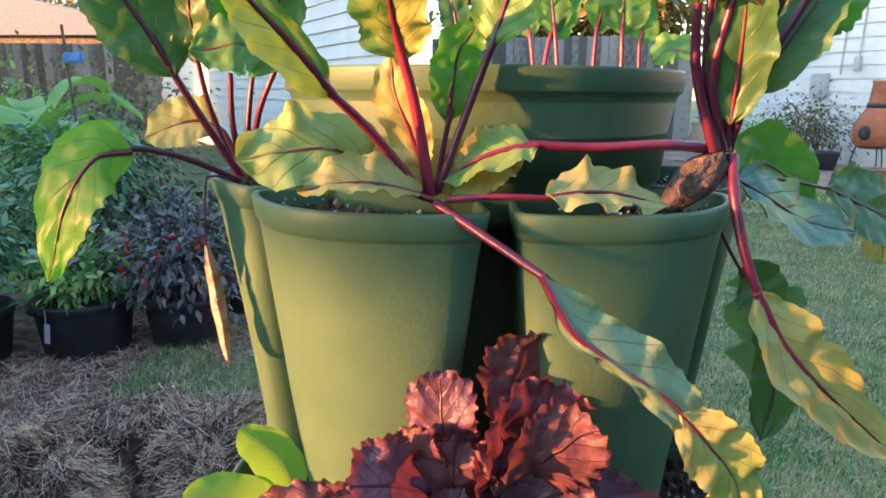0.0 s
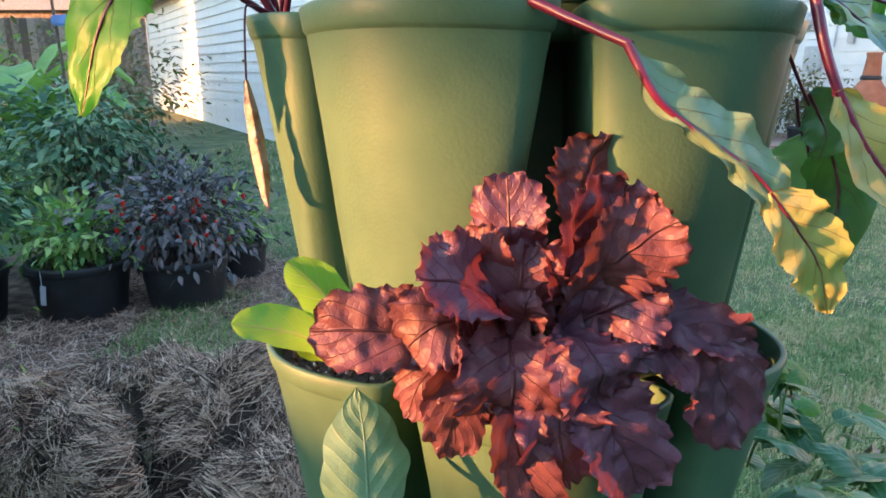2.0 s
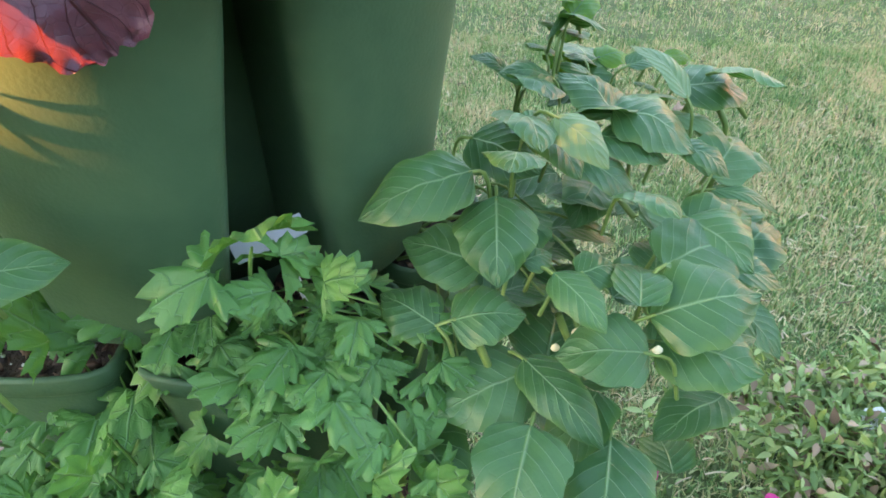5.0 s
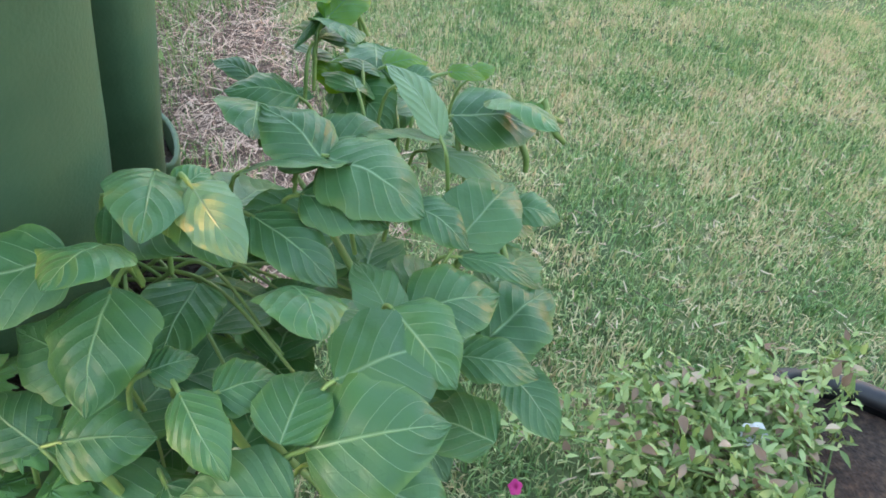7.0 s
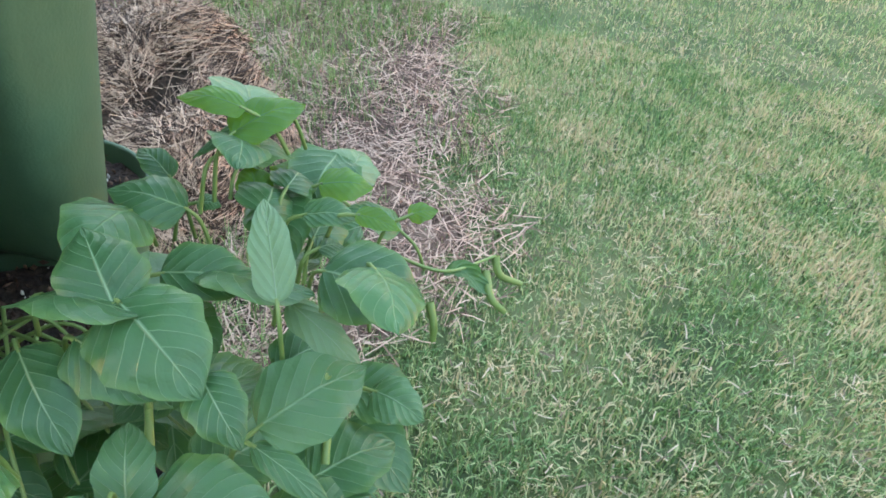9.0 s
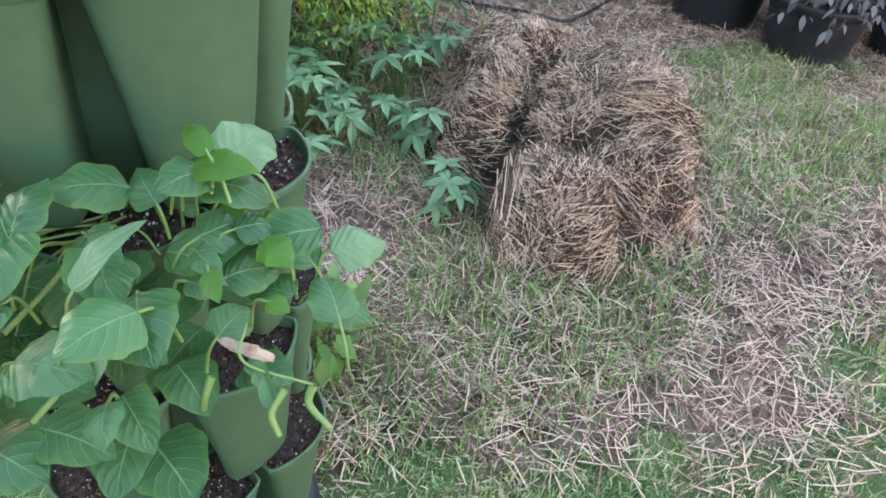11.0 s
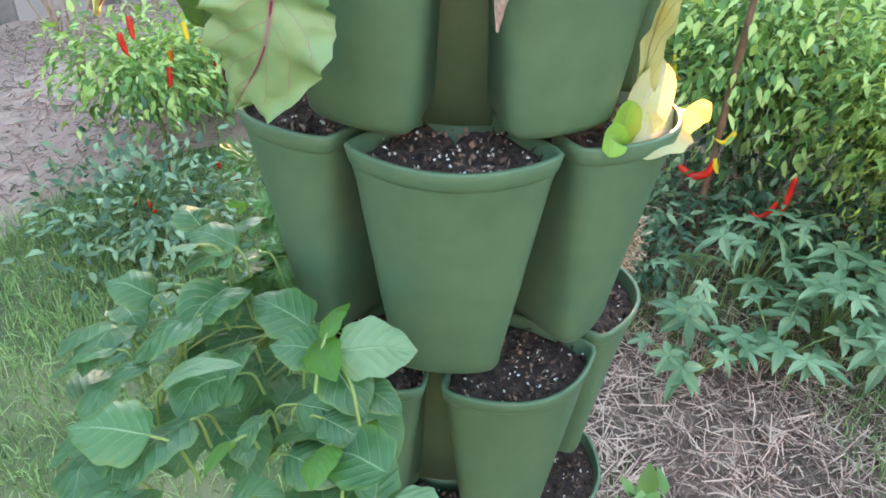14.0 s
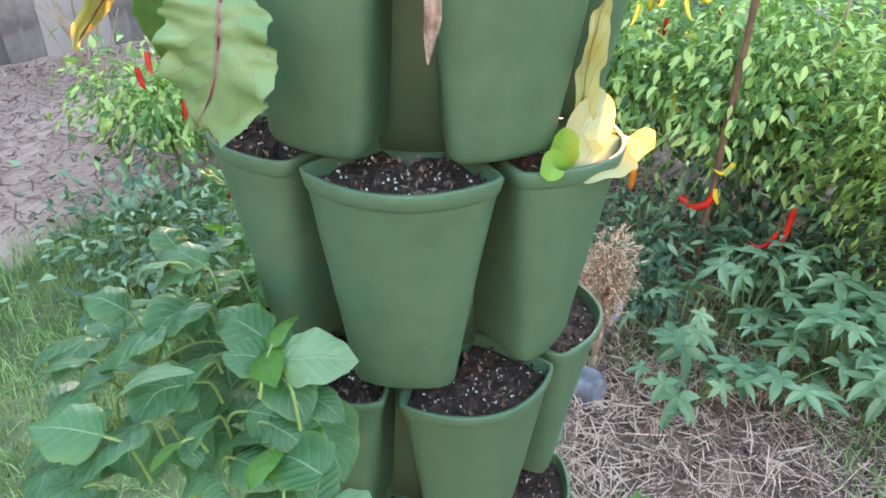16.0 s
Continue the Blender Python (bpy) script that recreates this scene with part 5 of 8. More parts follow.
lettuce_leaf([(-0.008, -0.215, 1.198), (0.020, -0.245, 1.160), (0.044, -0.240, 1.109)], 0.055, LETTUCE_DARK, (0.45, -0.9, 0.1), 14)
lettuce_leaf([(0.008, -0.205, 1.205), (0.081, -0.222, 1.195), (0.121, -0.222, 1.130)], 0.059, LETTUCE_DARK, (0.2, -1, 0.45), 15)
lettuce_leaf([(0.003, -0.200, 1.203), (0.054, -0.210, 1.213), (0.109, -0.215, 1.194)], 0.042, LETTUCE_DARK, (0.45, -0.6, 0.8), 16)
lettuce_leaf([(-0.005, -0.205, 1.201), (0.024, -0.225, 1.225), (0.052, -0.225, 1.236)], 0.050, LETTUCE_DARK, (0.5, -0.8, 0.5), 17)
lettuce_leaf([(-0.027, -0.215, 1.205), (-0.032, -0.235, 1.226), (-0.030, -0.240, 1.238)], 0.025, LETTUCE, (-0.2, -1, 0.4), 18)
lettuce_leaf([(-0.026, -0.205, 1.202), (-0.033, -0.225, 1.236), (-0.032, -0.225, 1.264)], 0.048, LETTUCE, (-0.2, -1, 0.25), 19)
lettuce_leaf([(-0.011, -0.205, 1.201), (-0.006, -0.225, 1.239), (-0.001, -0.222, 1.267)], 0.038, LETTUCE_DARK, (0.4, -0.9, 0.3), 20)
lettuce_leaf([(-0.030, -0.210, 1.200), (-0.058, -0.240, 1.202), (-0.078, -0.250, 1.212)], 0.040, LETTUCE_DARK, (-0.1, -0.8, 0.7), 21)

lime_lettuce = empty("young_lettuce", (0.000, 0.000, 0.000), "young lime-green lettuce leaves in a planter pocket", "lettuce")
lime_lettuce.location = (0, 0, 0)
leaf("leaf", [(-0.150, -0.130, 1.165), (-0.162, -0.140, 1.202), (-0.186, -0.150, 1.232)], 0.036, LIME, lime_lettuce, (0.3, -1, 0.3), "oval", ruffle=0.04, cup=0.1)
leaf("leaf", [(-0.154, -0.140, 1.158), (-0.181, -0.165, 1.184), (-0.219, -0.180, 1.197)], 0.034, LIME, lime_lettuce, (0, -0.7, 0.8), "oval", ruffle=0.05, cup=0.12)
leaf("leaf", [(-0.158, -0.140, 1.156), (-0.169, -0.150, 1.164), (-0.182, -0.155, 1.168)], 0.018, BEAN_LIME, lime_lettuce, (0, -0.7, 0.8), "oval")

yellow_lettuce = empty("pale_lettuce", (0.000, 0.000, 0.000), "pale yellow lettuce with broad spoon-shaped leaves", "lettuce")
yellow_lettuce.location = (0, 0, 0)
leaf("leaf", [(0.017, 0.189, 1.127), (-0.065, 0.201, 1.126), (-0.064, 0.242, 1.154)], 0.045, PALE_YELLOW, yellow_lettuce, (0.3, 0.8, 0.5), "oval", ruffle=0.03, freq=1.5, cup=0.10, nu=32, nv=13)
leaf("leaf", [(0.040, 0.196, 1.134), (0.018, 0.214, 1.143), (-0.065, 0.221, 1.123)], 0.05, PALE_YELLOW, yellow_lettuce, (0.6, 0.5, 0.7), "oval", ruffle=0.03, freq=1.5, cup=0.10, nu=32, nv=13)
leaf("leaf", [(0.017, 0.189, 1.127), (0.023, 0.199, 1.169), (-0.015, 0.204, 1.198)], 0.048, PALE_YELLOW, yellow_lettuce, (0.7, 0.7, 0.1), "oval", ruffle=0.03, freq=1.5, cup=0.10, nu=32, nv=13)
leaf("leaf", [(-0.004, 0.185, 1.137), (0.028, 0.198, 1.230), (0.049, 0.215, 1.300)], 0.027, WILTED, yellow_lettuce, (0.7, 0.7, 0), "strip", ruffle=0.22, freq=3.0, fold=0.30, nu=44, nv=11, crinkle=0.08)
leaf("leaf", [(0.035, 0.192, 1.129), (0.052, 0.193, 1.157), (0.059, 0.196, 1.184)], 0.03, LIME, yellow_lettuce, (0.7, 0.7, 0.2), "oval", ruffle=0.03, freq=1.5, cup=0.10, nu=32, nv=13)
leaf("leaf", [(0.047, 0.194, 1.129), (0.069, 0.193, 1.152), (0.081, 0.194, 1.140)], 0.026, LIME, yellow_lettuce, (0.7, 0.7, 0.4), "oval", ruffle=0.03, freq=1.5, cup=0.10, nu=32, nv=13)
leaf("leaf", [(0.002, 0.190, 1.119), (0.005, 0.205, 1.127), (0.008, 0.210, 1.122)], 0.03, DRY_LEAF, yellow_lettuce, (0.5, 0.5, 0.8), "oval", ruffle=0.03, freq=1.5, cup=0.10, nu=32, nv=13)


# ---- bright young bean in the third tier ----

young_bean = empty("young_bean_plant", (0.000, 0.000, 0.000), "young bean plant with quilted bright green leaves", "bean plant")
young_bean.location = (0, 0, 0)
# ---- the big bean bush in the third tier ----

bean_bush = empty("bean_bush", (0.000, 0.000, 0.000), "bushy green bean plant spilling out of the planter", "bean plant")
bean_bush.location = (0, 0, 0)
leaf("withered_leaf", [(0.411, 0.047, 0.950), (0.429, 0.069, 0.945), (0.428, 0.085, 0.930)], 0.013, DRY_LEAF, bean_bush, (0.3, 0.2, 1), "oval", ruffle=0.2, freq=2.5, fold=0.2)
stalk([(0.481, 0.102, 0.955), (0.487, 0.097, 0.943), (0.503, 0.107, 0.931)], 0.0033, 0.0022, BEAN_STEM, bean_bush, "bean_pod")
stalk([(0.478, 0.083, 0.955), (0.486, 0.071, 0.943), (0.497, 0.073, 0.931)], 0.0033, 0.0022, BEAN_STEM, bean_bush, "bean_pod")
stalk([(0.450, 0.039, 0.955), (0.456, 0.032, 0.943), (0.457, 0.029, 0.931)], 0.0033, 0.0022, BEAN_STEM, bean_bush, "bean_pod")
stalk([(0.413, 0.070, 0.960), (0.453, 0.061, 0.965), (0.481, 0.102, 0.955)], 0.0013, 0.001, BEAN_STEM, bean_bush, "stalk")
leaf("leaf", [(0.453, 0.061, 0.962), (0.464, 0.071, 0.960), (0.483, 0.073, 0.945)], 0.016, BEAN_SPOT, bean_bush, (0.2, -0.5, 1), "oval", ruffle=0.25, freq=2.5, fold=0.3, crinkle=0.06)
stalk([(0.427, -0.078, 0.930), (0.418, -0.052, 0.950), (0.399, -0.018, 0.970), (0.396, -0.000, 0.990)], 0.0026, 0.0018, BEAN_STEM, bean_bush, "stalk")
stalk([(0.391, -0.084, 0.930), (0.405, -0.067, 0.950), (0.418, -0.050, 0.970)], 0.0026, 0.0018, BEAN_STEM, bean_bush, "stalk")
stalk([(0.334, -0.099, 0.930), (0.310, -0.061, 0.950), (0.290, -0.035, 0.970)], 0.0026, 0.0018, BEAN_STEM, bean_bush, "stalk")
bush_tops = []


def bean_leaf(pts, width, material, face, seed, plant=None):
    """A pointed oval leaflet, quilted between its veins, with the end of its stalk."""
    r = np.random.default_rng(900 + seed)
    plant = plant or bean_bush
    width = min(width, 0.86 * (math.dist(pts[0], pts[1]) + math.dist(pts[1], pts[2])))
    leaf("leaf", pts, width, material, plant, face, "bean", fold=r.uniform(0.02, 0.16), ruffle=0.028, freq=2.0, quilt=0.016, crinkle=0.035, nu=32, nv=13, seed=seed, cup=-r.uniform(0.10, 0.20))
    base, mid = np.array(pts[0]), np.array(pts[1])
    into = base - mid
    into = into / np.linalg.norm(into) * r.uniform(0.012, 0.028)
    stalk([base - into * 0.15, base + into * 0.6 - [0, 0, 0.006], base + into - [0, 0, r.uniform(0.02, 0.045)]], 0.0013, 0.0016, BEAN_STEM, plant, n=8, k=5)
    bush_tops.append((base, mid, np.array(pts[2]), width))


bean_leaf([(0.311, 0.071, 1.047), (0.291, 0.064, 1.054), (0.269, 0.061, 1.050)], 0.021, BEAN_LIME, (0.22, -0.33, 0.92), 0)
bean_leaf([(0.307, 0.058, 1.035), (0.323, 0.078, 1.044), (0.337, 0.103, 1.041)], 0.033, BEAN_LIME, (0.20, -0.34, 0.92), 1)
bean_leaf([(0.318, 0.094, 1.032), (0.303, 0.066, 1.032), (0.285, 0.044, 1.018)], 0.011, BEAN, (0.22, -0.32, 0.92), 2)
bean_leaf([(0.342, 0.115, 0.973), (0.323, 0.111, 0.980), (0.302, 0.111, 0.977)], 0.032, BEAN_LIME, (0.17, -0.31, 0.94), 3)
bean_leaf([(0.347, 0.099, 0.982), (0.366, 0.105, 0.985), (0.383, 0.114, 0.979)], 0.031, BEAN_LIME, (0.15, -0.33, 0.93), 4)
bean_leaf([(0.316, 0.068, 0.974), (0.306, 0.081, 0.985), (0.294, 0.097, 0.986)], 0.028, BEAN_LIME, (0.19, -0.30, 0.93), 5)
bean_leaf([(0.359, 0.047, 0.994), (0.376, 0.052, 0.997), (0.391, 0.060, 0.991)], 0.024, BEAN, (0.15, -0.34, 0.93), 6)
bean_leaf([(0.393, 0.052, 1.001), (0.408, 0.052, 1.001), (0.422, 0.054, 0.995)], 0.017, BEAN_LIME, (0.13, -0.35, 0.93), 7)
bean_leaf([(0.418, 0.087, 0.983), (0.427, 0.092, 0.986), (0.436, 0.099, 0.984)], 0.017, BEAN_LIME, (0.12, -0.34, 0.93), 8)
bean_leaf([(0.254, 0.061, 0.985), (0.239, 0.066, 0.994), (0.222, 0.073, 0.994)], 0.023, BEAN, (0.22, -0.26, 0.94), 9)
bean_leaf([(0.288, 0.027, 0.992), (0.266, 0.020, 1.001), (0.240, 0.017, 0.999)], 0.039, BEAN, (0.26, -0.30, 0.92), 10)
bean_leaf([(0.281, 0.048, 0.981), (0.289, 0.050, 0.982), (0.296, 0.053, 0.978)], 0.017, BEAN, (0.22, -0.29, 0.93), 11)
bean_leaf([(0.382, -0.036, 0.999), (0.367, -0.012, 1.018), (0.348, 0.019, 1.022)], 0.026, BEAN_PALE_SHEEN, (0.17, -0.35, 0.92), 12)
bean_leaf([(0.392, 0.003, 0.993), (0.425, 0.002, 0.995), (0.455, 0.007, 0.982)], 0.067, BEAN, (0.11, -0.35, 0.93), 13)
bean_leaf([(0.305, -0.028, 0.988), (0.332, -0.020, 0.990), (0.355, -0.007, 0.980)], 0.041, BEAN, (0.22, -0.33, 0.92), 14)
bean_leaf([(0.312, -0.071, 1.008), (0.343, -0.086, 1.003), (0.370, -0.095, 0.982)], 0.059, BEAN, (0.19, -0.34, 0.92), 15)
bean_leaf([(0.313, -0.075, 1.005), (0.296, -0.062, 1.020), (0.275, -0.044, 1.024)], 0.048, BEAN, (0.25, -0.36, 0.90), 16)
bean_leaf([(0.376, -0.012, 0.975), (0.406, -0.026, 0.973), (0.433, -0.034, 0.956)], 0.023, BEAN_PALE_SHEEN, (0.12, -0.33, 0.94), 17)
bean_leaf([(0.392, -0.084, 0.955), (0.414, -0.061, 0.968), (0.433, -0.032, 0.964)], 0.052, BEAN_SPOT, (0.12, -0.32, 0.94), 18)
bean_leaf([(0.437, -0.030, 0.941), (0.454, -0.034, 0.942), (0.471, -0.036, 0.934)], 0.048, BEAN_SPOT, (0.08, -0.31, 0.95), 19)
bean_leaf([(0.362, -0.083, 0.983), (0.380, -0.097, 0.981), (0.396, -0.106, 0.967)], 0.031, BEAN, (0.15, -0.32, 0.93), 20)
bean_leaf([(0.300, -0.091, 0.995), (0.326, -0.098, 0.993), (0.349, -0.100, 0.978)], 0.040, BEAN, (0.20, -0.33, 0.92), 21)
bean_leaf([(0.274, -0.102, 0.988), (0.299, -0.120, 0.982), (0.321, -0.132, 0.962)], 0.039, BEAN, (0.22, -0.33, 0.92), 22)
bean_leaf([(0.245, -0.121, 1.016), (0.260, -0.138, 1.011), (0.272, -0.151, 0.994)], 0.057, BEAN, (0.25, -0.35, 0.90), 23)
bean_leaf([(0.241, -0.117, 1.012), (0.249, -0.108, 1.016), (0.255, -0.097, 1.015)], 0.029, BEAN, (0.25, -0.35, 0.90), 24)
bean_leaf([(0.360, -0.133, 0.942), (0.389, -0.126, 0.947), (0.416, -0.114, 0.937)], 0.056, BEAN, (0.13, -0.29, 0.95), 25)
bean_leaf([(0.410, -0.119, 0.901), (0.436, -0.099, 0.912), (0.461, -0.075, 0.905)], 0.059, BEAN, (0.09, -0.28, 0.96), 26)
bean_leaf([(0.351, -0.140, 0.942), (0.341, -0.123, 0.954), (0.329, -0.103, 0.955)], 0.032, BEAN_SPOT, (0.18, -0.31, 0.94), 27)
bean_leaf([(0.322, -0.187, 0.952), (0.355, -0.174, 0.957), (0.384, -0.157, 0.946)], 0.081, BEAN_SPOT, (0.17, -0.28, 0.95), 28)
bean_leaf([(0.265, -0.195, 0.953), (0.281, -0.190, 0.955), (0.295, -0.182, 0.948)], 0.039, BEAN, (0.22, -0.29, 0.93), 29)
bean_leaf([(0.232, -0.183, 0.955), (0.244, -0.178, 0.956), (0.254, -0.171, 0.951)], 0.048, BEAN, (0.23, -0.30, 0.93), 30)
bean_leaf([(0.392, -0.091, 0.949), (0.419, -0.100, 0.949), (0.444, -0.105, 0.934)], 0.017, BEAN, (0.12, -0.30, 0.95), 31)
bean_leaf([(0.392, -0.132, 0.904), (0.418, -0.138, 0.905), (0.443, -0.141, 0.892)], 0.035, BEAN, (0.13, -0.25, 0.96), 32)
bean_leaf([(0.201, -0.155, 1.004), (0.165, -0.168, 1.001), (0.131, -0.172, 0.981)], 0.048, BEAN, (-0.10, -0.49, 0.87), 33)
bean_leaf([(0.217, -0.158, 0.987), (0.214, -0.187, 0.978), (0.213, -0.210, 0.956)], 0.060, BEAN, (-0.10, -0.46, 0.88), 34)
bean_leaf([(0.205, -0.106, 1.003), (0.226, -0.123, 1.002), (0.249, -0.133, 0.988)], 0.058, BEAN, (-0.08, -0.49, 0.87), 35)
bean_leaf([(0.255, -0.132, 1.029), (0.268, -0.152, 1.025), (0.283, -0.166, 1.010)], 0.030, BEAN_PALE_SHEEN, (-0.10, -0.48, 0.87), 36)
bean_leaf([(0.308, -0.214, 0.934), (0.342, -0.215, 0.947), (0.379, -0.208, 0.943)], 0.073, BEAN, (-0.14, -0.40, 0.91), 37)
bean_leaf([(0.304, -0.233, 0.921), (0.276, -0.232, 0.924), (0.249, -0.225, 0.913)], 0.077, BEAN_SPOT, (-0.12, -0.39, 0.91), 38)
bean_leaf([(0.319, -0.208, 0.907), (0.349, -0.225, 0.912), (0.381, -0.235, 0.901)], 0.074, BEAN, (-0.14, -0.37, 0.92), 39)
bean_leaf([(0.240, -0.209, 0.884), (0.207, -0.222, 0.883), (0.176, -0.228, 0.865)], 0.070, BEAN_SPOT, (-0.09, -0.40, 0.91), 40)
bean_leaf([(0.250, -0.195, 0.954), (0.263, -0.216, 0.951), (0.276, -0.232, 0.937)], 0.029, BEAN, (-0.12, -0.42, 0.90), 41)
bean_leaf([(0.235, -0.207, 0.894), (0.255, -0.239, 0.891), (0.277, -0.263, 0.870)], 0.036, BEAN, (-0.11, -0.39, 0.92), 42)
bean_leaf([(0.232, -0.254, 0.884), (0.220, -0.286, 0.877), (0.211, -0.312, 0.854)], 0.065, BEAN_SPOT, (-0.11, -0.36, 0.93), 43)
bean_leaf([(0.288, -0.244, 0.858), (0.277, -0.278, 0.852), (0.268, -0.306, 0.828)], 0.066, BEAN, (-0.11, -0.35, 0.93), 44)
bean_leaf([(0.209, -0.173, 0.945), (0.183, -0.165, 0.953), (0.158, -0.149, 0.948)], 0.051, BEAN, (-0.09, -0.46, 0.88), 45)
bean_leaf([(0.179, -0.199, 0.917), (0.160, -0.188, 0.925), (0.142, -0.172, 0.923)], 0.052, BEAN, (-0.09, -0.43, 0.90), 46)
bean_leaf([(0.187, -0.199, 0.922), (0.211, -0.201, 0.929), (0.235, -0.199, 0.924)], 0.043, BEAN, (-0.10, -0.43, 0.90), 47)
bean_leaf([(0.351, -0.147, 0.961), (0.366, -0.170, 0.958), (0.383, -0.187, 0.943)], 0.049, BEAN, (-0.11, -0.41, 0.90), 48)
bean_leaf([(0.309, 0.082, 1.038), (0.291, 0.107, 1.041), (0.270, 0.127, 1.031)], 0.064, BEAN_PALE_SHEEN, (0.27, 0.31, 0.91), 49)
bean_leaf([(0.305, 0.068, 1.027), (0.318, 0.050, 1.034), (0.327, 0.028, 1.031)], 0.047, BEAN, (0.28, 0.31, 0.91), 50)
bean_leaf([(0.301, 0.061, 1.019), (0.312, 0.089, 1.013), (0.318, 0.113, 0.993)], 0.051, BEAN, (0.27, 0.30, 0.91), 51)
bean_leaf([(0.294, 0.087, 0.994), (0.293, 0.108, 0.992), (0.290, 0.126, 0.980)], 0.031, BEAN, (0.26, 0.29, 0.92), 52)
bean_leaf([(0.262, 0.008, 0.996), (0.268, -0.021, 1.009), (0.269, -0.054, 1.007)], 0.052, BEAN, (0.31, 0.26, 0.91), 53)
bean_leaf([(0.423, 0.003, 1.005), (0.439, -0.019, 1.014), (0.453, -0.046, 1.010)], 0.070, BEAN, (0.20, 0.30, 0.93), 54)
bean_leaf([(0.331, 0.080, 0.986), (0.330, 0.100, 0.985), (0.325, 0.116, 0.974)], 0.055, BEAN, (0.26, 0.29, 0.92), 55)
bean_leaf([(0.346, 0.155, 0.955), (0.346, 0.182, 0.957), (0.341, 0.207, 0.945)], 0.064, BEAN_PALE_SHEEN, (0.32, 0.15, 0.94), 56)
bean_leaf([(0.397, 0.146, 0.921), (0.374, 0.146, 0.933), (0.348, 0.144, 0.933)], 0.058, BEAN, (0.30, 0.16, 0.94), 57)
bean_leaf([(0.357, 0.064, 0.960), (0.355, 0.089, 0.961), (0.349, 0.111, 0.949)], 0.070, BEAN, (0.33, 0.20, 0.92), 58)
bean_leaf([(0.347, 0.140, 0.942), (0.329, 0.131, 0.955), (0.308, 0.119, 0.957)], 0.036, BEAN, (0.33, 0.18, 0.92), 59)
bean_leaf([(0.328, 0.053, 0.983), (0.322, 0.077, 0.985), (0.312, 0.099, 0.975)], 0.053, BEAN, (0.35, 0.22, 0.91), 60)
bean_leaf([(0.402, 0.048, 0.942), (0.390, 0.064, 0.946), (0.376, 0.078, 0.941)], 0.043, BEAN_SPOT, (0.30, 0.21, 0.93), 61)
bean_leaf([(0.373, 0.036, 0.979), (0.381, 0.046, 0.977), (0.387, 0.055, 0.968)], 0.036, BEAN, (0.32, 0.22, 0.92), 62)
bean_leaf([(0.322, 0.152, 0.879), (0.341, 0.172, 0.876), (0.356, 0.190, 0.859)], 0.069, BEAN, (0.29, 0.15, 0.95), 63)
bean_leaf([(0.232, -0.110, 1.022), (0.238, -0.140, 1.030), (0.240, -0.168, 1.024)], 0.042, BEAN_SPOT, (0.2, 0.2, 0.95), 64)
bean_leaf([(0.225, -0.165, 1.020), (0.222, -0.185, 1.032), (0.215, -0.205, 1.030)], 0.040, BEAN, (0.1, 0.35, 0.9), 65)
bean_leaf([(0.300, -0.155, 0.985), (0.310, -0.176, 0.997), (0.318, -0.200, 0.995)], 0.050, BEAN, (0.2, 0.3, 0.93), 66)
bean_leaf([(0.268, -0.075, 1.000), (0.300, -0.078, 1.010), (0.330, -0.070, 1.004)], 0.060, BEAN, (0.1, 0.45, 0.9), 67)
bean_leaf([(0.330, -0.010, 0.985), (0.362, -0.018, 0.993), (0.392, -0.010, 0.984)], 0.064, BEAN, (0.15, 0.4, 0.9), 68)
# the shaded storey of leaves below the top ones
rng = np.random.default_rng(22)
for i, (b, m_, t_, w_) in enumerate(list(bush_tops)):
    yaw = rng.uniform(0, 6.28)
    c = m_ + [rng.normal(0, 0.02), rng.normal(0, 0.02), -rng.uniform(0.05, 0.12)]
    if w_ < 0.04 or math.hypot(c[0] - AXIS[0], c[1] - AXIS[1]) < 0.262 or c[2] < 0.8 or c[1] > 0.12:
        continue
    d = np.array([math.cos(yaw), math.sin(yaw), rng.uniform(-0.5, -0.1)])
    L = rng.uniform(0.045, 0.065)
    leaf("leaf", [c - d * L / 2, c + [0, 0, 0.006], c + d * L / 2], L * rng.uniform(0.78, 0.92), BEAN, bean_bush, (rng.normal(0, 0.25), rng.normal(0, 0.25), 1), "bean", 0.06, 0.03, nu=18, nv=9, quilt=0.015, crinkle=0.03, seed=i * 2)
# the young bean beside it
leaf("leaf", [(-0.153, -0.262, 1.004), (-0.160, -0.280, 0.975), (-0.158, -0.285, 0.940), (-0.148, -0.283, 0.912)], 0.017, BEAN_SPOT, young_bean, (0.4, -1, 0.1), "strip", 0.35, 0.05, nu=28)
bean_leaf([(-0.124, -0.248, 1.097), (-0.127, -0.229, 1.134), (-0.135, -0.195, 1.158)], 0.055, BEAN_PALE_SHEEN, (0.22, -0.75, 0.62), 0, young_bean)
bean_leaf([(-0.125, -0.272, 1.064), (-0.129, -0.250, 1.100), (-0.138, -0.214, 1.121)], 0.046, BEAN_YOUNG, (0.23, -0.70, 0.67), 1, young_bean)
bean_leaf([(-0.128, -0.255, 1.056), (-0.153, -0.262, 1.067), (-0.182, -0.260, 1.067)], 0.046, BEAN_PALE_SHEEN, (0.25, -0.66, 0.71), 2, young_bean)
bean_leaf([(-0.077, -0.241, 1.047), (-0.098, -0.244, 1.057), (-0.122, -0.238, 1.058)], 0.038, BEAN, (0.19, -0.69, 0.70), 3, young_bean)
bean_leaf([(-0.065, -0.265, 1.058), (-0.048, -0.248, 1.079), (-0.034, -0.221, 1.089)], 0.029, BEAN, (0.16, -0.70, 0.69), 4, young_bean)
bean_leaf([(-0.062, -0.270, 1.013), (-0.082, -0.262, 1.032), (-0.105, -0.245, 1.041)], 0.047, BEAN_YOUNG, (0.18, -0.65, 0.74), 5, young_bean)
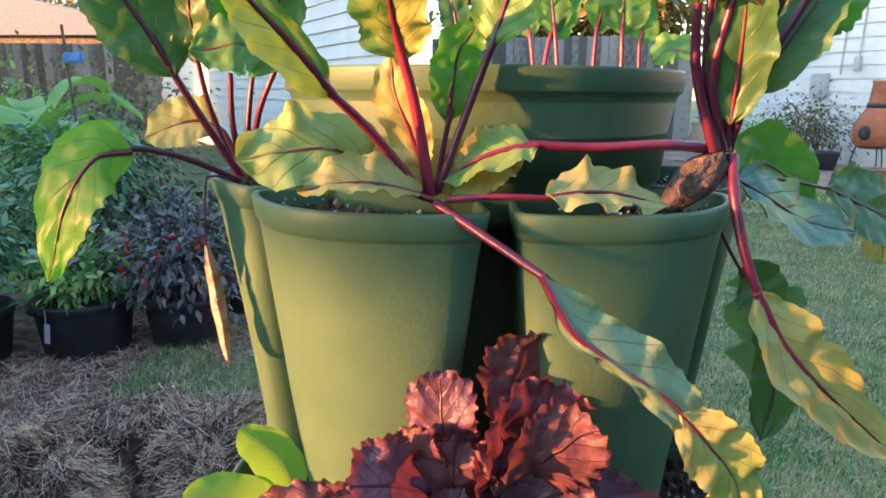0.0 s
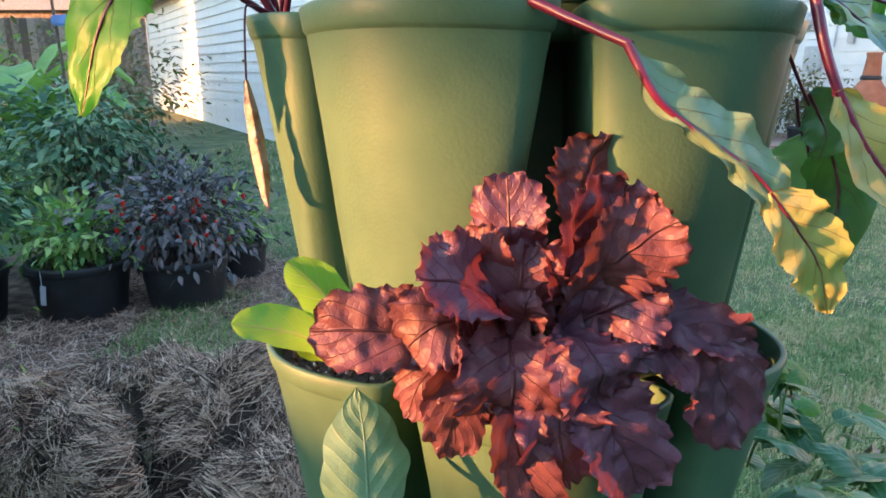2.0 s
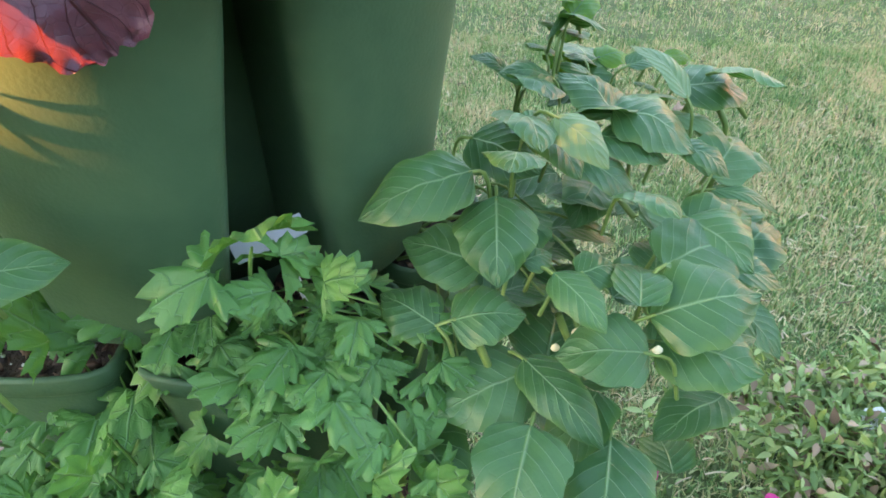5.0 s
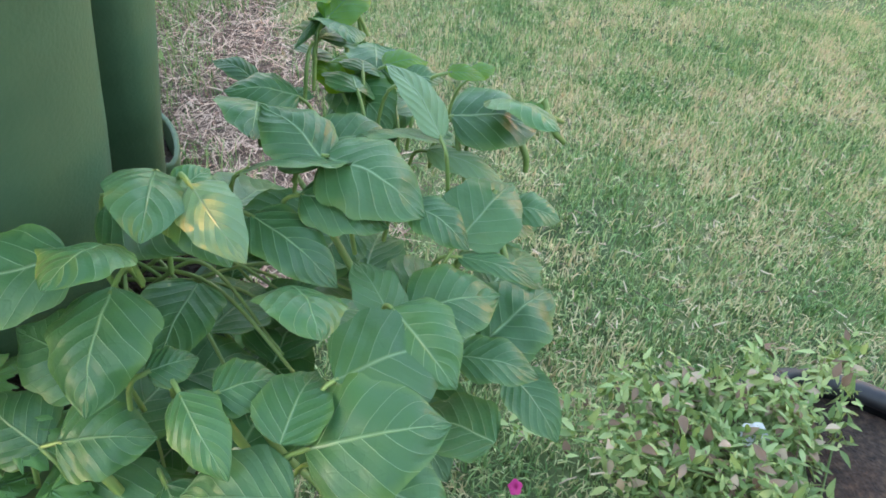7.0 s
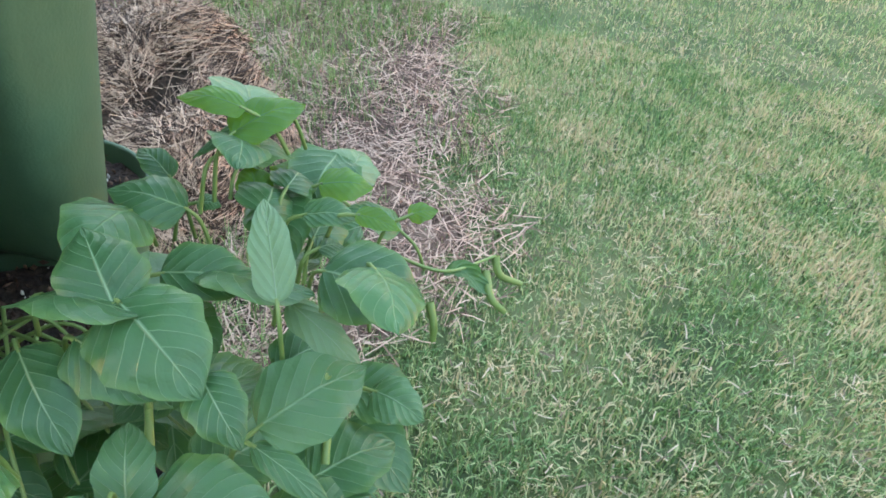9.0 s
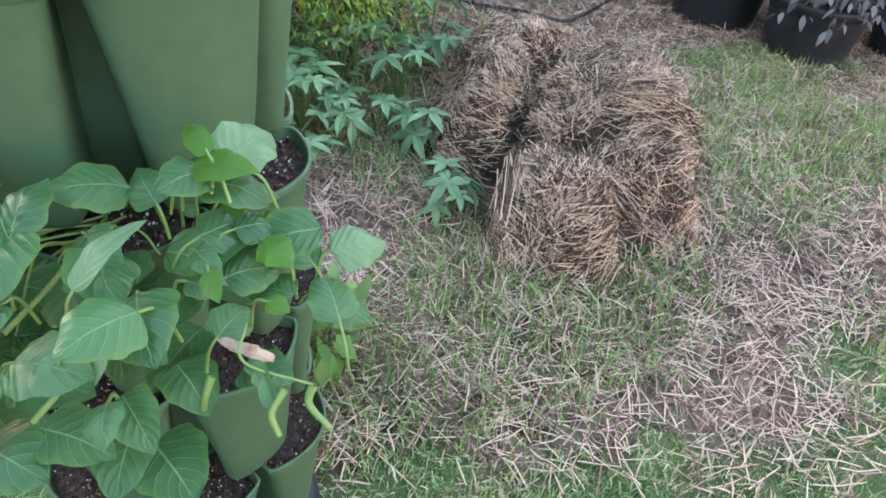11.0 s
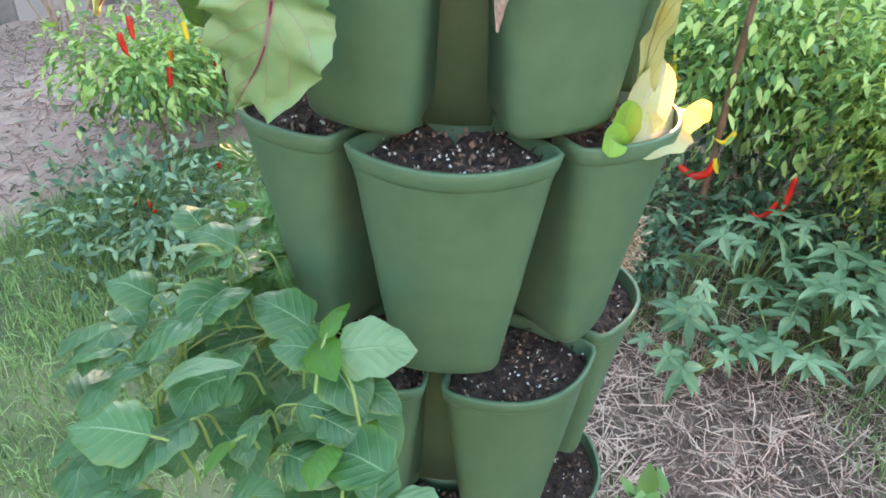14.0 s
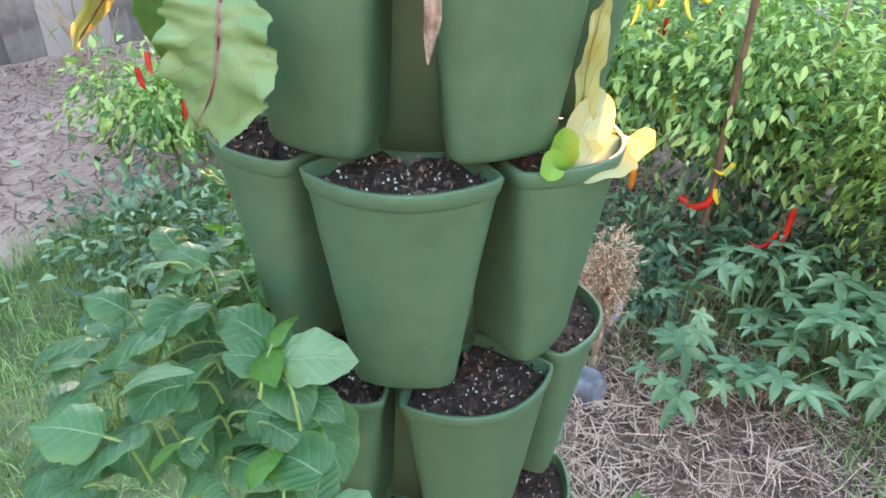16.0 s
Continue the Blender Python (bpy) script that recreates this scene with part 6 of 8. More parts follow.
bean_leaf([(-0.063, -0.267, 1.008), (-0.095, -0.269, 1.024), (-0.130, -0.260, 1.025)], 0.043, BEAN_YOUNG, (0.19, -0.63, 0.75), 6, young_bean)
bean_leaf([(-0.064, -0.255, 1.002), (-0.034, -0.251, 1.008), (-0.007, -0.237, 1.002)], 0.038, BEAN, (0.13, -0.62, 0.77), 7, young_bean)
bean_leaf([(-0.065, -0.257, 1.000), (-0.078, -0.280, 0.993), (-0.094, -0.295, 0.974)], 0.063, BEAN_YOUNG, (0.17, -0.60, 0.78), 8, young_bean)
bean_leaf([(-0.064, -0.273, 0.952), (-0.082, -0.295, 0.948), (-0.101, -0.308, 0.933)], 0.058, BEAN_YOUNG, (0.16, -0.54, 0.82), 9, young_bean)
bean_leaf([(-0.155, -0.270, 1.005), (-0.175, -0.274, 1.014), (-0.198, -0.272, 1.014)], 0.046, BEAN_SPOT, (0.26, -0.59, 0.76), 10, young_bean)
stalk([(-0.139, -0.170, 0.927), (-0.127, -0.235, 1.012), (-0.126, -0.245, 1.047), (-0.114, -0.235, 1.100)], 0.0028, 0.0018, BEAN_STEM, young_bean, "stalk")
stalk([(-0.139, -0.170, 0.927), (-0.098, -0.250, 1.013), (-0.069, -0.278, 1.022)], 0.0025, 0.0018, BEAN_STEM, young_bean, "stalk")
stalk([(-0.146, -0.200, 0.934), (-0.149, -0.250, 0.983), (-0.155, -0.270, 1.016)], 0.003, 0.002, BEAN_STEM, young_bean, "stalk")
stalk([(-0.126, -0.240, 1.024), (-0.103, -0.240, 1.041), (-0.068, -0.240, 1.049)], 0.002, 0.0014, BEAN_STEM, young_bean, "stalk")
rng = np.random.default_rng(21)
# inner leaves and stalks of the bush
bush_root = np.array([0.165, -0.03, 0.885])
for i in range(20):
    a = radians(rng.uniform(-34, 14) if i % 4 else rng.uniform(-54, -30))
    rr = rng.uniform(0.23, 0.37)
    z = rng.uniform(0.78, 0.90) - 0.25 * max(0, rr - 0.3)
    b = np.array([rr * math.cos(a), rr * math.sin(a), z])
    yaw = a + rng.normal(0, 1.1)
    d = np.array([math.cos(yaw), math.sin(yaw), rng.uniform(-0.7, 0.1)])
    L = rng.uniform(0.05, 0.082)
    leaf("leaf", [b, b + d * L * 0.5 + [0, 0, 0.008], b + d * L], L * rng.uniform(0.82, 0.98), BEAN if rng.random() < 0.8 else BEAN_SPOT, bean_bush,
         (0.5 * math.cos(yaw), 0.5 * math.sin(yaw), 1), "bean", 0.1, 0.03, nu=20, nv=11, quilt=0.015, crinkle=0.03, seed=i)
for i in range(16):
    a = radians(rng.uniform(-40, 8))
    rr = rng.uniform(0.24, 0.36)
    tip = np.array([rr * math.cos(a), rr * math.sin(a), rng.uniform(0.84, 0.91)])
    mid = bush_root * 0.4 + tip * 0.6 + [0, 0, rng.uniform(0.01, 0.05)]
    stalk([bush_root + rng.normal(0, 0.02, 3) * [1, 1, 0], mid, tip], 0.0017, 0.001, BEAN_STEM, bean_bush)
# pods hanging in the shade of the leaves
for b in ((0.262, -0.178, 0.905), (0.275, -0.170, 0.90), (0.205, -0.205, 0.905), (0.33, -0.13, 0.90)):
    b = np.array(b)
    stalk([b, b + [0.012, -0.004, -0.028], b + [rng.normal(0.03, 0.008), rng.normal(-0.01, 0.008), -0.055]], 0.003, 0.002, BEAN_STEM, bean_bush, "bean_pod")
for at in ((0.270, -0.196, 0.905), (0.305, -0.240, 0.93), (0.255, -0.205, 0.90)):
    bud(bean_bush, at)


# ---- parsley ----
def parsley_leaflet(plant, at, along, size, r):
    """A fan of three toothed lobes, folded a little along the middle of each."""
    nor = np.array([0.1, -0.35, 1.0]) + r.normal(0, 0.25, 3)
    side = np.cross(along, nor)
    side /= np.linalg.norm(side)
    nor = np.cross(side, along)
    th = np.linspace(-1.85, 1.85, 43)
    lobe = 0.42 + 0.58 * np.abs(np.cos(1.5 * th * 0.98)) ** 0.8
    edge = lobe * (1 - 0.20 * (np.arange(43) % 4) / 3) * (1 - 0.14 * np.abs(th)) + r.normal(0, 0.025, 43)
    V, UVS = [], []
    for k in np.linspace(0.06, 1, 6):
        rad = size * edge * k
        lift = size * (0.16 * k * np.abs(np.sin(1.5 * th)) + 0.05 * k * np.sin(th * 9 + r.uniform(0, 6))) - size * 0.22 * k * k
        V.append(at + along * (np.cos(th) * rad)[:, None] + side * (np.sin(th) * rad)[:, None] + nor * lift[:, None])
        UVS.append(np.stack([0.5 + 0.5 * k * np.cos(th), 0.5 + 0.5 * k * np.sin(th)], 1))
    mesh_obj("leaflet", np.concatenate(V), grid_faces(6, 43), PARSLEY, plant, uvs=np.concatenate(UVS))


def parsley_sprig(plant, root, head, seed, size=0.030):
    r = np.random.default_rng(seed)
    root, head = np.array(root), np.array(head)
    mid = root * 0.45 + head * 0.55 + np.array([0, 0, 0.02])
    stalk([root, mid, head], 0.0017, 0.0009, PARSLEY_STEM, plant, n=10, k=5)
    d = head - mid
    d /= np.linalg.norm(d)
    s = np.cross(d, (0, 0, 1.0))
    s /= np.linalg.norm(s) + 1e-6
    line = spline([root, mid, head], 12)
    joints = [(line[-1], d, 1.0)] + [(line[9], s, 0.9), (line[9], -s, 0.9), (line[7], s, 0.75), (line[7], -s, 0.75)] + ([(line[5], s, 0.6), (line[5], -s, 0.6)] if r.random() < 0.6 else [])
    for p, dr, sc in joints:
        dr = dr + r.normal(0, 0.2, 3) + np.array([0, 0, -0.15])
        dr /= np.linalg.norm(dr)
        q = p + dr * size * 0.5 * sc
        parsley_leaflet(plant, q, dr, size * sc * r.uniform(0.72, 1.08), r)


parsley_a = empty("parsley_plant", (0.10, -0.16, 0.875), "green curly-edged parsley in a planter pocket", "parsley", "parsley plants")
parsley_b = empty("parsley_plant", (0.0, -0.19, 0.62), "green parsley crowding out of a lower pocket", "parsley", "parsley plants")
rng = np.random.default_rng(77)
for i in range(72):
    x, y = rng.uniform(-0.15, 0.20), rng.uniform(-0.28, -0.155)
    z = 0.92 + (y + 0.16) * 1.0 + rng.normal(0, 0.012) - 0.9 * max(0, -0.04 - x)
    if x > 0 and z > 0.86:
        parsley_sprig(parsley_a, (0.10 + rng.normal(0, 0.015), -0.16 + rng.normal(0, 0.012), 0.878), (x, y, z), 100 + i, rng.uniform(0.034, 0.047))
    else:
        parsley_sprig(parsley_b, (0.0 + rng.normal(0, 0.02), -0.19 + rng.normal(0, 0.012), 0.622), (x, y, z), 100 + i, rng.uniform(0.034, 0.047))
parsley_sprig(parsley_a, (0.08, -0.18, 0.88), (0.103, -0.215, 1.000), 9, 0.050)
parsley_sprig(parsley_a, (0.09, -0.17, 0.88), (0.125, -0.205, 0.965), 12, 0.036)

plant_tag = empty("plant_tag", (0.085, -0.135, 0.875), "small white plastic plant label stuck in soil", "plant label")
tm = pose(0.094, -0.150, 0.962, -20, -14, 30)
part("label_board", box_bm(-0.028, 0.020, -0.0008, 0.0008, -0.007, 0.007, 0.0005, tm), WHITE_TAG, plant_tag)
part("stake", box_bm(-0.0025, 0.0025, -0.0007, 0.0007, -0.09, -0.0072, 0.0004, tm), WHITE_TAG, plant_tag)


def settle(plant, base):
    """Puts a plant's empty at the foot of the plant without moving its parts."""
    base = Vector(base)
    plant.location = base
    for o in plant.children:
        o.matrix_parent_inverse = Matrix.Translation(-base)


parsley_a.location = parsley_b.location = plant_tag.location = (0, 0, 0)
settle(parsley_a, (0.10, -0.16, 0.875))
settle(parsley_b, (0.0, -0.19, 0.62))
settle(plant_tag, (0.085, -0.135, 0.876))


# ---- foliage in the beds and the distance ----
def foliage_mat(name, colors, t_color, trans=0.3, rough=0.5, spec=0.4):
    m = mat(name, colors, rough, 6, 3, island=0.95, spec=spec)
    N, L = m.node_tree.nodes, m.node_tree.links
    b, out = N["Principled BSDF"], N["Material Output"]
    tr = N.new("ShaderNodeBsdfTranslucent")
    tr.inputs["Color"].default_value = (*t_color, 1)
    ms = N.new("ShaderNodeMixShader")
    ms.inputs[0].default_value = trans
    L.new(b.outputs[0], ms.inputs[1]), L.new(tr.outputs[0], ms.inputs[2]), L.new(ms.outputs[0], out.inputs["Surface"])
    return m


PEPPER_LEAF = foliage_mat("pepper_leaf", [(0.07, 0.18, 0.05), (0.23, 0.41, 0.115), (0.43, 0.58, 0.19)], (0.26, 0.46, 0.05))
# own colour of the dark bushes; doubles as painted shade inside the pepper plants
PEPPER_DARK = foliage_mat("dark_and_shade_leaf", [(0.04, 0.105, 0.055), (0.10, 0.20, 0.105), (0.20, 0.32, 0.17)], (0.05, 0.14, 0.03), 0.15)
PURPLE_LEAF = foliage_mat("purplish_dark_leaf", [(0.03, 0.036, 0.04), (0.085, 0.085, 0.09), (0.19, 0.165, 0.17)], (0.05, 0.05, 0.04), 0.15)
FERNY = foliage_mat("feathery_leaf", [(0.10, 0.20, 0.03), (0.20, 0.32, 0.06), (0.34, 0.44, 0.10)], (0.40, 0.50, 0.06), 0.4)
STAR_LEAF = foliage_mat("star_leaf", [(0.04, 0.115, 0.055), (0.11, 0.225, 0.11), (0.23, 0.37, 0.20)], (0.12, 0.30, 0.10), 0.2, 0.45)
BIG_LEAF = foliage_mat("banana_leaf", [(0.12, 0.26, 0.06), (0.20, 0.38, 0.10), (0.30, 0.48, 0.14)], (0.30, 0.50, 0.08), 0.35)
VINE = foliage_mat("autumn_vine", [(0.07, 0.08, 0.045), (0.14, 0.14, 0.08), (0.24, 0.20, 0.12)], (0.2, 0.2, 0.05), 0.3)
TREE_LEAF = foliage_mat("autumn_tree_leaf", [(0.10, 0.10, 0.035), (0.22, 0.18, 0.06), (0.38, 0.28, 0.09)], (0.35, 0.25, 0.05), 0.3)
PETUNIA = foliage_mat("petunia_leaf", [(0.12, 0.21, 0.07), (0.25, 0.37, 0.13), (0.40, 0.50, 0.22)], (0.3, 0.4, 0.08), 0.3)
BASIL = foliage_mat("basil_leaf", [(0.08, 0.18, 0.05), (0.14, 0.27, 0.08), (0.22, 0.38, 0.12)], (0.25, 0.45, 0.06), 0.3)
YELLOW_STRAP = foliage_mat("yellowed_strap_leaf", [(0.30, 0.30, 0.06), (0.48, 0.36, 0.08), (0.45, 0.24, 0.08)], (0.6, 0.45, 0.05), 0.4)
DRY_STALK = mat("dry_stalk", [(0.16, 0.10, 0.065), (0.30, 0.21, 0.14), (0.42, 0.32, 0.22)], 0.8, 12, 3, island=0.8)
PLUME = mat("dried_pink_plume", [(0.26, 0.15, 0.09), (0.46, 0.29, 0.17), (0.60, 0.42, 0.27)], 0.85, 12, 3, island=0.9)
GREEN_STALK = mat("green_stalk", [(0.08, 0.15, 0.04), (0.15, 0.22, 0.07)], 0.6, 20, 3)
WOOD_STALK = mat("woody_stalk", [(0.06, 0.045, 0.035), (0.14, 0.10, 0.075)], 0.85, 15, 3, 0.3, 40)
RED_FRUIT = mat("red_pepper_skin", [(0.42, 0.012, 0.01), (0.62, 0.03, 0.015)], 0.25, 20, 3)
ORANGE_FRUIT = mat("orange_pepper_skin", [(0.65, 0.16, 0.015), (0.75, 0.25, 0.02)], 0.25, 20, 3)
YELLOW_FRUIT = mat("yellow_pepper_skin", [(0.65, 0.45, 0.03), (0.75, 0.55, 0.04)], 0.25, 20, 3)
WHITE_PETAL = mat("white_petal", [(0.70, 0.68, 0.70), (0.82, 0.80, 0.80)], 0.6, 30, 3)
PINK_PETAL = mat("magenta_petal", [(0.45, 0.02, 0.16), (0.60, 0.04, 0.25)], 0.6, 30, 3)
GREY_BAG = mat("grey_plastic_film", [(0.10, 0.10, 0.11), (0.17, 0.17, 0.19), (0.26, 0.26, 0.29)], 0.45, 18, 4, 0.5, 40)
LILAC_POT = mat("lilac_grey_pot", [(0.30, 0.29, 0.36), (0.40, 0.39, 0.46)], 0.6, 8, 3, 0.1, 40)
GREY_METAL = mat("grey_painted_metal", [(0.38, 0.40, 0.42), (0.48, 0.50, 0.52)], 0.45, 10, 3, 0.05, 40)
BLUE_PLASTIC = mat("blue_plastic", [(0.05, 0.16, 0.45), (0.08, 0.22, 0.55)], 0.5, 10, 3)
CARD = mat("tan_board", [(0.42, 0.30, 0.20), (0.52, 0.40, 0.28)], 0.8, 10, 3)


def clump(name, parent, material, p, d, up, L, W, kind="stuff", bend=0.2, label=""):
    """Many small folded leaves in one mesh: bases p, ways d, upper sides up, lengths L and breadths W."""
    n = len(p)
    d = d / (np.linalg.norm(d, axis=1)[:, None] + 1e-9)
    s = np.cross(d, up)
    s /= np.linalg.norm(s, axis=1)[:, None] + 1e-9
    nr = np.cross(s, d)
    rows = []
    for u, w in ((0.0, 0.08), (0.16, 0.66), (0.38, 1.0), (0.64, 0.76), (0.86, 0.34), (1.0, 0.03)):
        c = p + d * (L * u)[:, None] - nr * (bend * L * u * u)[:, None]
        for v in (-1, 0, 1):
            rows.append(c + s * (v * w * W / 2)[:, None] + nr * (0.16 * abs(v) * w * W)[:, None])
    v = np.stack(rows, 1).reshape(-1, 3)
    g = grid_faces(6, 3)
    f = (np.arange(n)[:, None, None] * 18 + g[None]).reshape(-1, 4)
    ob = mesh_obj(name, v, f, material, parent, label)
    return tagged(ob, kind=kind) if kind else ob


def rand_dirs(rng, n, out, droop, spread=0.7):
    d = out + rng.normal(0, spread, (n, 3))
    d[:, 2] += droop
    up = np.tile([0.0, 0.0, 1.0], (n, 1)) + rng.normal(0, 0.35, (n, 3))
    return d, up


def shrub(name, label, category, base, height, radius, n, leaf_len, material, seed, stems=6, stem_mat=None, droop=-0.3, ratio=0.42, group="", low=0.25, tight=0.35):
    """A bushy plant: a short stem, limbs that fan out, and small leaves gathered along the limbs."""
    rng = np.random.default_rng(seed)
    base = np.array(base, float)
    plant = empty(name, tuple(base), label, category, group)
    stem_mat = stem_mat or GREEN_STALK
    sv, sf = tube(spline([(0, 0, 0), (rng.normal(0, 0.01), 0, height * 0.22), (rng.normal(0, 0.02), rng.normal(0, 0.02), height * 0.45)], 8), [0.012 * height + 0.003, 0.006 * height + 0.002], 7)
    mesh_obj("stem", sv, sf, stem_mat, plant)
    P, D = [], []
    per = n // stems
    for i in range(stems):
        a = 2 * math.pi * (i + rng.uniform(-0.3, 0.3)) / stems
        rr = radius * rng.uniform(0.55, 1.0)
        tip = np.array([rr * math.cos(a), rr * math.sin(a), height * rng.uniform(0.62, 1.0) * (1 - 0.25 * rr / radius)])
        root = np.array([0, 0, height * rng.uniform(low * 0.4, 0.42)])
        line = spline([root, root * 0.45 + tip * 0.55 + [0, 0, height * 0.10], tip], 14)
        sv, sf = tube(line, [0.006 * height + 0.0015, 0.002], 6)
        mesh_obj("limb", sv, sf, stem_mat, plant)
        k = rng.uniform(0.2, 1.0, per) ** 0.8
        c = line[np.minimum(13, (k * 13.99).astype(int))]
        off = rng.normal(0, 1, (per, 3)) * radius * tight * np.array([1, 1, 0.9])
        q = c + off
        q[:, 2] = np.maximum(q[:, 2], height * 0.06)
        P.append(q)
        o = off + c * [0.7, 0.7, 0.0]
        D.append(o / (np.linalg.norm(o, axis=1)[:, None] + 1e-9))
    P, D = np.vstack(P), np.vstack(D)
    d, up = rand_dirs(rng, len(P), D, droop, 0.5)
    L = rng.uniform(*leaf_len, len(P))
    clump("foliage", plant, material, P, d, up, L, L * ratio * rng.uniform(0.8, 1.2, len(P)))
    return plant


def fruit(name, parent, top, length, r, material, seed, curl=0.6):
    """A curved, tapering pepper hanging from its stalk."""
    rng = np.random.default_rng(seed)
    a = rng.uniform(0, 6.28)
    o = np.array([math.cos(a), math.sin(a), 0]) * length * curl * 0.5
    top = np.array(top, float)
    line = spline([top, top + [0, 0, -length * 0.35] + o * 0.25, top + [0, 0, -length * 0.75] + o, top + [0, 0, -length * (0.9 if curl < 0.9 else 0.55)] + o * 2], 12)
    sv, sf = tube(line, [r * 0.75, r, r * 0.95, r * 0.8, r * 0.5, r * 0.08], 8)
    ob = mesh_obj(name, sv, sf, material, parent)
    sv, sf = tube([top + [0, 0, 0.025], top + [0, 0, 0.008], top + [0, 0, -0.002]], [0.0018, 0.002, r * 0.8], 6)
    mesh_obj("calyx", sv, sf, GREEN_STALK, ob)
    return ob


def star_leaf(parent, at, yaw, pitch, size, seed):
    """A five-lobed leaf, its lobes pointed, lightly folded along each."""
    rng = np.random.default_rng(seed)
    lobes = ((-125, 0.55), (-62, 0.85), (0, 1.0), (62, 0.85), (125, 0.55))
    v, f = [(0, 0, 0)], []
    for ang, ln in lobes:
        a = radians(ang + rng.normal(0, 5))
        ln = ln * rng.uniform(0.9, 1.1)
        c, s = math.cos(a), math.sin(a)
        i = len(v)
        for u, w in ((0.22, 0.13), (0.50, 0.155), (0.78, 0.085), (1.0, 0.0)):
            for k in (-1, 0, 1):
                x, y = ln * u * c - k * w * s, ln * u * s + k * w * c
                v.append((x, y, -0.22 * (u * ln) ** 2 + 0.05 * abs(k) * (w > 0)))
        f += [(0, i, i + 1), (0, i + 1, i + 2)]
        for r_ in range(3):
            b = i + 3 * r_
            f += [(b, b + 3, b + 4, b + 1), (b + 1, b + 4, b + 5, b + 2)]
    m = pose(at[0], at[1], at[2], 0, pitch, math.degrees(yaw)) @ Matrix.Diagonal((size, size, size, 1))
    v = [tuple(m @ Vector(q)) for q in v]
    return mesh_obj("leaf", v, f, STAR_LEAF, parent, smooth=False)


def star_plant(base, height, n, size, seed, spread=0.12):
    rng = np.random.default_rng(seed)
    plant = empty("star_leaf_plant", (0, 0, 0), "low blue-green plant with five-pointed leaves on straw", "seedling", "star-leaf plants")
    b = np.array([base[0], base[1], 0.0])
    for i in range(n):
        a = 2.4 * i + rng.normal(0, 0.4)
        rr = spread * rng.uniform(0.25, 1.0)
        z = height * rng.uniform(0.45, 1.0)
        tip = b + [rr * math.cos(a), rr * math.sin(a), z]
        sv, sf = tube(spline([b, b * 0.5 + tip * 0.5 + [0, 0, 0.03], tip], 8), [0.004, 0.002], 5)
        mesh_obj("stalk", sv, sf, GREEN_STALK, plant)
        star_leaf(plant, tip, a + rng.normal(0, 0.3), rng.uniform(-8, 48), size * rng.uniform(0.65, 1.35), seed * 50 + i)
    settle(plant, b)
    return plant


def nursery_pot(base, r, h, label, lip=0.022):
    pot = empty("nursery_pot", base, label, "plant pot", "black nursery pots")
    sv, sf = lathe([(0.0, 0.0), (r * 0.80, 0.0), (r * 0.83, 0.012), (r * 0.965, h - 0.05)], 44)
    mesh_obj("wall", sv, sf, BLACK_POT, pot)
    sv, sf = lathe([(r * 0.965, h - 0.05), (r, h - 0.046), (r + 0.004, h - 0.012), (r, h), (r - lip * 0.5, h + 0.001), (r - lip, h - 0.006), (r - lip, h - 0.05)], 44)
    mesh_obj("rim", sv, sf, BLACK_POT, pot)
    sv, sf = lathe([(r - lip, h - 0.045), (r * 0.5, h - 0.035), (0.0, h - 0.03)], 30)
    mesh_obj("soil", sv, sf, SOIL, pot, "dark potting soil")
    for a in (-2.0, 1.1):
        M = Matrix.Rotation(a, 4, "Z")
        part("grip", box_bm(r * 0.96, r + 0.02, -0.06, 0.06, h - 0.045, h - 0.02, 0.006, M), BLACK_POT, pot)
    return pot


# potted peppers and berry-red bushes beyond the bale
for at, r_, h_, lb in (((-2.36, 2.85, 0.01), 0.27, 0.32, "large black plastic nursery pot with a hanging tag"), ((-1.84, 3.05, 0.01), 0.25, 0.30, "black plastic nursery pot holding a dark bush"),
                       ((-1.74, 3.62, 0.0), 0.19, 0.26, "small black nursery pot on the grass"), ((-2.92, 2.62, 0.01), 0.25, 0.30, "black plastic nursery pot on straw"),
                       ((-3.35, 2.1, 0.01), 0.20, 0.26, "black plastic nursery pot behind the strap-leaved plant"), ((-2.75, 3.65, 0.0), 0.27, 0.32, "black nursery pot under a tall dark bush")):
    nursery_pot(at, r_, h_, lb)
price_tag = empty("pot_tag", (-2.40, 2.575, 0.2), "white paper tag hanging on a black pot", "tag")
part("card", box_bm(-0.016, 0.016, -0.002, 0.0, -0.06, 0.05, 0.0005, Matrix.Rotation(radians(6), 4, "Y")), WHITE_TAG, price_tag)
part("string", box_bm(-0.002, 0.002, -0.003, -0.0012, 0.04, 0.13), WHITE_TAG, price_tag)
shrub("pepper_bush", "bright green pepper bush in a black pot", "pepper plant", (-2.36, 2.85, 0.28), 0.30, 0.27, 620, (0.05, 0.09), PEPPER_LEAF, 1, 7, group="potted bushes")
berry = shrub("berry_bush", "dark purplish bush with red fruits in a pot", "pepper plant", (-1.84, 3.05, 0.27), 0.46, 0.38, 1600, (0.04, 0.08), PURPLE_LEAF, 2, 9, WOOD_STALK, group="potted bushes")
rng = np.random.default_rng(31)
for i in range(60):
    a, rr = rng.uniform(0, 6.28), 0.36 * math.sqrt(rng.uniform(0.1, 1))
    fruit("red_fruit", berry, (rr * math.cos(a), rr * math.sin(a), rng.uniform(0.12, 0.44)), rng.uniform(0.025, 0.045), rng.uniform(0.009, 0.015), RED_FRUIT, i, 0.2)
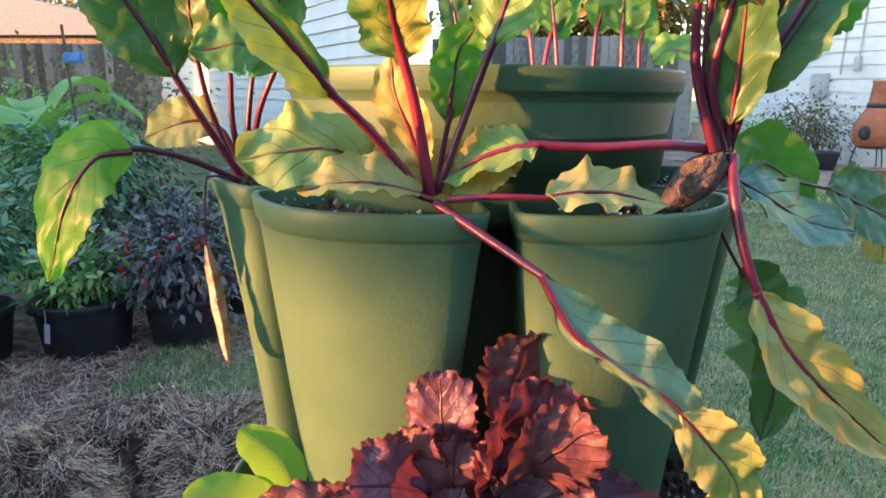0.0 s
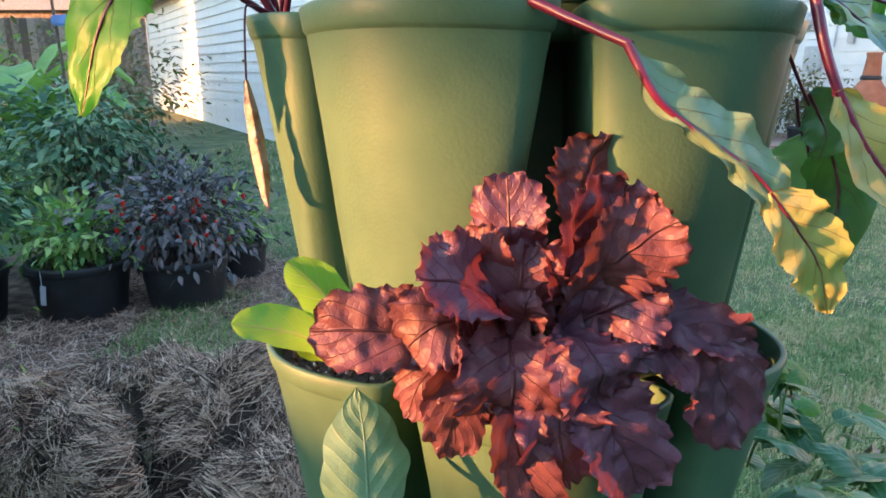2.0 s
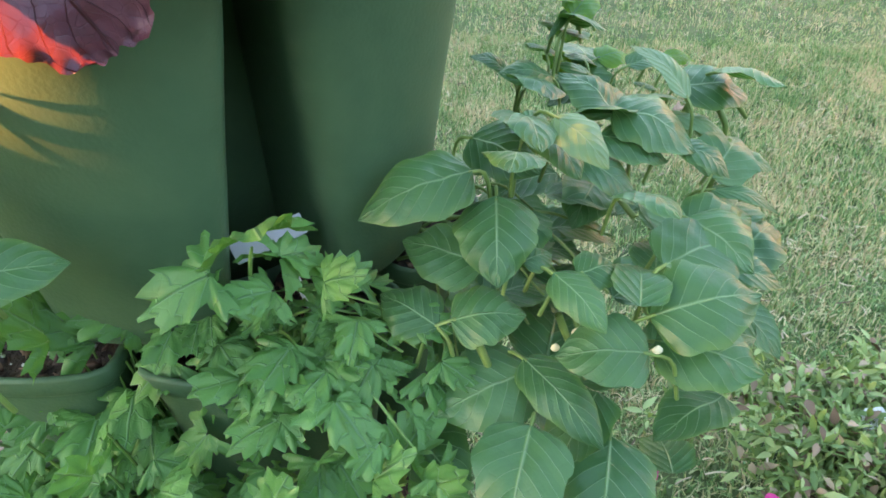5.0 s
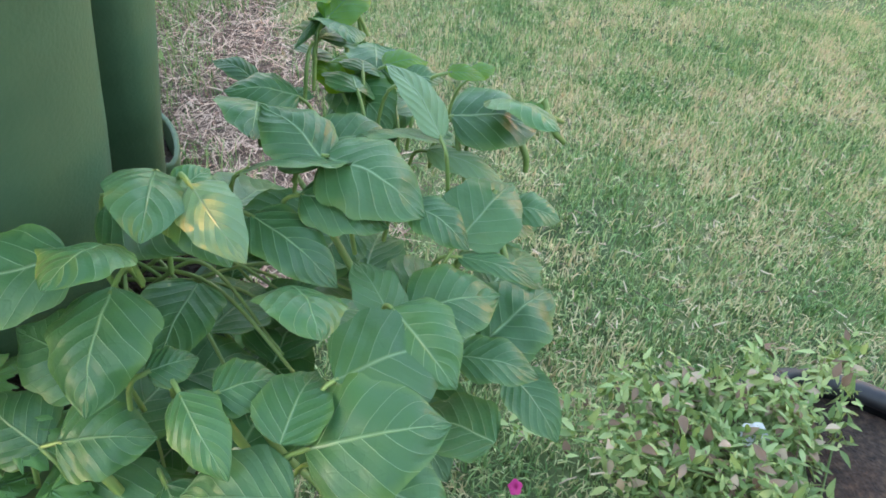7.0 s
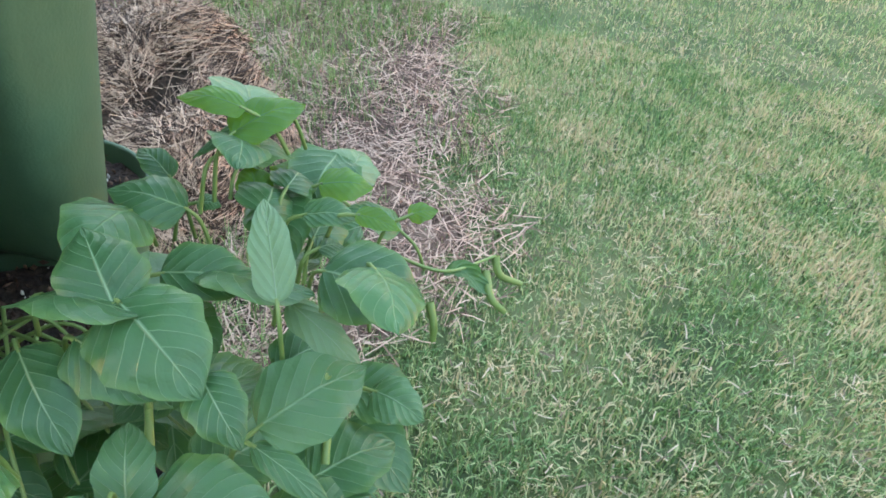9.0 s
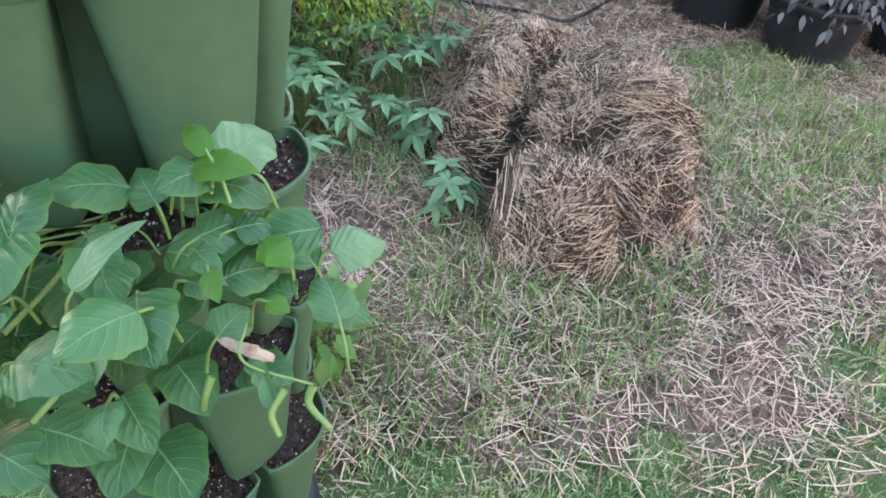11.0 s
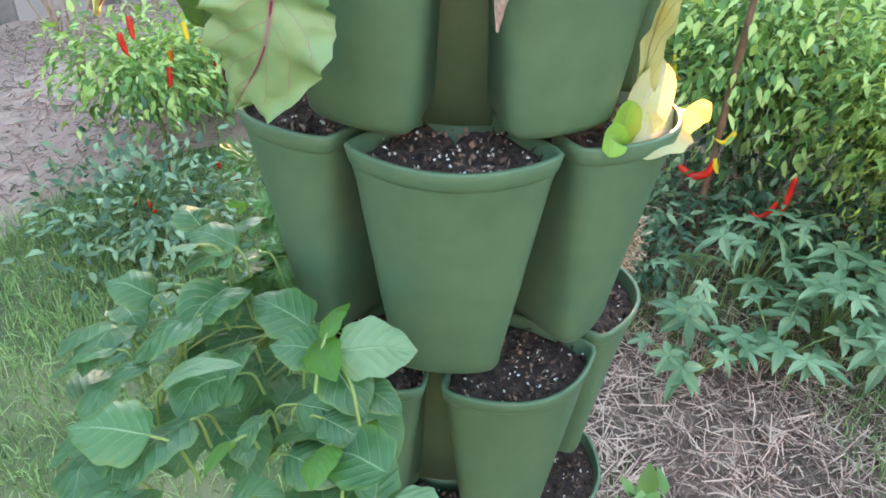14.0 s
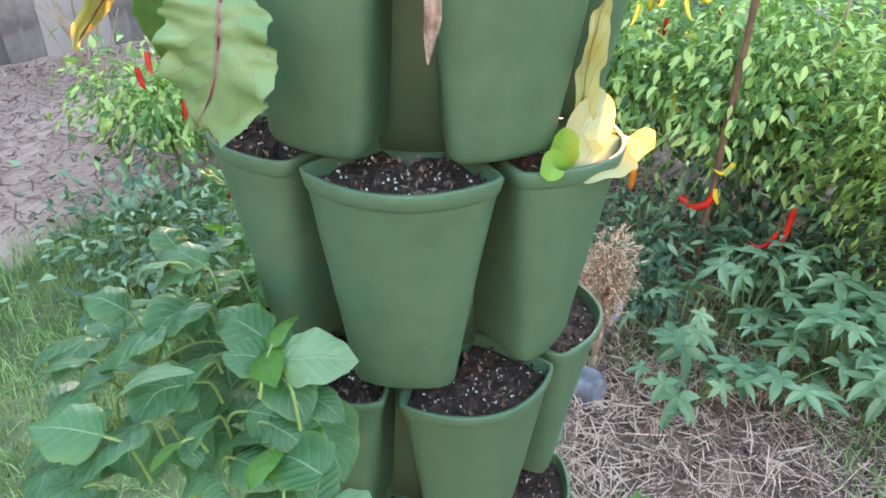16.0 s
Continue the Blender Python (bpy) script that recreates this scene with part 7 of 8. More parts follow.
shrub("dark_bush", "tall dark blue-green bush in a black pot", "bush", (-2.75, 3.65, 0.28), 1.0, 0.42, 1500, (0.05, 0.10), PEPPER_DARK, 3, 11, WOOD_STALK, group="potted bushes")
shrub("dark_bush", "dark blue-green leafy bush in a black pot", "bush", (-2.92, 2.62, 0.26), 0.72, 0.34, 900, (0.05, 0.09), PEPPER_DARK, 4, 9, WOOD_STALK, group="potted bushes")
shrub("dark_bush", "dark bush standing beside the garden path", "bush", (-2.3, 3.95, 0.0), 0.8, 0.36, 1000, (0.05, 0.10), PURPLE_LEAF, 14, 10, WOOD_STALK, group="potted bushes")
shrub("pepper_bush", "small green pepper plant in a small pot", "pepper plant", (-1.74, 3.62, 0.23), 0.30, 0.20, 260, (0.05, 0.08), PEPPER_LEAF, 5, 5, group="potted bushes")
shrub("dark_bush", "dark leafy bush among the pots", "bush", (-3.5, 3.2, 0.0), 1.0, 0.45, 1100, (0.05, 0.10), PEPPER_DARK, 15, 9, WOOD_STALK, group="potted bushes")

# the broad-leaved plant, the vine and the ribboned stake by the far fence
banana = empty("banana_plant", (-3.8, 4.65, 0), "broad-leaved green plant with arching pale leaves", "banana plant")
rng = np.random.default_rng(6)
sv, sf = tube([(0, 0, 0), (0.01, 0, 0.5), (0.02, 0, 1.05)], [0.06, 0.05, 0.03], 9)
mesh_obj("trunk", sv, sf, GREEN_STALK, banana)
for i in range(11):
    a = 2.4 * i
    L_ = rng.uniform(0.6, 0.95)
    d = np.array([math.cos(a), math.sin(a), 0])
    z0 = rng.uniform(0.75, 1.1)
    up_ = rng.uniform(0.45, 0.95)
    leaf("leaf", [np.array([0, 0, z0]), d * L_ * 0.35 + [0, 0, z0 + 0.4 * up_], d * L_ * 0.7 + [0, 0, z0 + 0.5 * up_], d * L_ * 1.05 + [0, 0, z0 + 0.25 * up_]], rng.uniform(0.26, 0.4), BIG_LEAF, banana, (-d[0], -d[1], 1.2), "oval", 0.15, 0.03, 6, seed=i)
ribbon_stake = empty("garden_stake", (-3.32, 4.4, 0), "thin dark garden stake tied with blue ribbon", "stake")
sv, sf = tube([(0, 0, 0), (0.01, 0, 1.0), (-0.03, 0, 1.95)], 0.011, 7)
mesh_obj("pole", sv, sf, WOOD_STALK, ribbon_stake)
part("ribbon", box_bm(-0.04, 0.12, -0.03, 0.03, 1.67, 1.75, 0.015), BLUE_PLASTIC, ribbon_stake, "bright blue ribbon")
shrub("vine_bush", "brownish overgrown vine thicket along the far fence", "bush", (-4.7, 7.1, 0), 1.75, 0.95, 2200, (0.06, 0.12), VINE, 7, 12, WOOD_STALK)
shrub("vine_bush", "green overgrown thicket along the far fence", "bush", (-6.4, 7.6, 0), 1.5, 1.0, 1500, (0.08, 0.14), BIG_LEAF, 8, 12, WOOD_STALK)
shrub("vine_bush", "low green growth at the lawn's edge", "bush", (-5.2, 5.5, 0), 0.75, 0.8, 1100, (0.06, 0.12), PEPPER_LEAF, 9, 10)


def tree(base, height, spread, n, leaf_len, material, seed, label, trunk_h=0.35):
    """A tree: a tapered trunk, forking limbs and leaf clumps with gaps between them."""
    rng = np.random.default_rng(seed)
    t = empty("tree", base, label, "tree", "trees beyond the yard")
    sv, sf = tube(spline([(0, 0, 0), (rng.normal(0, 0.1), 0, height * trunk_h * 0.6), (rng.normal(0, 0.2), rng.normal(0, 0.2), height * trunk_h * 1.4)], 10), [0.035 * height, 0.018 * height], 9)
    mesh_obj("trunk", sv, sf, WOOD_STALK, t)
    P, D = [], []
    limbs_n = 13
    for i in range(limbs_n):
        a = 2.4 * i + rng.normal(0, 0.3)
        rr = spread * rng.uniform(0.4, 1.0)
        tip = np.array([rr * math.cos(a), rr * math.sin(a), height * (0.5 + 0.5 * rng.uniform(0.1, 1.0) * (1 - 0.4 * rr / spread))])
        root = np.array([0, 0, height * trunk_h * rng.uniform(0.8, 1.35)])
        line = spline([root, root * 0.5 + tip * 0.5 + [0, 0, height * 0.06], tip], 12)
        sv, sf = tube(line, [0.012 * height, 0.002 * height], 6)
        mesh_obj("limb", sv, sf, WOOD_STALK, t)
        k = rng.uniform(0.35, 1.0, n // limbs_n)
        c = line[(k * 11.99).astype(int)]
        off = rng.normal(0, 1, (len(k), 3)) * spread * 0.20
        P.append(c + off)
        D.append(off)
    P, D = np.vstack(P), np.vstack(D)
    d, up = rand_dirs(rng, len(P), D / (np.linalg.norm(D, axis=1)[:, None] + 1e-9), -0.2, 0.7)
    L = rng.uniform(*leaf_len, len(P))
    clump("crown", t, material, P, d, up, L, L * 0.6)
    return t


for i, (x, y, h, s) in enumerate(((-30, 44, 9, 4.5), (-22, 46, 8.5, 4.5), (-14, 44, 8, 4), (-38, 40, 9.5, 5), (0.5, 25, 7.0, 3.0), (4.2, 24, 6.5, 2.8))):
    tree((x, y, 0), h, s, 2600, (0.25, 0.5), TREE_LEAF, 40 + i, "autumn tree with thinning yellow-brown leaves")
# trees out of view, added to keep the sun off the outbuilding and fence
for i, (x, y, h, s) in enumerate(((-21.1, 19.2, 9, 3.4), (-19.0, 17.0, 8, 3.0), (-22, 15.5, 8, 3.0), (-27, 17.0, 8, 3.2), (-32, 15.5, 8, 3.2), (-38, 14.0, 8, 3.2))):
    tree((x, y, 0), h, s, 3600, (0.3, 0.55), PEPPER_LEAF, 60 + i, "unseen leafy green tree on the sunset side, added to shade the outbuilding", 0.12)

# ---- on and by the patio ----
chim = empty("chiminea", (6.56, 12.2, 0.145), "terracotta chiminea with a black collar on the patio", "chiminea")
sv, sf = lathe([(0.0, 0.42), (0.20, 0.42), (0.30, 0.52), (0.34, 0.68), (0.32, 0.86), (0.24, 1.02), (0.155, 1.14)], 36)
mesh_obj("bowl", sv, sf, TERRACOTTA, chim)
sv, sf = lathe([(0.158, 1.13), (0.150, 1.18), (0.115, 1.55), (0.13, 1.58), (0.13, 1.61), (0.10, 1.61), (0.10, 1.3)], 32)
mesh_obj("chimney", sv, sf, TERRACOTTA, chim)
sv, sf = lathe([(0.16, 1.14), (0.172, 1.145), (0.165, 1.21), (0.15, 1.215)], 32)
mesh_obj("collar", sv, sf, BLACK_POT, chim, "black iron collar")
# a black ellipsoid takes the place of an open mouth
bm = bmesh.new()
bmesh.ops.create_uvsphere(bm, u_segments=20, v_segments=10, radius=0.13, matrix=Matrix.Translation((-0.24, -0.21, 0.70)) @ Matrix.Diagonal((0.9, 0.6, 1, 1)))
part("mouth", bm, BLACK_POT, chim, "black fire opening", True)
sv, sf = lathe([(0.23, 0.44), (0.245, 0.45), (0.245, 0.48), (0.23, 0.49)], 32)
mesh_obj("stand_ring", sv, sf, BLACK_POT, chim)
for a in (0.4, 2.5, 4.6):
    sv, sf = tube([(0.24 * math.cos(a), 0.24 * math.sin(a), 0.46), (0.30 * math.cos(a), 0.30 * math.sin(a), 0.2), (0.32 * math.cos(a), 0.32 * math.sin(a), 0.0)], 0.013, 7)
    mesh_obj("leg", sv, sf, BLACK_POT, chim)
sv, sf = lathe([(0.0, 0.0), (0.15, 0.0), (0.25, 0.18), (0.29, 0.42), (0.25, 0.62), (0.19, 0.74), (0.22, 0.80), (0.24, 0.82), (0.21, 0.82), (0.17, 0.74)], 36)
urn = empty("urn", (6.1, 15.2, 0.145), "large tan clay urn on the patio", "urn")
mesh_obj("body", sv, sf, TAN_CLAY, urn)
def clay_pot(at, r, h, m, label):
    p = empty("flower_pot", at, label, "flower pot")
    sv, sf = lathe([(0.0, 0.0), (r * 0.68, 0.0), (r * 0.92, h * 0.78)], 30)
    mesh_obj("body", sv, sf, m, p)
    sv, sf = lathe([(r * 0.92, h * 0.78), (r, h * 0.78), (r * 1.03, h), (r * 0.88, h), (r * 0.84, h * 0.8)], 30)
    mesh_obj("rim", sv, sf, m, p)
    sv, sf = lathe([(r * 0.86, h * 0.86), (0.0, h * 0.88)], 30)
    mesh_obj("soil", sv, sf, SOIL, p)
    return p


clay_pot((7.0, 10.8, 0.145), 0.20, 0.32, TERRACOTTA, "terracotta flower pot on the patio")
clay_pot((6.2, 11.3, 0.145), 0.26, 0.16, TAN_CLAY, "wide brown clay bowl on the patio")
clay_pot((6.34, 10.5, 0.145), 0.13, 0.30, TAN_CLAY, "tall brown clay pot on the patio")
clay_pot((5.9, 12.35, 0.145), 0.20, 0.34, BLACK_POT, "black flower pot on the patio")
clay_pot((5.62, 12.75, 0.145), 0.16, 0.26, BLACK_POT, "small black flower pot on the patio")
bucket = empty("bucket", (4.64, 12.1, 0.0), "white bucket with a blue lid on the lawn", "bucket")
sv, sf = lathe([(0.0, 0.0), (0.13, 0.0), (0.155, 0.34), (0.165, 0.345), (0.165, 0.36)], 30)
mesh_obj("body", sv, sf, WHITE_TAG, bucket)
sv, sf = lathe([(0.168, 0.355), (0.168, 0.385), (0.0, 0.39)], 30)
mesh_obj("lid", sv, sf, BLUE_PLASTIC, bucket, "blue plastic lid")
shrub("patio_bush", "rounded green bush beside the house wall", "bush", (5.9, 13.4, 0.1), 1.25, 0.75, 1700, (0.06, 0.12), VINE, 17, 11, WOOD_STALK)
shrub("patio_bush", "green shrub beside the patio pots", "bush", (5.2, 14.3, 0.1), 0.9, 0.6, 1000, (0.06, 0.12), PEPPER_LEAF, 18, 10, WOOD_STALK)
crate = empty("storage_box", (4.9, 16.0, 0.1), "tan board box with a blue cover by the wall", "box")
part("box_body", box_bm(-0.45, 0.45, -0.3, 0.3, 0, 0.75, 0.01), CARD, crate)
part("cover", box_bm(-0.4, 0.2, -0.28, 0.28, 0.752, 0.98, 0.10), BLUE_PLASTIC, crate, "blue folded plastic cover")


def on_house(x, z):
    """Place on the house wall, x metres along it."""
    return back_house.matrix_basis @ Vector((x, -0.02, z))


bpy.context.view_layer.update()
HR = Matrix.Rotation(math.atan2(5.8 - 16.5, 11.4 - 5.2), 4, "Z")


def wall_box(name, label, category, x, z, w, h, d, m, lens=False):
    o = empty(name, (0, 0, 0), label, category)
    o.matrix_basis = Matrix.Translation(Vector((5.2, 16.5, 0)) + HR @ Vector((x, 0, z))) @ HR
    part("box_body", box_bm(-w / 2, w / 2, -0.02 - d, -0.02, -h / 2, h / 2, 0.015), m, o)
    part("cover_plate", box_bm(-w * 0.42, w * 0.42, -0.028 - d, -0.0205 - d, -h * 0.42, h * 0.42, 0.003), m, o)
    if lens:
        sv, sf = lathe([(0.0, 0.13), (0.09, 0.12), (0.115, 0.09), (0.12, 0.0)], 28)
        lm = Matrix.Translation((0, -0.02 - d, 0.0)) @ Matrix.Rotation(radians(90), 4, "X")
        mesh_obj("meter_dome", [tuple(lm @ Vector(q)) for q in sv], sf, GREY_METAL, o, "glass meter dome")
    return o


wall_box("electric_meter", "round grey electric meter on the house wall", "meter", 2.33, 2.44, 0.24, 0.34, 0.09, GREY_METAL, True)
wall_box("junction_box", "grey metal service box on the house wall", "service box", 2.56, 1.68, 0.36, 0.5, 0.14, GREY_METAL)
wall_box("junction_box", "small grey box on the house wall", "service box", 3.3, 2.1, 0.13, 0.28, 0.09, GREY_METAL)
for x_, z0_, z1_ in ((2.33, 2.6, 4.5), (2.95, 1.9, 4.5), (3.3, 2.25, 4.3)):
    cd = empty("conduit", (0, 0, 0), "grey conduit pipe down the house wall", "pipe", "conduits")
    cd.matrix_basis = Matrix.Translation(Vector((5.2, 16.5, 0)) + HR @ Vector((x_, -0.045, 0))) @ HR
    sv, sf = tube(spline([(0, 0, z0_), (0.02, 0, z0_ * 0.5 + z1_ * 0.5), (0, 0, z1_)], 8), 0.018, 8)
    mesh_obj("pipe", sv, sf, GREY_METAL, cd)

# ---- petunias ----
grow_bag = empty("fabric_pot", (1.13, 0.09, 0), "round black fabric grow bag with a soft rim", "plant pot")
rng = np.random.default_rng(9)
sv, sf = lathe([(0.0, 0.0), (0.25, 0.0), (0.27, 0.02), (0.275, 0.12), (0.27, 0.235)], 48)
sv = sv * (1 + 0.012 * np.sin(np.arctan2(sv[:, 1], sv[:, 0]) * 9)[:, None] * [1, 1, 0])
mesh_obj("bag", sv, sf, BLACK_POT, grow_bag)
sv, sf = lathe([(0.268 + 0.022 * math.cos(a), 0.245 + 0.02 * math.sin(a)) for a in np.linspace(0, 2 * math.pi, 11)], 48)
mesh_obj("rim", sv, sf, BLACK_POT, grow_bag)
sv, sf = lathe([(0.255, 0.215), (0.15, 0.225), (0.0, 0.23)], 30)
mesh_obj("soil", sv, sf, SOIL, grow_bag, "dark potting soil")
petunia = empty("petunia_plant", (1.03, 0.16, 0.225), "leggy petunia with white and magenta flowers", "petunia")
P, D = [], []
for i in range(46):
    a = rng.uniform(0.9, 4.4)
    rr = rng.uniform(0.12, 0.42)
    root = np.array([rng.uniform(-0.12, 0.10), rng.uniform(-0.14, 0.1), 0.0])
    tip = np.array([-0.03 + rr * math.cos(a) * 1.05, rr * math.sin(a) * 0.6, rng.uniform(0.03, 0.13) - 0.12 * max(0, rr - 0.3)])
    line = spline([root, root * 0.5 + tip * 0.5 + [0, 0, rng.uniform(0.02, 0.06)], tip], 10)
    sv, sf = tube(line, [0.0022, 0.0013], 5)
    mesh_obj("stem", sv, sf, GREEN_STALK if rng.random() < 0.7 else DRY_STALK, petunia)
    for k in range(120):
        P.append(line[int(3 + 6.99 * rng.random())] + rng.normal(0, 0.012, 3))
        D.append(rng.normal(0, 1, 3) + [0, 0, 0.3])
P, D = np.array(P), np.array(D)
d, up = rand_dirs(rng, len(P), D / np.linalg.norm(D, axis=1)[:, None], 0.0, 0.3)
L = rng.uniform(0.014, 0.036, len(P))
clump("foliage", petunia, PETUNIA, P, d, up, L, L * 0.34)
k = rng.random(len(P)) < 0.10
clump("withered_foliage", petunia, DRY_STALK, P[k] + [0, 0, 0.006], d[k], up[k], L[k], L[k] * 0.5)


def flower(parent, at, r, material, face):
    n = 30
    a = np.linspace(0, 2 * np.pi, n, endpoint=False)
    lob = 1 + 0.10 * np.cos(5 * a)
    rings = [np.c_[np.cos(a) * r * 0.08, np.sin(a) * r * 0.08, np.full(n, -r * 0.9)], np.c_[np.cos(a) * r * 0.25, np.sin(a) * r * 0.25, np.full(n, -r * 0.2)],
             np.c_[np.cos(a) * r * 0.62, np.sin(a) * r * 0.62, 0.05 * r * np.sin(10 * a)], np.c_[np.cos(a) * r * lob, np.sin(a) * r * lob, -0.12 * r + 0.12 * r * np.sin(10 * a + 1)]]
    v = np.vstack(rings)
    i, j = np.meshgrid(np.arange(3), np.arange(n), indexing="ij")
    j2 = (j + 1) % n
    f = np.stack([i * n + j, i * n + j2, (i + 1) * n + j2, (i + 1) * n + j], -1).reshape(-1, 4)
    R = np.array(Vector(face).to_track_quat("Z", "Y").to_matrix())
    return mesh_obj("flower", v @ R.T + np.array(at), f, material, parent)


for at, r_, m_, fc in (((-0.09, 0.10, 0.085), 0.026, WHITE_PETAL, (-0.5, -0.6, 0.7)), ((-0.07, 0.03, 0.085), 0.024, WHITE_PETAL, (-0.2, -0.7, 0.6)),
                       ((-0.20, 0.0, 0.065), 0.020, WHITE_PETAL, (-0.7, -0.4, 0.4)), ((-0.32, -0.12, 0.075), 0.024, PINK_PETAL, (-0.6, -0.3, 0.7)), ((-0.47, -0.02, 0.04), 0.012, PINK_PETAL, (-0.6, -0.3, 0.7))):
    flower(petunia, at, r_, m_, fc)

# ---- the pepper bed ----
rng = np.random.default_rng(12)
for i, (x, y, h, r_, n, lb) in enumerate(((-2.02, -0.12, 1.16, 0.36, 1200, "tall green chili pepper plant with hanging red fruits"), (-2.04, 0.30, 1.0, 0.34, 1100, "bushy green chili pepper plant with ripe fruits"),
                                          (-2.45, 1.0, 1.0, 0.36, 1100, "leafy green pepper plant beside the straw"), (-2.45, 0.50, 1.2, 0.40, 1000, "tall pepper plant at the back of the bed"),
                                          (-2.55, -0.15, 1.2, 0.42, 1000, "tall pepper plant by the fence side of the bed"), (-2.15, -0.72, 1.25, 0.42, 1500, "green pepper plant with yellow fruits"),
                                          (-2.8, -1.2, 1.4, 0.46, 1300, "pepper plant among the back rows"), (-2.9, 1.1, 1.1, 0.45, 900, "overgrown pepper plant near the hose"))):
    pl = shrub("pepper_plant", lb, "pepper plant", (x, y, 0), h, r_, int(n * 3.0), (0.02, 0.064), PEPPER_LEAF, 100 + i, 15, GREEN_STALK, -0.6, 0.40, "pepper plants", 0.5, 0.36)
    # inner leaves in the darker leaf colour, to paint the shade within
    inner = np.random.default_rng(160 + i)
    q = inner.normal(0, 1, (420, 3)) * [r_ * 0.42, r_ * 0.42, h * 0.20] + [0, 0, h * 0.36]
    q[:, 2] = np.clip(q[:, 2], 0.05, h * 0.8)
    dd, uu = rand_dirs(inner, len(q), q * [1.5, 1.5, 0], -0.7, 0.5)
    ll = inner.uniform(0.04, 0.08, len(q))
    clump("shade_toned_foliage", pl, PEPPER_DARK, q, dd, uu, ll, ll * 0.42)
    for k in range(3):
        a, rr = rng.uniform(-1.8, 1.8), r_ * rng.uniform(0.6, 1.1)
        m_ = (RED_FRUIT, YELLOW_FRUIT, ORANGE_FRUIT, RED_FRUIT, YELLOW_FRUIT)[int(rng.integers(0, 5))]
        fruit("pepper", pl, (rr * math.cos(a), rr * math.sin(a), h * rng.uniform(0.3, 0.95)), rng.uniform(0.06, 0.11), rng.uniform(0.007, 0.010), m_, 200 + 10 * i + k, rng.uniform(0.3, 1.0))
    if i == 1:
        for at, ln, m_, cu in (((0.36, -0.13, 0.44), 0.17, RED_FRUIT, 0.06), ((0.34, -0.16, 0.33), 0.09, RED_FRUIT, 0.9), ((0.34, -0.35, 0.53), 0.06, YELLOW_FRUIT, 1.0)):
            fruit("pepper", pl, at, ln, 0.011, m_, 5, cu)
bent_pepper = empty("pepper_fruit", (-1.707, -0.15, 0.34), "ripe red chili bent into a hook, hanging from its plant", "pepper")
sv, sf = tube(spline([(0.0, 0.055, 0.075), (0.0, 0.045, 0.02), (0.0, 0.005, -0.006), (0.0, -0.045, 0.008), (0.0, -0.062, 0.035)], 16), [0.009, 0.014, 0.015, 0.012, 0.003], 9)
mesh_obj("flesh", sv, sf, RED_FRUIT, bent_pepper)
sv, sf = tube(spline([(0.0, 0.055, 0.078), (0.0, 0.064, 0.05), (0.0, 0.078, 0.025)], 8), [0.010, 0.011, 0.004], 8)
mesh_obj("unripe_tip", sv, sf, YELLOW_FRUIT, bent_pepper, "yellow-green end")
yellow_plant = [o for o in scene.objects if o.name.startswith("pepper_plant")][0]
for k, (y_, z_, ln, cu) in enumerate(((-0.30, 1.04, 0.09, 0.9), (-0.25, 1.06, 0.08, 1.1), (-0.19, 1.05, 0.09, 0.8), (-0.15, 1.07, 0.07, 1.0), (-0.34, 1.0, 0.08, 0.7))):
    fruit("pepper", yellow_plant, (0.34, y_, z_), ln, 0.009, YELLOW_FRUIT, 500 + k, cu)
fruit("pepper", yellow_plant, (0.50, -0.20, 0.50), 0.12, 0.012, ORANGE_FRUIT, 510, 0.5)
shrub("feathery_plant", "feathery yellow-green plant among the peppers", "herb", (-1.84, 0.56, 0), 1.1, 0.36, 6500, (0.018, 0.04), FERNY, 120, 14, GREEN_STALK, 0.2, 0.22, "feathery herbs")
shrub("feathery_plant", "feathery green plant at the bed's edge", "herb", (-1.88, 0.72, 0), 0.9, 0.40, 4200, (0.018, 0.035), FERNY, 121, 12, GREEN_STALK, 0.1, 0.25, "feathery herbs")
for i, (x, y, h, r_, n, lb) in enumerate(((-1.64, -0.30, 0.34, 0.20, 620, "low dark pepper plant at the corner of the bed"), (-1.42, -0.20, 0.20, 0.13, 300, "small dark herb beside the dried plume plant"),
                                          (-1.80, 0.10, 0.32, 0.22, 620, "low dark growth under the chili peppers"), (-1.86, 0.45, 0.34, 0.22, 620, "low leafy growth at the front of the bed"))):
    shrub("pepper_plant", lb, "pepper plant", (x, y, 0), h, r_, n, (0.03, 0.06), PEPPER_DARK, 170 + i, 9, GREEN_STALK, -0.2, 0.36, "low herbs", 0.2)
for i, (x, y, h, n, sz) in enumerate(((-1.05, 0.14, 0.20, 9, 0.075), (-1.22, 0.02, 0.26, 8, 0.08), (-1.44, 0.42, 0.30, 12, 0.085), (-1.49, 0.15, 0.34, 11, 0.08), (-1.41, 0.60, 0.28, 10, 0.085), (-1.25, 0.32, 0.22, 9, 0.08),
                                      (-1.23, 0.79, 0.24, 5, 0.085), (-0.84, 0.79, 0.19, 6, 0.085), (-1.75, 0.62, 0.38, 10, 0.085), (-1.9, 1.05, 0.36, 10, 0.09), (-1.62, 0.84, 0.36, 8, 0.08), (-1.68, 0.34, 0.36, 10, 0.085), (-0.47, -1.62, 0.16, 6, 0.07))):
    star_plant((x, y), h, max(4, int(n * 1.25)), sz * 1.15, 300 + i, 0.16 if n > 6 else 0.10)
cane_stake = empty("bamboo_stake", (-1.76, -0.11, 0), "brown knotty cane stake among the peppers", "stake", "plant stakes")
sv, sf = tube([(0.16 * k / 14, 0.03 * k / 14, 1.25 * k / 14) for k in range(15)], [0.011 if k % 3 else 0.0135 for k in range(15)], 8)
mesh_obj("cane", sv, sf, CANE, cane_stake)
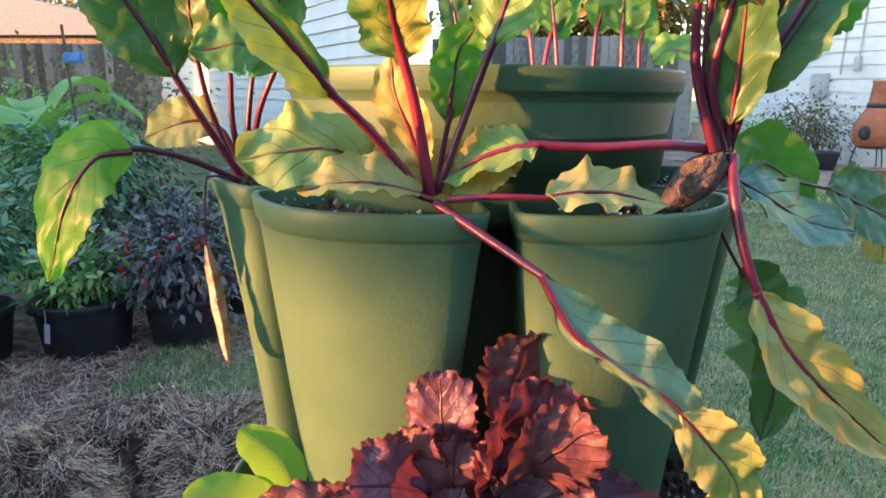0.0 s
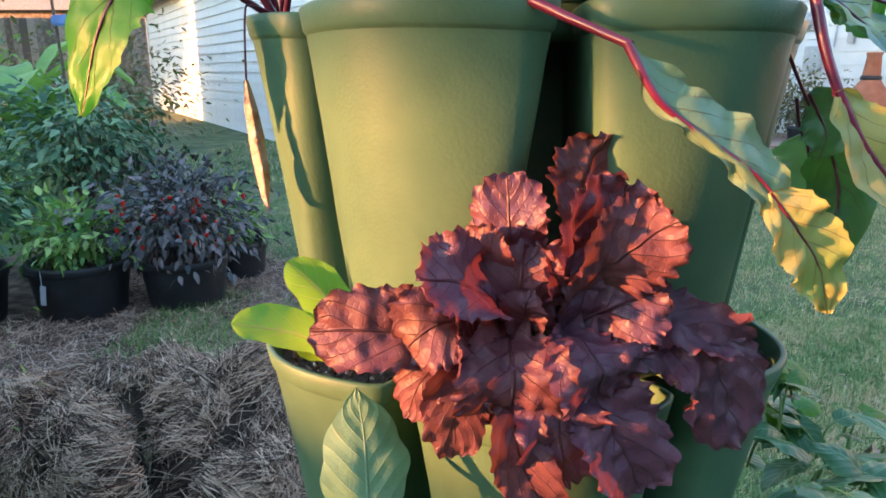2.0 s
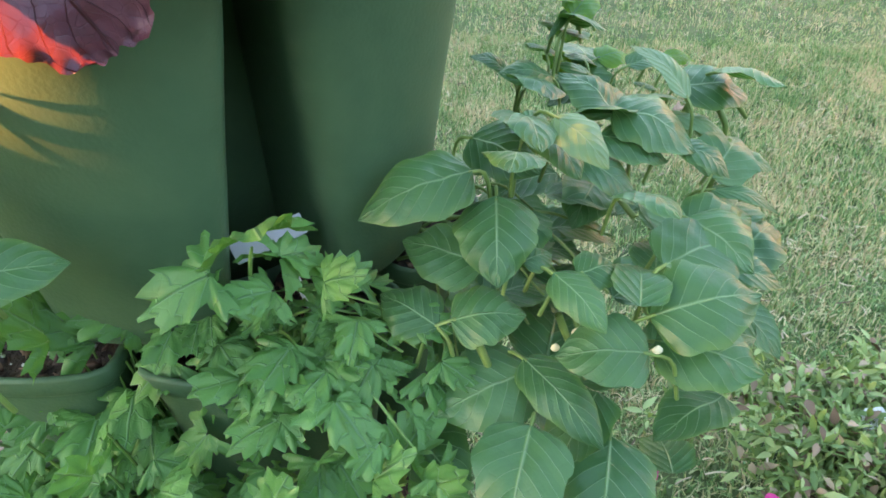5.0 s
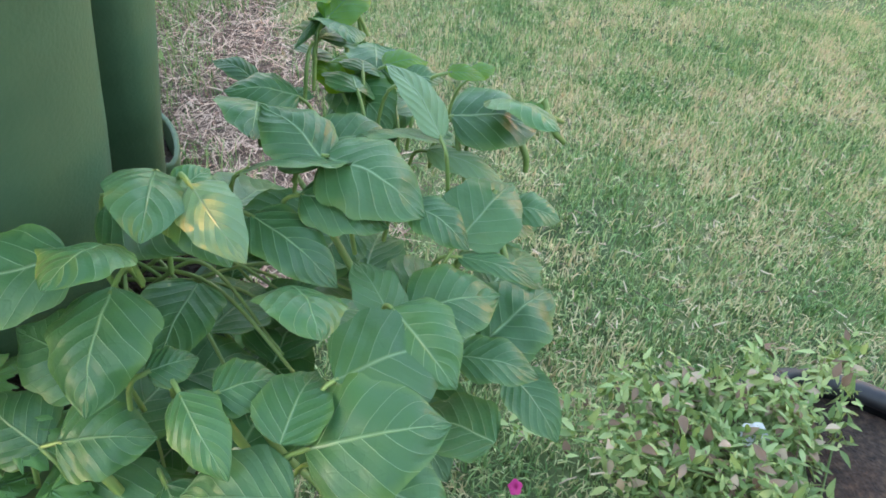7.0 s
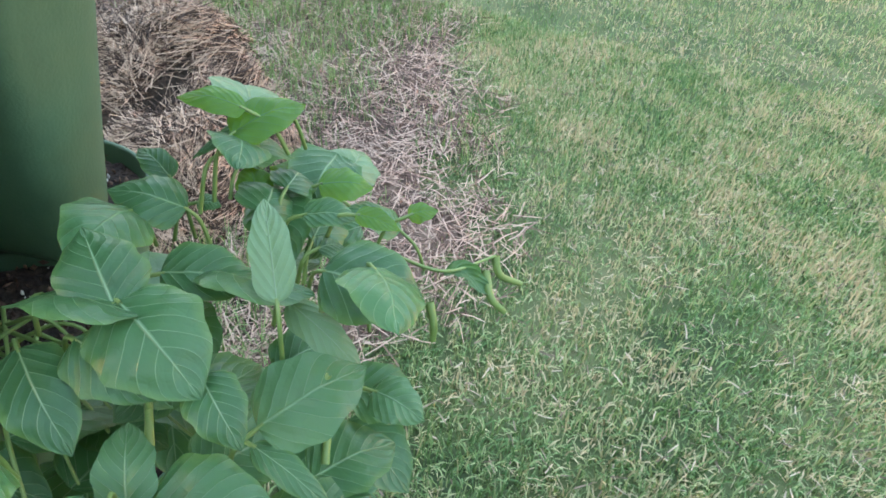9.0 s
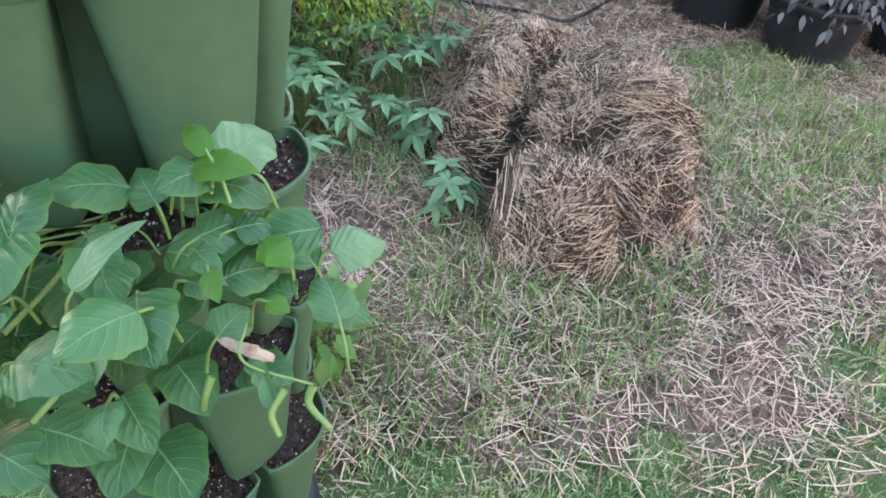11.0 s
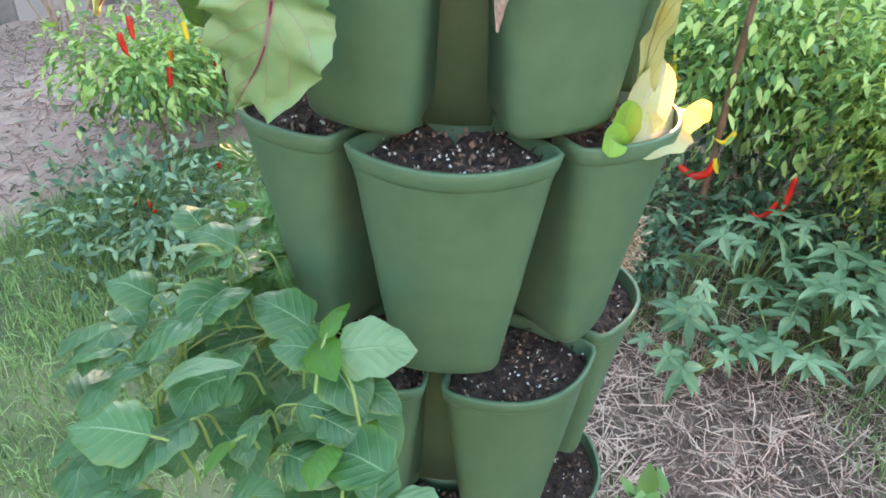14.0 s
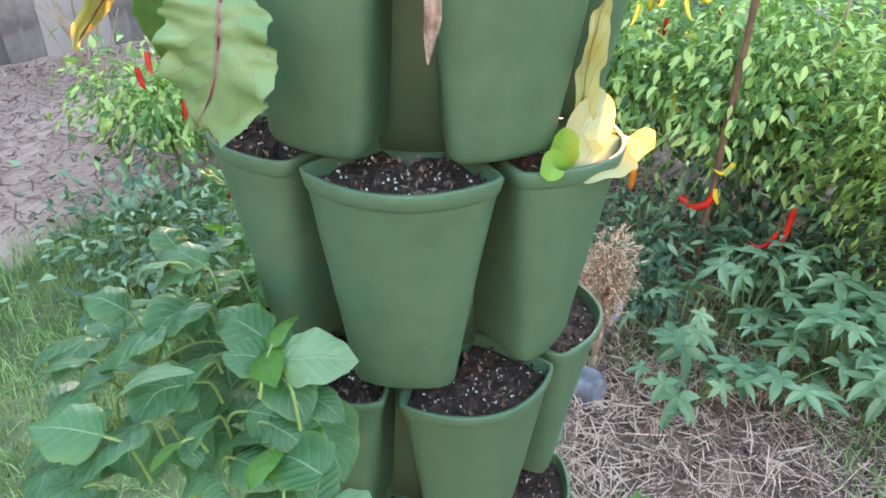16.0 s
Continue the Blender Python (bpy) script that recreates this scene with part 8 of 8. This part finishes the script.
thin_stake = empty("bamboo_stake", (-1.95, 0.10, 0), "thin pale cane stake among the peppers", "stake", "plant stakes")
sv, sf = tube([(0, 0, 0), (0.03, 0.01, 0.6), (0.05, 0.02, 1.15)], 0.006, 7)
mesh_obj("cane", sv, sf, DRY_STALK, thin_stake)
metal_stake = empty("garden_stake", (-2.58, 1.54, 0), "thin black metal stake beside the drip hose", "stake")
sv, sf = tube([(0, 0, 0), (0.01, -0.01, 0.35), (0.03, -0.02, 0.75)], 0.007, 7)
mesh_obj("pole", sv, sf, BLACK_POT, metal_stake)
hose = empty("drip_hose", (-2.45, 1.75, 0.02), "black drip hose lying on the straw", "hose")
sv, sf = tube(spline([(-0.7, -0.9, 0.03), (-0.22, -0.32, 0.02), (0.0, 0.02, 0.02), (0.19, 0.18, 0.03), (0.05, 0.42, 0.02), (-0.2, 0.78, 0.02), (-0.5, 1.3, 0.02)], 40), 0.010, 8)
mesh_obj("pipe", sv, sf, BLACK_POT, hose)

lilac = empty("flower_pot", (-1.163, -0.248, 0), "lilac-grey plastic pot beside the dried plume plant", "flower pot")
sv, sf = lathe([(0.0, 0.0), (0.065, 0.0), (0.085, 0.13), (0.093, 0.13), (0.095, 0.16), (0.087, 0.16), (0.083, 0.13)], 32)
mesh_obj("body", sv, sf, LILAC_POT, lilac)
sv, sf = lathe([(0.084, 0.14), (0.0, 0.147)], 24)
mesh_obj("soil", sv, sf, SOIL, lilac)
bag = empty("plastic_bag", (-0.915, -0.125, 0), "crumpled grey plastic bag lying on the straw", "bag")
sv, sf = lathe([(0.0, 0.0), (0.052, 0.0), (0.062, 0.015), (0.055, 0.05), (0.042, 0.075), (0.03, 0.083), (0.0, 0.07)], 40)
sv = np.array([np.array(q) + [0.018 * noise.noise(Vector(q) * 22), 0.018 * noise.noise(Vector(q) * 22 + Vector((5, 0, 0))), max(-q[2], 0.014 * noise.noise(Vector(q) * 30))] for q in sv])
mesh_obj("film", sv, sf, GREY_BAG, bag)
shrub("dried_plume_plant", "dried pinkish-orange plume plant standing by the tower", "dried plant", (-1.00, -0.150, 0.0), 0.60, 0.06, 2800, (0.010, 0.026), PLUME, 130, 16, DRY_STALK, 0.5, 0.2, low=0.1, tight=0.36)
shrub("basil_plant", "small bright green basil at the tower's foot", "basil", (-0.33, 0.25, 0.0), 0.26, 0.085, 70, (0.05, 0.09), BASIL, 131, 7, GREEN_STALK, -0.2, 0.6, "low herbs")
shrub("basil_plant", "light green seedling on the straw", "basil", (-0.46, 0.31, 0.0), 0.15, 0.05, 40, (0.03, 0.05), BASIL, 132, 5, GREEN_STALK, -0.2, 0.6, "low herbs")
saucer = empty("saucer_ring", (-0.56, 0.38, 0.005), "thin brown ring lying on the straw", "ring")
sv, sf = lathe([(0.10 + 0.004 * math.cos(a), 0.008 + 0.004 * math.sin(a)) for a in np.linspace(0, 2 * math.pi, 9)], 40)
mesh_obj("ring_body", sv, sf, DRY_STALK, saucer)

far_pepper = shrub("pepper_plant", "pepper plant with red, orange and yellow fruits", "pepper plant", (-1.0, -2.35, 0), 0.72, 0.30, 1900, (0.03, 0.065), PEPPER_LEAF, 140, 11, GREEN_STALK, -0.4, 0.42, "pepper plants", 0.5)
for k, (x, y, z, m_, ln) in enumerate(((-0.15, 0.10, 0.62, YELLOW_FRUIT, 0.10), (-0.05, 0.12, 0.55, ORANGE_FRUIT, 0.12), (-0.30, -0.02, 0.50, ORANGE_FRUIT, 0.15), (0.12, 0.15, 0.70, RED_FRUIT, 0.10), (0.2, 0.2, 0.66, RED_FRUIT, 0.10), (-0.28, 0.1, 0.42, RED_FRUIT, 0.10), (0.05, 0.25, 0.5, RED_FRUIT, 0.09))):
    fruit("pepper", far_pepper, (x, y, z), ln, 0.013, m_, 400 + k, 0.3)
shrub("pepper_plant", "leafy pepper plant in front of the mulch", "pepper plant", (-1.5, -2.5, 0), 0.55, 0.33, 900, (0.05, 0.08), PEPPER_LEAF, 141, 10, GREEN_STALK, -0.4, 0.42, "pepper plants", 0.5)
low_pepper = shrub("pepper_plant", "low sprawling pepper plant with small red fruits", "pepper plant", (-0.55, -1.75, 0), 0.28, 0.34, 1000, (0.03, 0.06), PEPPER_DARK, 142, 12, GREEN_STALK, 0.0, 0.42, "pepper plants", 0.3)
for k in range(7):
    fruit("pepper", low_pepper, (rng.uniform(-0.3, 0.25), rng.uniform(-0.1, 0.3), rng.uniform(0.14, 0.26)), 0.035, 0.009, RED_FRUIT, 420 + k, 0.2)
shrub("weed_plant", "straggly green weed beside the mulch", "weed", (-1.35, -1.35, 0), 0.5, 0.35, 700, (0.03, 0.06), PEPPER_LEAF, 143, 9, GREEN_STALK, 0.0, 0.35)
for i, (x, y) in enumerate(((-1.1, -3.2), (-1.6, -4.4), (-0.2, -4.6), (-2.4, -4.5))):
    dry = empty("dry_stalk_plant", (x, y, 0.0), "leafless dry brown stalks by the fence", "dried plant", "dry stalks")
    for k in range(8):
        a = rng.uniform(0, 6.28)
        sv, sf = tube(spline([(0, 0, 0), (0.06 * math.cos(a), 0.06 * math.sin(a), 0.35), (0.2 * math.cos(a), 0.2 * math.sin(a), rng.uniform(0.5, 0.9))], 8), [0.008, 0.003], 5)
        mesh_obj("stalk", sv, sf, DRY_STALK, dry)

# the yellowing plant with hanging strap leaves, by the bale
strap = empty("strap_leaf_plant", (-2.75, 2.05, 0), "plant with long hanging yellow-orange strap leaves", "plant")
sv, sf = tube([(0, 0, 0), (0.02, 0, 0.4), (0.03, 0, 0.75)], [0.016, 0.009], 7)
mesh_obj("stem", sv, sf, GREEN_STALK, strap)
for i in range(34):
    a = 2.4 * i + rng.normal(0, 0.3)
    z0 = rng.uniform(0.40, 0.72)
    d = np.array([math.cos(a), math.sin(a), 0]) * rng.uniform(0.16, 0.34)
    L_ = min(rng.uniform(0.3, 0.6), z0 - 0.04)
    leaf("leaf", [np.array([0.02, 0, z0]), d * 0.7 + [0, 0, z0 + 0.07], d + [0, 0, z0 - L_ * 0.4], d * 1.05 + [0, 0, z0 - L_]], rng.uniform(0.028, 0.045), YELLOW_STRAP if i % 3 else PEPPER_LEAF, strap, (d[0], d[1], 0.3), "strip", 0.1, 0.03, 3, nu=14, nv=5, seed=i)


# ---- the yard lies a few degrees askew to the tower ----
ON_TOWER = {"planter_tier", "water_reservoir", "planter_stand", "beet_plant", "red_lettuce", "young_lettuce", "pale_lettuce", "young_bean_plant", "bean_bush"}
BED = {"plastic_bag", "shade_beam", "pepper_fruit", "pepper_plant", "feathery_plant", "star_leaf_plant", "bamboo_stake", "drip_hose", "dried_plume_plant", "basil_plant", "saucer_ring", "weed_plant", "dry_stalk_plant", "strap_leaf_plant", "mulch_bed", "mulch_chips"}
YARD_TURN = {"straw_bale": -5.4, "petunia_plant": 0, "fabric_pot": 0, "parsley_plant": -6.2, "plant_tag": -6.2}
for ob in list(scene.objects):
    kind_ = ob.name.split(".")[0]
    if ob.parent or ob.type in {"LIGHT", "CAMERA"} or kind_ in ON_TOWER or kind_.startswith("wall_"):
        continue
    near_bed = kind_ in BED or (kind_ in {"board_fence", "garden_stake", "flower_pot"} and ob.location.x < 1.5 and ob.location.y < 3)
    ob.matrix_basis = Matrix.Rotation(radians(YARD_TURN.get(kind_, -4.75 if near_bed else -6.1)), 4, "Z") @ ob.matrix_basis
